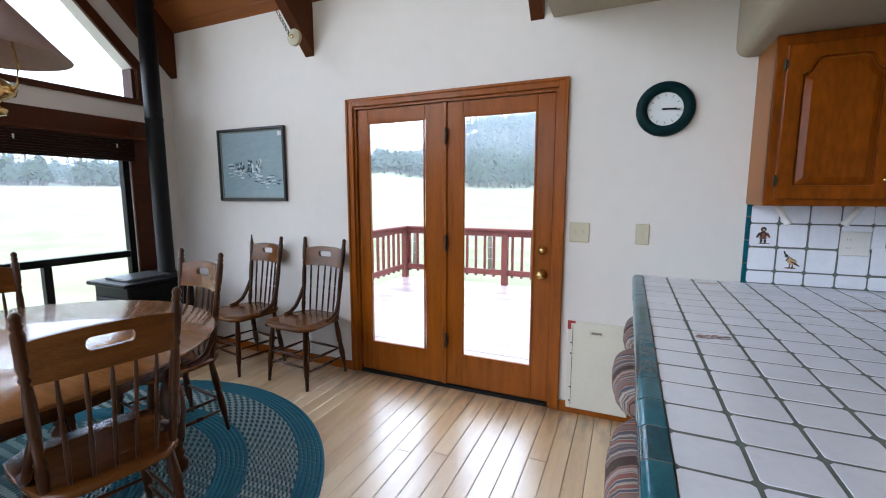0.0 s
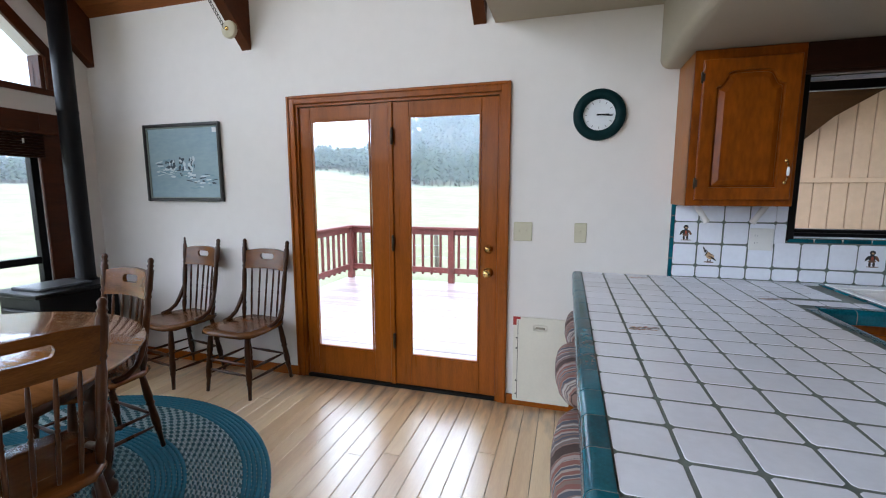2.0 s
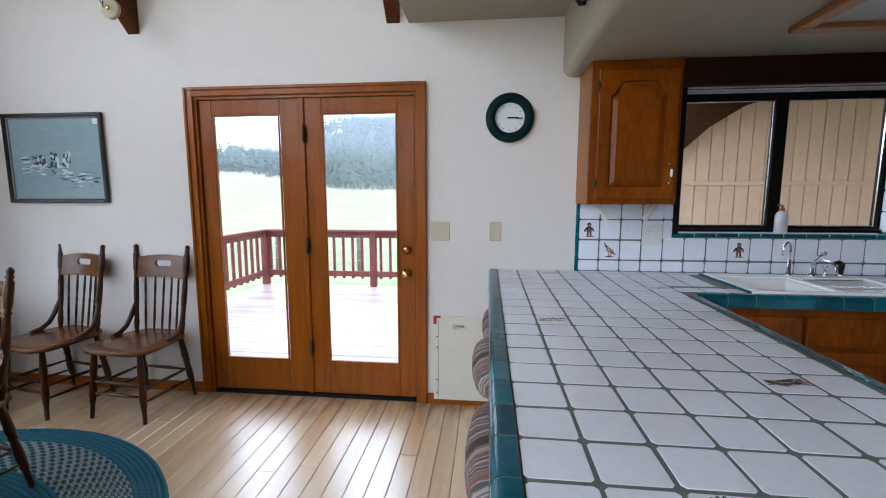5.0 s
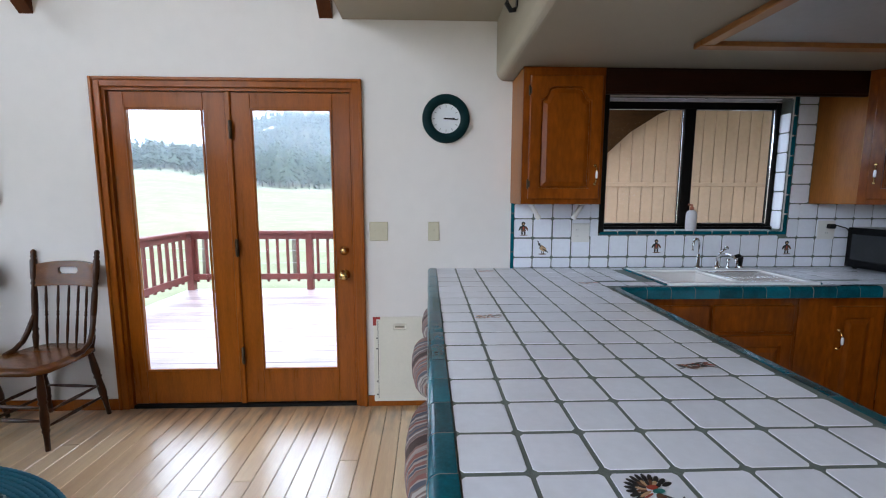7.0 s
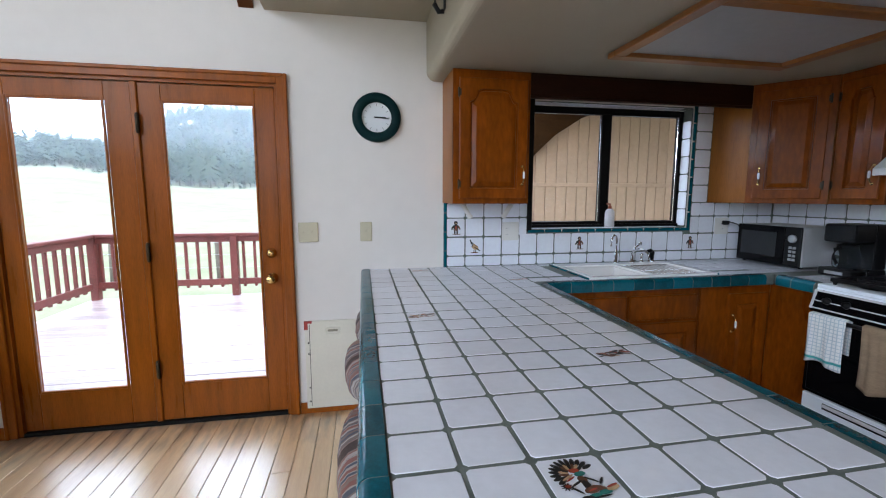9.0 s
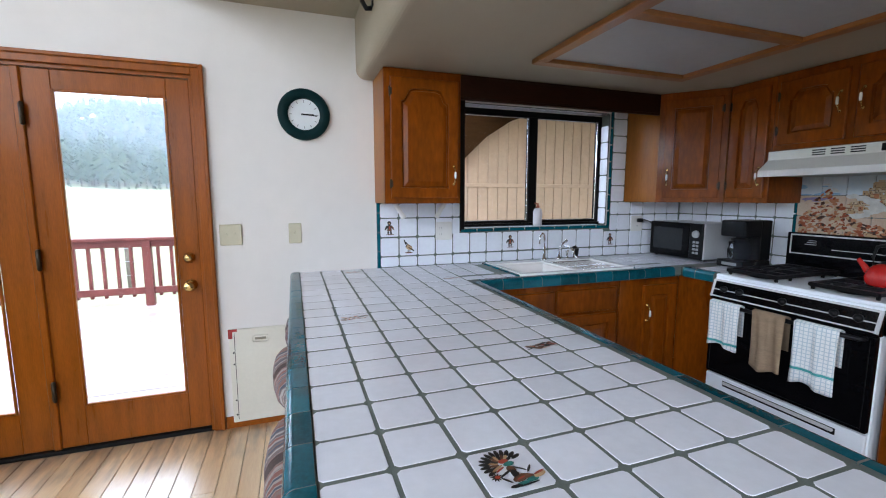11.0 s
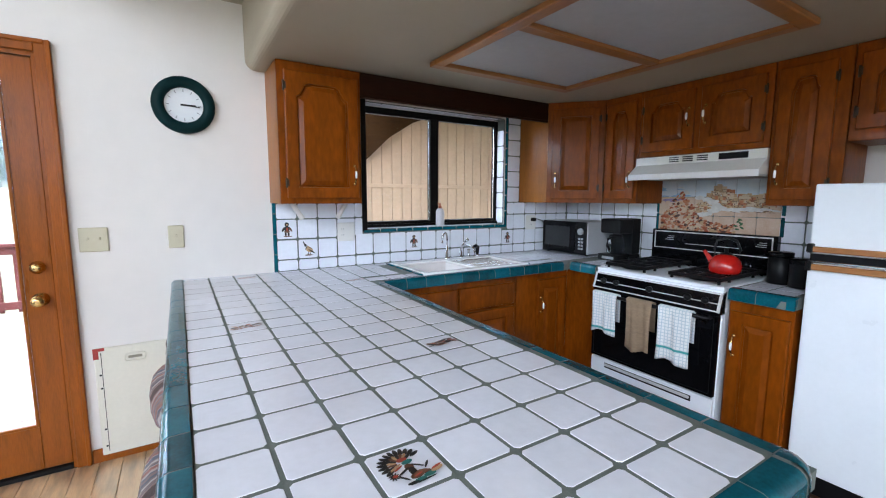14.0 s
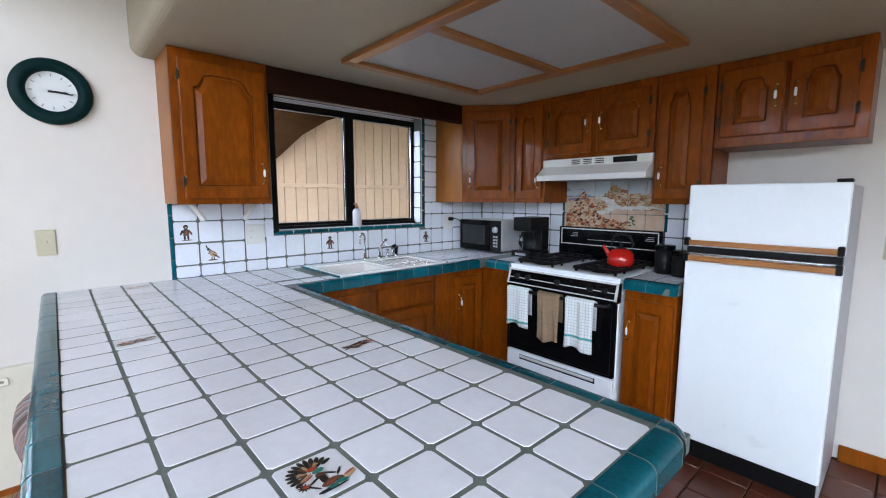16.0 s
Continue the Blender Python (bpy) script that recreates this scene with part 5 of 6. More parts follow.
# hanging lamp over the table
lp = thing("hanging_lamp", pose(-2.32, 1.02, 0), "brass hanging lamp with a pleated cone shade", "pendant lamp")
SH = mat("rose_grey_shade", (0.36, 0.27, 0.25), 0.7, vary=0.12, bump=0.2)
b = bmesh.new()
rings = []
for r, z in ((0.05, 2.21), (0.08, 2.18), (0.17, 2.08), (0.265, 1.975), (0.285, 1.955), (0.275, 1.952), (0.16, 2.07), (0.075, 2.165), (0.05, 2.195)):
    rings.append([b.verts.new((r * math.cos(2 * math.pi * i / 36), r * math.sin(2 * math.pi * i / 36), z)) for i in range(36)])
for p, q in zip(rings, rings[1:]):
    for i in range(36):
        b.faces.new((p[i], p[(i + 1) % 36], q[(i + 1) % 36], q[i])).smooth = True
part("shade", b, SH, lp)
b = bmesh.new()
lathe(b, [(0.012, 1.70), (0.05, 1.71), (0.058, 1.73), (0.03, 1.745), (0.04, 1.765), (0.085, 1.79), (0.095, 1.82), (0.06, 1.85), (0.035, 1.865), (0.045, 1.9), (0.03, 1.93)], 20)
part("font", b, BRASS, lp)
b = bmesh.new()
lathe(b, [(0.03, 1.93), (0.045, 1.97), (0.03, 2.04), (0.028, 2.12)], 16)
g = part("chimney", b, JARGLASS, lp)
b = bmesh.new()
for k in range(3):
    t = 2 * math.pi * k / 3 + 0.6
    tube(b, [(0.09 * math.cos(t), 0.09 * math.sin(t), 1.8), (0.11 * math.cos(t), 0.11 * math.sin(t), 1.83), (0.12 * math.cos(t), 0.12 * math.sin(t), 1.9), (0.1 * math.cos(t), 0.1 * math.sin(t), 2.1), (0.0, 0.0, 2.24)], 0.005, 6)
part("harp", b, BRASS, lp)
b = bmesh.new()
tube(b, [(0, 0, 2.2), (0, 0, slope_point(1.02) - 0.0)], 0.006, 6)
part("chain", b, BRASS, lp)

# wood stove with flue
ws = thing("wood_stove", pose(-3.45, 2.26, 0, 0, 0, 0), "black cast iron wood stove with flue pipe", "stove")
IRON = mat("stove_black", (0.006, 0.0065, 0.008), 0.45, vary=0.15, bump=0.1, spec=0.2)
part("firebox", bx(-0.22, 0.2, -0.26, 0.26, 0.16, 0.69, 0.01), IRON, ws)
part("top_plate", bx(-0.25, 0.23, -0.3, 0.29, 0.69, 0.72, 0.006), IRON, ws)
b = bmesh.new()
box(b, -0.16, 0.14, -0.22, 0.12, 0.72, 0.74, 0.008)
part("warming_plate", b, mat("worn_steel_plate", (0.1, 0.105, 0.11), 0.35, metal=0.3, vary=0.2), ws)
dr2 = part("fire_door", bx(-0.17, 0.15, -0.285, -0.26, 0.25, 0.6, 0.008), IRON, ws)
b = bmesh.new()
tube(b, [(0.14, -0.285, 0.42), (0.14, -0.33, 0.43), (0.14, -0.34, 0.5)], 0.009, 8)
part("door_handle", b, CHROME, dr2)
for x in (-0.18, 0.16):
    for y in (-0.22, 0.22):
        b = bmesh.new()
        lathe(b, [(0.03, 0.0), (0.022, 0.05), (0.03, 0.162)], 10, pose(x, y, 0))
        part("leg", b, IRON, ws)
b = bmesh.new()
lathe(b, [(0.075, 0.72), (0.064, 0.74), (0.064, 1.98), (0.067, 1.985), (0.067, 2.005), (0.064, 2.01), (0.064, 3.1)], 24, pose(-0.05, 0.2, 0))
part("flue_pipe", b, IRON, ws)

# framed print
pic = thing("framed_picture", pose(-2.798, WD, 1.627), "framed pale blue print of three riders on a misty plain", "picture")
b = bmesh.new()
frame_ring(b, -0.374, 0.374, -0.3, 0.3, 0.024, 0.024, 0.024, 0.024, -0.028, -0.002, 0.004)
part("frame", b, mat("dark_picture_frame", (0.012, 0.007, 0.006), 0.35, vary=0.2), pic)
b = bmesh.new()
frame_ring(b, -0.35, 0.35, -0.276, 0.276, 0.01, 0.01, 0.01, 0.01, -0.018, -0.004, 0.002)
part("inner_frame", b, mat("greenish_mat_board", (0.26, 0.3, 0.27), 0.6), pic)
SKYB = mat("print_blue", (0.2, 0.3, 0.35), 0.5, color2=(0.3, 0.39, 0.42), scale=1.6, stretch=(1, 1, 3))
part("print", bx(-0.34, 0.34, -0.008, -0.003, -0.266, 0.266), SKYB, pic)
b = bmesh.new()
rp = random.Random(3)
INK2 = [mat("print_dark_blue", (0.025, 0.045, 0.065), 0.5), mat("print_white", (0.62, 0.7, 0.72), 0.5), mat("print_mid_blue", (0.2, 0.33, 0.38), 0.5)]
zz = 0.0
for k in range(90):
    x = rp.uniform(-0.25, 0.3)
    z = -0.09 + rp.gauss(0, 0.03) - 0.05 * math.sin(x * 9)
    zz += 0.00001
    blob(b, x, z, rp.uniform(0.008, 0.04), rp.uniform(0.003, 0.009), rp.uniform(-0.2, 0.2), 0.0085 + zz, rp.choice((1, 1, 2, 2, 0)))
# the three riders, each a cluster of loose strokes
for x in (-0.12, -0.01, 0.08):
    for k in range(16):
        zz += 0.00001
        blob(b, x + rp.uniform(-0.03, 0.03), -0.02 + rp.uniform(-0.03, 0.05), rp.uniform(0.006, 0.016), rp.uniform(0.01, 0.022), rp.uniform(-0.6, 0.6), 0.0095 + zz, rp.choice((0, 0, 2, 1)))
part("print_brushwork", b, INK2, pic, m=FACE)

part("paper_tag", bx(0.295, 0.333, -0.0095, -0.0085, 0.225, 0.26), WHITEP, pic, "small white paper tag")

# wall clock
ck = thing("wall_clock", pose(0.269, WD, 1.841), "round wall clock with wide dark green rim", "clock")
b = bmesh.new()
lathe(b, [(0.145, 0.002), (0.145, 0.02), (0.138, 0.034), (0.115, 0.042), (0.094, 0.036), (0.088, 0.02), (0.088, 0.002)], 48, YM)
part("rim", b, DARKG, ck)
b = bmesh.new()
lathe(b, [(0.089, 0.004), (0.089, 0.014)], 40, YM)
dial = part("dial", b, mat("clock_dial", (0.74, 0.76, 0.78), 0.5, vary=0.02), ck)
for k in range(12):
    part("hour_mark", bx(-0.0022, 0.0022, -0.0152, -0.0138, 0.066, 0.08), GREYP, dial, m=pose(0, 0, 0, 0, 30 * k, 0))
for nm, ln, wd, an in (("hour_hand", 0.055, 0.009, 91), ("minute_hand", 0.072, 0.006, 95)):
    b = bmesh.new()
    box(b, -wd / 2, wd / 2, -0.018, -0.016, -0.015, ln)
    part(nm, b, BLACKM, dial, m=pose(0, -0.001 if nm == "hour_hand" else -0.003, 0, 0, an, 0))


def plate(x, z, w, toggles, m=None, label="ivory light switch plate", name="light_switch", col=IVORY):
    s = thing(name, m or pose(x, WD, z), label, "light switch" if "switch" in name else "socket", "switch plates")
    part("cover_plate", bx(-w / 2, w / 2, -0.009, -0.001, -0.06, 0.06, 0.004), col, s)
    for t in toggles:
        if "switch" in name:
            b = bmesh.new()
            box(b, t - 0.005, t + 0.005, -0.018, -0.006, -0.002, 0.012, 0.002)
            box(b, t - 0.007, t + 0.007, -0.0085, -0.006, -0.014, 0.014)
            part("toggle", b, col, s)
        else:
            for dz in (-0.02, 0.02):
                b = bmesh.new()
                lathe(b, [(0.016, 0.006), (0.016, 0.0105)], 14, pose(t, 0, dz) @ YM)
                part("outlet_face", b, WHITEP, s)
                b = bmesh.new()
                for dx in (-0.006, 0.006):
                    box(b, t + dx - 0.0012, t + dx + 0.0012, -0.0113, -0.0104, dz - 0.004, dz + 0.005)
                part("slot", b, GREYP, s)
    return s


plate(-0.152, 1.153, 0.116, (-0.023, 0.023))
plate(0.193, 1.153, 0.072, (0.0,))
plate(0, 0, 0.072, (0.0,), pose(WR, 0.13, 1.13, 0, 0, -90))
plate(0, 0, 0.116, (-0.025,), pose(1.128, WD - 0.009, 1.143), "white socket and switch plate on the tiles", "wall_socket", WHITEP)
plate(0, 0, 0.116, (0.0,), pose(2.74, WD - 0.009, 1.16), "white socket plate on the tiles", "wall_socket", WHITEP)

# pet door cover panel
pn = thing("pet_door_panel", pose(-0.195, WD, 0.035), "cream plastic pet door cover with a slot handle", "pet door")
part("cover", bx(0.0, 0.36, -0.022, -0.002, 0.0, 0.568, 0.006, seg=2), CREAM, pn)
b = bmesh.new()
box(b, 0.125, 0.215, -0.026, -0.021, 0.485, 0.525, 0.012, seg=3)
part("handle_rim", b, CREAM, pn)
part("handle_slot", bx(0.138, 0.202, -0.028, -0.02, 0.496, 0.514, 0.004), mat("shadowed_slot", (0.3, 0.27, 0.2), 0.7), pn)
b = bmesh.new()
box(b, -0.002, 0.02, -0.025, -0.02, 0.515, 0.57)
box(b, 0.02, 0.045, -0.025, -0.02, 0.555, 0.57)
part("red_tape", b, mat("red_tape_paint", (0.4, 0.03, 0.02), 0.5, vary=0.2), pn, "worn red tape on the corner")
b = bmesh.new()
for z in (0.05, 0.14, 0.36, 0.43):
    lathe(b, [(0.005, 0), (0.005, 0.003)], 8, pose(0.022, -0.022, z) @ YM)
box(b, 0.028, 0.031, -0.0225, -0.0215, 0.02, 0.545)
part("screw_seam", b, BLACKM, pn)

# baseboards
bb = thing("baseboard", pose(0, 0, 0), "stained wooden baseboard along the walls", "baseboard", kind="structure")
for a in ((WL, -1.832), (-0.238, 0.45)):
    part("board", bx(a[0], a[1], WD - 0.014, WD - 0.001, -0.008, 0.07, 0.003), TRIMW, bb)
part("board", bx(WL + 0.001, WL + 0.014, -3.9, WD - 0.015, -0.008, 0.07, 0.003), TRIMW, bb)
part("board", bx(WR - 0.014, WR - 0.001, -3.9, 0.24, -0.008, 0.08, 0.003), TRIMW, bb)

# bar stools with striped cushions
STR = bpy.data.materials.new("striped_blanket_cloth")
STR.use_nodes = True
n, l = STR.node_tree.nodes, STR.node_tree.links
bs_ = n["Principled BSDF"]
bs_.inputs["Roughness"].default_value = 0.95
tc = n.new("ShaderNodeTexCoord")
wv = n.new("ShaderNodeTexNoise")
wv.noise_dimensions = "1D"
sp_ = n.new("ShaderNodeSeparateXYZ")
l.new(tc.outputs["Object"], sp_.inputs[0])
dz_ = n.new("ShaderNodeTexNoise")
dz_.inputs["Scale"].default_value = 14
l.new(tc.outputs["Object"], dz_.inputs["Vector"])
ad_ = n.new("ShaderNodeMath")
ad_.operation = "MULTIPLY_ADD"
l.new(dz_.outputs[0], ad_.inputs[0])
ad_.inputs[1].default_value = 0.018
l.new(sp_.outputs[1], ad_.inputs[2])
l.new(ad_.outputs[0], wv.inputs["W"])
wv.inputs["Scale"].default_value, wv.inputs["Detail"].default_value = 17, 2
rm = n.new("ShaderNodeValToRGB")
rm.color_ramp.interpolation = "CONSTANT"
for pos, colr in ((0.30, (0.06, 0.035, 0.03)), (0.40, (0.2, 0.13, 0.11)), (0.45, (0.22, 0.09, 0.07)), (0.50, (0.33, 0.27, 0.24)), (0.535, (0.075, 0.08, 0.1)), (0.575, (0.17, 0.12, 0.11)), (0.64, (0.38, 0.34, 0.31))):
    e_ = rm.color_ramp.elements.new(pos)
    e_.color = (*colr, 1)
rm.color_ramp.elements[0].color = (0.09, 0.05, 0.045, 1)
l.new(wv.outputs[0], rm.inputs[0])
l.new(rm.outputs[0], bs_.inputs["Base Color"])
bt = n.new("ShaderNodeTexNoise")
bt.inputs["Scale"].default_value = 350
bp_ = n.new("ShaderNodeBump")
bp_.inputs["Strength"].default_value, bp_.inputs["Distance"].default_value = 0.5, 0.002
l.new(bt.outputs[0], bp_.inputs["Height"])
l.new(bp_.outputs[0], bs_.inputs["Normal"])


def bar_stool(m, label, sx=0.2, sy=0.285):
    s = thing("bar_stool", m, label, "stool", "bar stools")
    b = bmesh.new()
    nn, kk = 28, 9
    rows_ = []
    for k in range(kk + 1):
        ph = -math.pi / 2 + math.pi * k / kk
        row = []
        for i in range(nn):
            t = 2 * math.pi * i / nn
            cx, cy = math.cos(t), math.sin(t)
            q = (abs(cx) ** 4 + abs(cy) ** 4) ** -0.25
            rr = max(0.02, math.cos(ph)) ** 0.32
            crease = 1 + 0.02 * math.sin(7 * t + k)
            row.append(b.verts.new((sx * q * cx * rr * crease, sy * q * cy * rr * crease, 0.665 + 0.07 * math.sin(ph) + 0.006 * math.sin(5 * t) * math.cos(ph))))
        rows_.append(row)
    for p, q in zip(rows_, rows_[1:]):
        for i in range(nn):
            b.faces.new((p[i], p[(i + 1) % nn], q[(i + 1) % nn], q[i])).smooth = True
    b.faces.new(rows_[0][::-1])
    b.faces.new(rows_[-1])
    part("cushion", b, STR, s, "striped woven cushion in rust, grey and cream")
    b = bmesh.new()
    lathe(b, [(0.16, 0.585), (0.17, 0.59), (0.17, 0.61), (0.16, 0.615)], 24)
    part("seat", b, OAK, s)
    for k in range(4):
        t = math.pi / 4 + math.pi / 2 * k
        b = bmesh.new()
        rod(b, (0.11 * math.cos(t), 0.11 * math.sin(t), 0.588), (0.19 * math.cos(t), 0.19 * math.sin(t), 0.0), [(0.014, 0), (0.018, 0.3), (0.014, 0.5), (0.017, 0.7), (0.012, 1)], 10)
        part("leg", b, OAK, s)
    for k in range(4):
        t0, t1 = math.pi / 4 + math.pi / 2 * k, math.pi / 4 + math.pi / 2 * (k + 1)
        b = bmesh.new()
        rod(b, (0.165 * math.cos(t0), 0.165 * math.sin(t0), 0.19), (0.165 * math.cos(t1), 0.165 * math.sin(t1), 0.19), [(0.008, 0), (0.011, 0.5), (0.008, 1)], 8)
        part("stretcher", b, OAK, s)
    return s


s0 = bar_stool(pose(0.295, 1.22, 0), "oak bar stool with a thick striped cushion under the worktop")
for x, y, rz in ((0.29, 1.85, 3), (0.325, 2.44, -2)):
    copy_thing(s0, pose(x, y, 0, 0, 0, rz))

# ---- sink ----
sk = thing("kitchen_sink", pose(0, 0, CZ), "white enamel double bowl drop-in sink", "sink")
b = bmesh.new()
for x0, x1, y0, y1 in ((1.4, 2.22, 2.235, 2.275), (1.4, 2.22, 2.62, 2.715), (1.4, 1.44, 2.275, 2.62), (2.18, 2.22, 2.275, 2.62), (1.79, 1.83, 2.275, 2.62)):
    box(b, x0, x1, y0, y1, -0.004, 0.012, 0.004)
part("rim", b, CERAM, sk)
for x0, x1 in ((1.44, 1.79), (1.83, 2.18)):
    b = bmesh.new()
    box(b, x0 - 0.004, x1 + 0.004, 2.271, 2.624, -0.17, 0.004)
    top_f = [f for f in b.faces if f.normal.z > 0.9]
    bmesh.ops.delete(b, geom=top_f, context="FACES_ONLY")
    ob = part("bowl", b, CERAM, sk)
for i in range(6):
    lay(top, SLIM, pose(1.45 + P * i, 2.733, CZ + 0.001), "edge_tile")
for j in range(4):
    lay(top, SLIM, pose(1.393, 2.3 + P * j, CZ + 0.001, 0, 0, 90), "edge_tile")
    lay(top, SLIM, pose(2.228, 2.3 + P * j, CZ + 0.001, 0, 0, 90), "edge_tile")
b = bmesh.new()
for i in range(9):
    tube(b, [(1.85 + 0.035 * i, 2.29, -0.03), (1.85 + 0.035 * i, 2.6, -0.03)], 0.002, 5)
for y in (2.29, 2.6):
    tube(b, [(1.84, y, -0.03), (2.17, y, -0.03)], 0.003, 5)
dk = part("dish_rack", b, CHROME)
dk.matrix_basis = pose(0, 0, CZ + 0.035)
tagged(dk, "wire dish rack over the sink bowl", "dish rack")


def tap(m, h, reach, label, name="tap"):
    t = thing(name, m, label, "tap", "sink taps")
    b = bmesh.new()
    lathe(b, [(0.022, 0), (0.02, 0.012), (0.011, 0.02), (0.009, h * 0.5)], 14)
    part("base", b, CHROME, t)
    b = bmesh.new()
    pts = [(0, 0, h * 0.4), (0, 0, h - 0.04)] + [(0, -reach / 2 + reach / 2 * math.cos(a), h - 0.04 + 0.04 * math.sin(a)) for a in [math.pi * k / 8 for k in range(1, 9)]] + [(0, -reach, h - 0.07)]
    tube(b, pts, 0.007, 8)
    part("spout", b, CHROME, t)
    return t


t1 = tap(pose(1.83, 2.665, CZ + 0.012, 0, 0, -65), 0.19, 0.06, "slim chrome filtered water tap")
t2 = tap(pose(1.95, 2.665, CZ + 0.012, 0, 0, 10), 0.1, 0.14, "chrome mixer tap with lever")
b = bmesh.new()
tube(b, [(0, 0, 0.06), (0.03, 0.01, 0.1), (0.07, 0.01, 0.125)], 0.006, 8)
bmesh.ops.create_uvsphere(b, u_segments=10, v_segments=7, radius=0.013, matrix=pose(0.075, 0.01, 0.127))
part("lever", b, CHROME, t2)
t3 = thing("soap_dispenser", pose(2.02, 2.665, CZ + 0.012), "small chrome soap dispenser", "dispenser")
b = bmesh.new()
lathe(b, [(0.016, 0), (0.014, 0.01), (0.008, 0.02), (0.008, 0.05), (0.012, 0.052), (0.012, 0.062), (0.004, 0.064)], 12)
part("pump", b, CHROME, t3)
t4 = thing("sink_sprayer", pose(2.1, 2.665, CZ + 0.012), "black side sprayer in a chrome holder", "sprayer")
b = bmesh.new()
lathe(b, [(0.02, 0), (0.018, 0.015), (0.013, 0.02)], 12)
part("holder", b, CHROME, t4)
b = bmesh.new()
lathe(b, [(0.011, 0.02), (0.014, 0.05), (0.016, 0.07), (0.008, 0.085)], 12)
tube(b, [(0, 0, 0.07), (-0.02, -0.01, 0.085), (-0.045, -0.02, 0.08)], 0.012, 8)
part("sprayer", b, BLACKM, t4)

# bottle on the window sill
bt2 = thing("spray_bottle", pose(1.875, WD + 0.04, WIN[2] + 0.009), "grey metallic bottle with an orange pump on the sill", "bottle")
b = bmesh.new()
lathe(b, [(0.03, 0.0), (0.033, 0.005), (0.033, 0.1), (0.025, 0.12), (0.012, 0.128)], 16)
part("body", b, mat("pale_bottle", (0.6, 0.58, 0.6), 0.3, vary=0.1), bt2)
b = bmesh.new()
lathe(b, [(0.013, 0.126), (0.013, 0.145), (0.006, 0.148), (0.006, 0.165)], 12)
tube(b, [(0, 0, 0.16), (-0.025, 0, 0.162)], 0.006, 6)
part("pump", b, mat("rust_plastic", (0.35, 0.1, 0.05), 0.4), bt2)

# towel holder arms under the wall cabinet
for x, s in ((0.762, 1), (1.075, -1)):
    th_ = thing("towel_holder_arm", pose(x, 2.62, UZ), "white plastic paper towel holder arm under the cabinet", "holder", "towel holder arms")
    b = bmesh.new()
    rod(b, (0, 0, -0.001), (0.055 * s, 0, -0.09), [(0.015, 0), (0.014, 0.6), (0.015, 0.85), (0.017, 0.9), (0.014, 1)], 10)
    part("arm", b, WHITEP, th_)
    part("foot", bx(-0.02, 0.02, -0.015, 0.015, -0.006, -0.001, 0.002), WHITEP, th_)

# ---- appliances on the worktop ----
mw = thing("microwave", pose(2.85, 2.5, CZ + 0.004, 0, 0, -90), "black-fronted microwave oven in the corner", "microwave")
part("casing", bx(-0.225, 0.225, -0.0, 0.3, 0.012, 0.265, 0.006), mat("pale_grey_casing", (0.5, 0.51, 0.53), 0.4, vary=0.04), mw)
fd = part("door", bx(-0.225, 0.12, -0.02, -0.001, 0.014, 0.263, 0.004), BLACKG, mw)
part("window", bx(-0.19, 0.07, -0.0225, -0.019, 0.06, 0.225, 0.004), mat("microwave_window", (0.02, 0.022, 0.025), 0.25), fd)
pn2 = part("control_panel", bx(0.123, 0.225, -0.02, -0.001, 0.014, 0.263, 0.004), BLACKM, mw)
b = bmesh.new()
lathe(b, [(0.026, 0.02), (0.024, 0.034), (0.006, 0.036)], 18, pose(0.178, 0, 0.19) @ YM)
part("dial", b, GREYP, pn2)
b = bmesh.new()
for r in range(4):
    for k in range(2):
        box(b, 0.155 + 0.026 * k, 0.176 + 0.026 * k, -0.0225, -0.019, 0.05 + 0.025 * r, 0.066 + 0.025 * r, 0.002)
part("keypad", b, GREYP, pn2)
b = bmesh.new()
for x in (-0.2, 0.2):
    for y in (0.03, 0.27):
        lathe(b, [(0.012, 0), (0.012, 0.0125)], 8, pose(x, y, 0))
part("feet", b, BLACKM, mw)
cd = thing("power_cord", pose(0, 0, 0), "black power plug and cord in the socket", "cord")
b = bmesh.new()
tube(b, [(2.755, WD - 0.02, 1.185), (2.78, WD - 0.05, 1.19), (2.83, WD - 0.06, 1.175), (2.9, WD - 0.05, 1.12), (2.96, WD - 0.04, 1.02), (3.0, WD - 0.05, 0.93)], 0.004, 6)
part("cord", b, BLACKM, cd)
b = bmesh.new()
box(b, 2.735, 2.775, WD - 0.05, WD - 0.018, 1.17, 1.2, 0.006, seg=2)
part("plug", b, BLACKM, cd)

cm = thing("coffee_maker", pose(2.95, 2.06, CZ + 0.004, 0, 0, -92), "black drip coffee maker with glass jug", "coffee maker")
part("base", bx(-0.09, 0.09, -0.13, 0.11, 0, 0.045, 0.008, seg=2), BLACKM, cm)
part("tower", bx(-0.085, 0.085, 0.02, 0.11, 0.045, 0.3, 0.008, seg=2), BLACKM, cm)
part("filter_housing", bx(-0.085, 0.085, -0.12, 0.03, 0.195, 0.3, 0.012, seg=2), BLACKM, cm)
b = bmesh.new()
lathe(b, [(0.045, 0.048), (0.062, 0.06), (0.065, 0.11), (0.05, 0.16), (0.045, 0.175)], 20, pose(0, -0.05, 0))
jug = part("jug", b, JARGLASS, cm, "clear glass jug")
b = bmesh.new()
tube(b, [(0, -0.1, 0.165), (0, -0.135, 0.16), (0, -0.14, 0.11), (0, -0.115, 0.075)], 0.008, 8)
part("handle", b, BLACKM, jug)
b = bmesh.new()
lathe(b, [(0.048, 0.172), (0.05, 0.18), (0.02, 0.188)], 16, pose(0, -0.05, 0))
part("lid", b, BLACKM, jug)
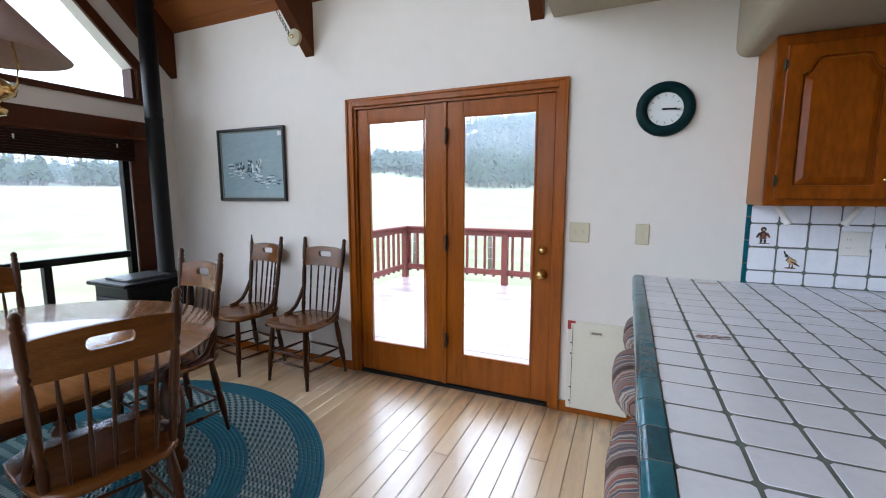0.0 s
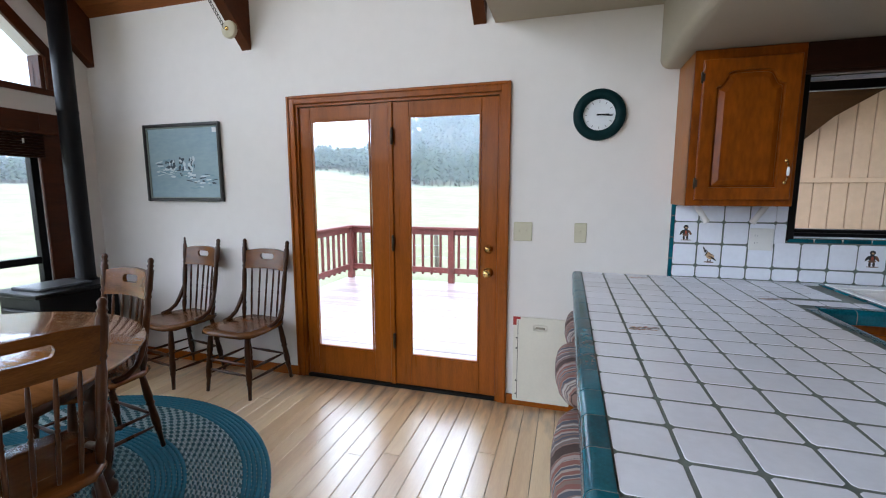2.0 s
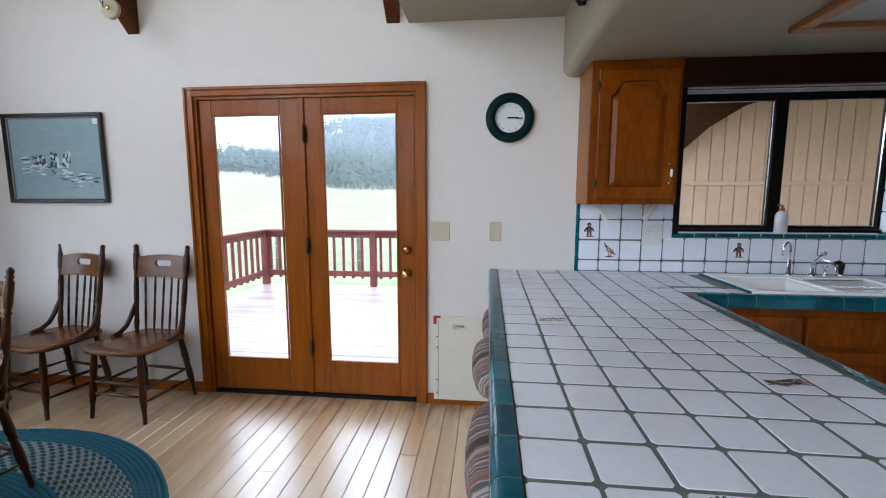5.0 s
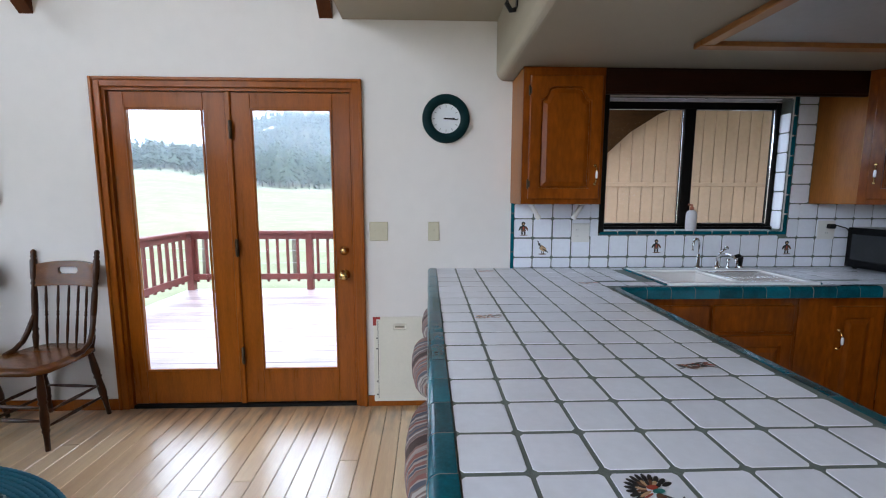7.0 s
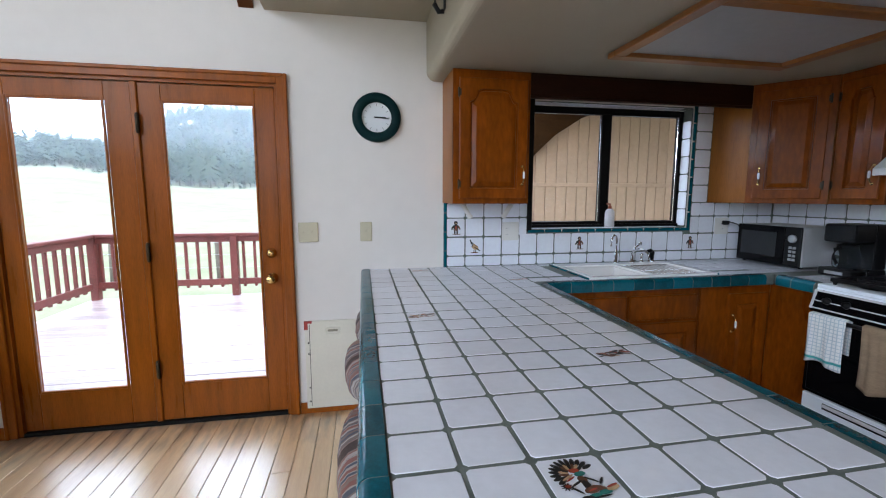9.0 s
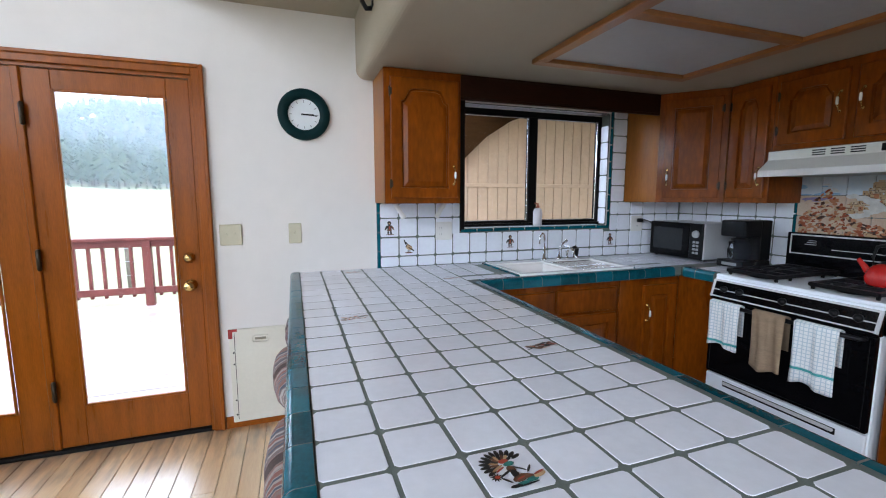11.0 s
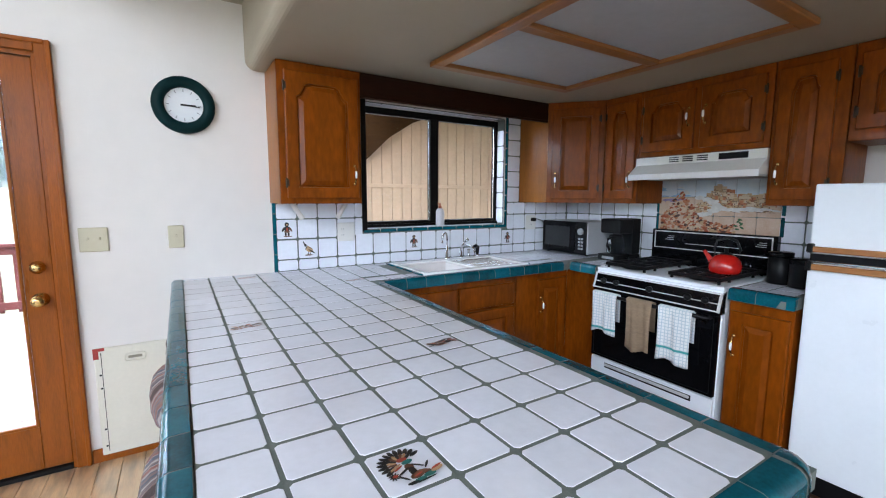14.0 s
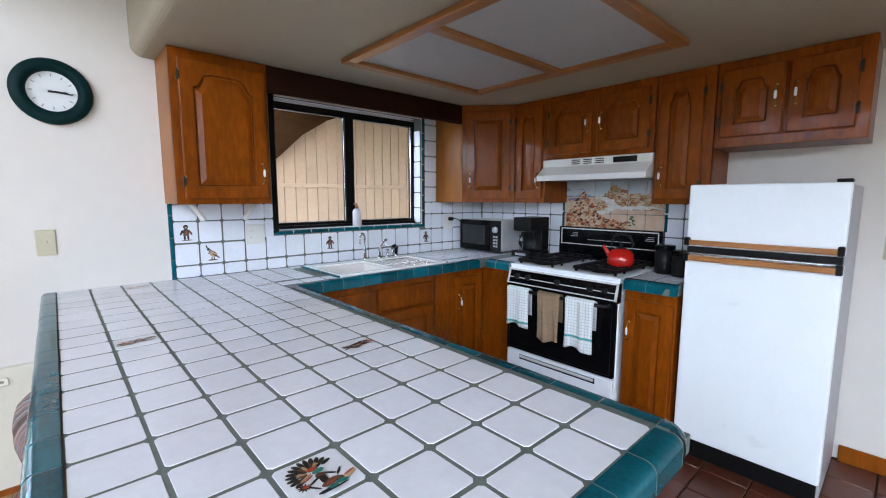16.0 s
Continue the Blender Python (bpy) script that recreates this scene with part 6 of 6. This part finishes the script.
part("label_plate", bx(-0.05, 0.05, -0.1315, -0.129, 0.012, 0.03), GREYP, cm)
sm = thing("glass_tumbler", pose(2.9, 1.985, CZ + 0.004), "small cut glass tumbler beside the cooker", "glass")
b = bmesh.new()
lathe(b, [(0.024, 0), (0.032, 0.004), (0.034, 0.05), (0.033, 0.052), (0.03, 0.05), (0.028, 0.01), (0.003, 0.008)], 14)
part("tumbler", b, JARGLASS, sm)

kt = thing("kettle", pose(2.79, 1.275, 0.952) @ Matrix.Diagonal((0.77, 0.77, 0.95, 1.0)), "glossy red enamel kettle with black handle", "kettle")
b = bmesh.new()
lathe(b, [(0.08, 0.0), (0.095, 0.004), (0.104, 0.02), (0.105, 0.045), (0.095, 0.075), (0.07, 0.1), (0.04, 0.112)], 28)
part("body", b, RED, kt)
b = bmesh.new()
lathe(b, [(0.042, 0.111), (0.038, 0.118), (0.012, 0.122), (0.01, 0.13), (0.016, 0.138), (0.012, 0.146), (0.003, 0.148)], 18)
part("lid", b, BLACKM, kt)
b = bmesh.new()
rod(b, (-0.02, 0.08, 0.06), (-0.035, 0.135, 0.125), [(0.022, 0), (0.015, 0.5), (0.011, 1)], 12)
part("spout", b, RED, kt)
b = bmesh.new()
tube(b, [(0.02, -0.075, 0.085), (0.02, -0.085, 0.14), (0.012, -0.06, 0.19), (0.0, 0.0, 0.21), (-0.012, 0.06, 0.19), (-0.018, 0.07, 0.14), (-0.018, 0.065, 0.095)], 0.009, 8)
part("handle", b, BLACKM, kt)
for x, y, hh in ((2.9, 1.06, 0.17), (2.86, 0.95, 0.15)):
    cn = thing("canister", pose(x, y, CZ + 0.004), "black plastic canister beside the cooker", "canister", "canisters")
    b = bmesh.new()
    lathe(b, [(0.05, 0), (0.054, 0.004), (0.054, hh - 0.03), (0.05, hh - 0.028)], 18)
    part("jar", b, BLACKM, cn)
    b = bmesh.new()
    lathe(b, [(0.056, hh - 0.03), (0.057, hh - 0.004), (0.05, hh), (0.01, hh + 0.001)], 18)
    part("lid", b, BLACKG, cn)

# brass pulley and chain on the beam, hook on the soffit
pu = thing("pulley", pose(-2.07, 2.55, 2.46), "cream porcelain pulley wheel with a short chain", "pulley")
b = bmesh.new()
lathe(b, [(0.05, -0.01), (0.056, -0.006), (0.05, 0.0), (0.056, 0.012), (0.05, 0.018), (0.02, 0.02), (0.018, 0.026), (0.003, 0.028)], 22, YM)
part("wheel", b, IVORY, pu)
b = bmesh.new()
lathe(b, [(0.016, 0.02), (0.012, 0.032), (0.003, 0.034)], 12, YM)
part("hub", b, BRASS, pu)
for k in range(9):
    b = bmesh.new()
    z = 0.02 + 0.021 * k
    x = -0.03 - 0.0125 * k
    pts = [(x + 0.006 * math.cos(a) * (1 if k % 2 else 0.3), -0.02 + 0.006 * math.cos(a) * (0.3 if k % 2 else 1), z + 0.015 * math.sin(a)) for a in [2 * math.pi * i / 8 for i in range(9)]]
    tube(b, pts, 0.0024, 5)
    part("chain_link", b, DARKIRON, pu)
hk = thing("soffit_hook", pose(0.575, 2.2, 2.26), "black iron hook on the edge of the kitchen soffit", "hook")
b = bmesh.new()
tube(b, [(0, 0, 0.05), (-0.02, 0, 0.06), (-0.045, 0, 0.04), (-0.05, 0, 0.0), (-0.03, 0, -0.03), (-0.008, 0, -0.025)], 0.012, 8)
part("hook", b, BLACKM, hk)
part("back_plate", bx(-0.006, 0.0, -0.018, 0.018, -0.02, 0.075, 0.002), BLACKM, hk)

# ---- outside ----
DZ = -0.1
deck = thing("deck", pose(0, 0, 0), "wet reddish wooden deck outside the patio doors", "deck", kind="structure")
rd = random.Random(9)
for i in range(28):
    y0 = WD + T + 0.01 + 0.14 * i
    part("deck_board", bx(-3.62, 0.9, y0, y0 + 0.134, DZ - 0.035, DZ + rd.uniform(-0.001, 0.001), 0.003), DECKW, deck)
DY = WD + T + 0.01 + 0.14 * 28 - 0.06
rail = thing("deck_railing", pose(0, 0, DZ), "red-stained wooden deck railing", "railing")
RT = 0.93


def rail_run(p, q, posts, n):
    p, q = Vector(p), Vector(q)
    d = q - p
    L = d.length
    m = pose(p.x, p.y, 0, 0, 0, math.degrees(math.atan2(d.y, d.x)))
    part("top_rail", bx(-0.07, L + 0.07, -0.07, 0.07, RT - 0.04, RT, 0.006), RAILW, rail, m=m)
    part("upper_rail", bx(0, L, -0.02, 0.02, RT - 0.13, RT - 0.04, 0.004), RAILW, rail, m=m)
    part("lower_rail", bx(0, L, -0.02, 0.02, 0.16, 0.25, 0.004), RAILW, rail, m=m)
    for t in posts:
        part("post", bx(t * L - 0.05, t * L + 0.05, -0.05, 0.05, -0.03, RT - 0.04, 0.005), RAILW, rail, m=m)
    me = mesh("baluster", bx(-0.019, 0.019, -0.019, 0.019, 0.12, RT - 0.041, 0.003), RAILW)
    for k in range(n):
        ob = new("baluster", me)
        ob.parent = rail
        ob.matrix_basis = m @ pose((k + 0.5) * L / n, 0.036, 0)


rail_run((-3.55, DY, 0), (0.85, DY, 0), (0.0, 0.42, 0.82, 1.0), 28)
rail_run((-3.55, WD + T + 0.4, 0), (-3.55, DY - 0.1, 0), (0.0, 0.5), 20)

GRASS = mat("meadow_grass", (0.29, 0.28, 0.18), 0.95, color2=(0.16, 0.18, 0.095), scale=0.1, fine=0.9, bump=0.6, bscale=3)
FOREST = mat("forest_floor", (0.12, 0.1, 0.06), 0.95, color2=(0.06, 0.075, 0.045), scale=0.05, fine=0.6)


def land(x, y):
    d = math.hypot(x, y)
    a = math.atan2(x, y)
    # meadow that swells to the north-west, wooded hill to the north
    z = -1.0 + (0.0295 + 0.038 * math.exp(-((a + 0.55) / 0.13) ** 2)) * max(0.0, min(d, 430) - 12)
    hill = 54 / (1 + math.exp(-(a + 0.42) / 0.035))
    z += hill * (1 / (1 + math.exp(-(d - 305) / 28))) if d > 80 else 0
    return z + 0.15 * math.sin(x * 0.21) * math.sin(y * 0.17) * min(1, d / 30)


def mk_land():
    verts, faces = [], []
    radii = [6, 9, 13, 18, 25, 35, 48, 65, 85, 105, 130, 155, 180, 205, 230, 260, 300, 350, 420, 520, 700, 1100, 2000]
    n = 180
    verts.append((0, 0, -1.05))
    for r in radii:
        for i in range(n):
            t = 2 * math.pi * i / n
            x, y = r * math.sin(t), r * math.cos(t)
            verts.append((x, y, land(x, y)))
    for i in range(n):
        faces.append((0, 1 + i, 1 + (i + 1) % n))
    for k in range(len(radii) - 1):
        for i in range(n):
            a, b_ = 1 + k * n + i, 1 + k * n + (i + 1) % n
            faces.append((a, b_, b_ + n, a + n))
    me = bpy.data.meshes.new("ground")
    me.from_pydata(verts, [], faces)
    me.materials.append(GRASS)
    me.materials.append(FOREST)
    for p in me.polygons:
        c2 = p.center
        p.use_smooth = True
        p.material_index = 1 if math.hypot(c2.x, c2.y) > 190 else 0
    return me


gr = new("ground", mk_land())
tagged(gr, "pale green meadow rising to wooded hills", "ground", kind="structure")
NEEDLE = mat("pine_needles", (0.085, 0.115, 0.075), 0.9, color2=(0.045, 0.07, 0.05), scale=0.3, fine=2, island=0.2, spec=0.1)
TRUNK = mat("pine_trunk", (0.12, 0.08, 0.055), 0.9, scale=2)


def trees(name, count, dist, ang, height, seed, label, nb=45):
    """Pines as tapered trunks with ragged tiers of small boughs."""
    r = random.Random(seed)
    verts, faces, mi = [], [], []
    for _ in range(count):
        a = r.uniform(*ang)
        d = dist[0] + (dist[1] - dist[0]) * r.random() ** 1.0
        x, y = d * math.sin(a), d * math.cos(a)
        z = land(x, y) - 0.3
        h = r.uniform(*height)
        w0 = h * r.uniform(0.2, 0.27)
        base = len(verts)
        for k in range(4):
            t = math.pi / 2 * k
            verts.append((x + 0.02 * h * math.cos(t), y + 0.02 * h * math.sin(t), z))
        verts.append((x, y, z + h))
        for k in range(4):
            faces.append((base + k, base + (k + 1) % 4, base + 4))
            mi.append(1)
        for k in range(nb):
            f = 0.2 + 0.8 * (k + r.random()) / nb
            rr = w0 * min(1.0, 1.25 * (1 - f) ** 0.6) * (0.75 + 0.3 * math.sin(9 * f + 7 * w0)) * r.uniform(0.5, 1.2) + 0.02 * h
            t = r.uniform(0, 2 * math.pi)
            zz_ = z + h * f
            ct, st_ = math.cos(t), math.sin(t)
            px, py = -st_, ct
            ww_ = rr * r.uniform(0.35, 0.6) * (0.55 if nb > 100 else 1)
            drop = rr * r.uniform(0.1, 0.5)
            b0 = len(verts)
            verts += [(x, y, zz_ + rr * 0.35), (x + ct * rr * 0.6 + px * ww_, y + st_ * rr * 0.6 + py * ww_, zz_ - drop * 0.3), (x + ct * rr, y + st_ * rr, zz_ - drop),
                      (x + ct * rr * 0.6 - px * ww_, y + st_ * rr * 0.6 - py * ww_, zz_ - drop * 0.3)]
            faces += [(b0, b0 + 1, b0 + 2), (b0, b0 + 2, b0 + 3)]
            mi += [0] * 2
    me = bpy.data.meshes.new(name)
    me.from_pydata(verts, [], faces)
    me.materials.append(NEEDLE)
    me.materials.append(TRUNK)
    me.polygons.foreach_set("material_index", mi)
    ob = new(name, me)
    return tagged(ob, label, "trees", kind="stuff")


trees("pine_trees", 40, (150, 196), (-0.44, -0.12), (9, 17), 21, "loose stand of tall pines at the meadow edge", 170)
trees("pine_trees", 1900, (205, 425), (-0.72, -0.08), (8, 14), 22, "dense pine wood on the hillside", 60)
trees("pine_trees", 800, (190, 380), (-1.4, -0.9), (7, 13), 23, "pine wood along the far ridge", 60)
trees("pine_trees", 40, (140, 180), (-0.68, -0.2), (1.2, 3), 24, "scattered small pines in the meadow")

# translucent sheets added to imitate the pale distance haze over the hills
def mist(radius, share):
    m = bpy.data.materials.new("haze_sheet")
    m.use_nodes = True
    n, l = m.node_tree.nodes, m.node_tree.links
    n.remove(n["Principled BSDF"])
    clear, veil, blend = n.new("ShaderNodeBsdfTransparent"), n.new("ShaderNodeBsdfTranslucent"), n.new("ShaderNodeMixShader")
    veil.inputs[0].default_value = (0.78, 0.88, 0.97, 1)
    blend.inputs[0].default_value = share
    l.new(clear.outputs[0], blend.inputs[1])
    l.new(veil.outputs[0], blend.inputs[2])
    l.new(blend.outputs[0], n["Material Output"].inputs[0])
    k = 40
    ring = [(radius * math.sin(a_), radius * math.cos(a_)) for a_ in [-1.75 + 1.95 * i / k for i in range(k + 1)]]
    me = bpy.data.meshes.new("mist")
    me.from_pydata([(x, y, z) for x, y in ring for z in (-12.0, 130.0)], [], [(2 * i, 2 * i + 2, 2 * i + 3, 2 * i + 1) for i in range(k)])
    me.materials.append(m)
    ob = tagged(new("mist", me), "translucent sheets imitating pale haze before the wooded hills", "mist", kind="stuff")
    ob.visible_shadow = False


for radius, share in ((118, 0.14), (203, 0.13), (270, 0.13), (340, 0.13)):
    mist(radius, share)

# wire fence beyond the deck
FENCEW = mat("weathered_post", (0.2, 0.17, 0.14), 0.9, vary=0.25, scale=6, stretch=(5, 5, 1))
fe = thing("wire_fence", pose(0, 12.5, 0), "weathered timber posts with sagging wire in the meadow", "fence")
for k in range(6):
    x = -11.5 + 2.6 * k
    z = land(x, 12.5)
    b = bmesh.new()
    rod(b, (x, 0, z - 0.1), (x + 0.03 * (-1) ** k, 0, z + 1.25 + 0.08 * (k % 2)), [(0.075, 0), (0.07, 0.6), (0.062, 0.97), (0.04, 1)], 8)
    part("post", b, FENCEW, fe)
for h in (0.45, 0.8, 1.12):
    b = bmesh.new()
    tube(b, [(-11.5 + 1.3 * k, -0.07, land(-11.5 + 1.3 * k, 12.5) + h - 0.03 * (k % 2)) for k in range(11)], 0.006, 5)
    part("wire", b, GREYP, fe)

# neighbouring porch wall seen by the sink window
pw = thing("porch_wall", pose(0, 0, 0), "beige grooved panel wall under a dark porch roof", "wall", kind="structure")
PY = 5.4
for i in range(35):
    x0 = 1.2 + 0.148 * i
    part("siding_board", bx(x0 + 0.003, x0 + 0.145, PY, PY + 0.03, 1.54, 3.6, 0.004), SIDING, pw)
    part("siding_board", bx(x0 + 0.003, x0 + 0.145, PY, PY + 0.03, -0.6, 1.5, 0.004), SIDING, pw)
for x in (2.6, 3.2, 3.9, 4.6):
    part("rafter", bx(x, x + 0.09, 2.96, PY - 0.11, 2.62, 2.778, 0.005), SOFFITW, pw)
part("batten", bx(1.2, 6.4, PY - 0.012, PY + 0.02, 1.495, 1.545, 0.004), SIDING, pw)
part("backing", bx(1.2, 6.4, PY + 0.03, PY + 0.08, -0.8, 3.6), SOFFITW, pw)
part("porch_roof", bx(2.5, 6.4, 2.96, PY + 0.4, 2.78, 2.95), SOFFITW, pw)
# unseen wall added to cut the light on the siding's right part
part("end_wall", bx(5.6, 5.7, 2.96, PY - 0.12, -0.6, 2.78), SIDING, pw)
# dark arched panel added before the siding, imitating the shadowed roof
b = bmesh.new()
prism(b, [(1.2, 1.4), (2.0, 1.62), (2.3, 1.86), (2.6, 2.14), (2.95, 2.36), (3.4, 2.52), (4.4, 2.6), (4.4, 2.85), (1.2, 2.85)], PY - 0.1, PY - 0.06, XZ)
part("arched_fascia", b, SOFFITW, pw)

# ---- floor pieces ----
fl = bpy.data.objects["floor"]
rf = random.Random(14)
PW = 0.098
for i in range(50):
    x0 = WL + 0.002 + PW * i
    if x0 + PW > 1.12:
        break
    y = WB + rf.uniform(0.2, 1.4)
    y0 = WB
    while y0 < WD - 0.01:
        y = min(WD - 0.001, y0 + rf.uniform(1.5, 3.0))
        if WD - y < 0.3:
            y = WD - 0.001
        if y > WB:
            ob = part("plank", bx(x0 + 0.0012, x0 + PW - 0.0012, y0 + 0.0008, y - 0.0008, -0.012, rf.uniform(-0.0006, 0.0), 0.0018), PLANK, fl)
        y0 = y
FT = None
for i in range(10):
    for j in range(29):
        x0, y0 = 1.12 + 0.205 * i, -3.6 + 0.205 * j
        if FT is None:
            FT = tile_mesh("floor_tile", 0.197, 0.197, REDTILE, th=0.011, r=0.006, edge=0.003)
        if x0 + 0.1 < WR and y0 < 2.3:
            ob = new("floor_tile", FT)
            ob.parent = fl
            ob.matrix_basis = pose(x0 + 0.1, y0 + 0.1, -0.012)
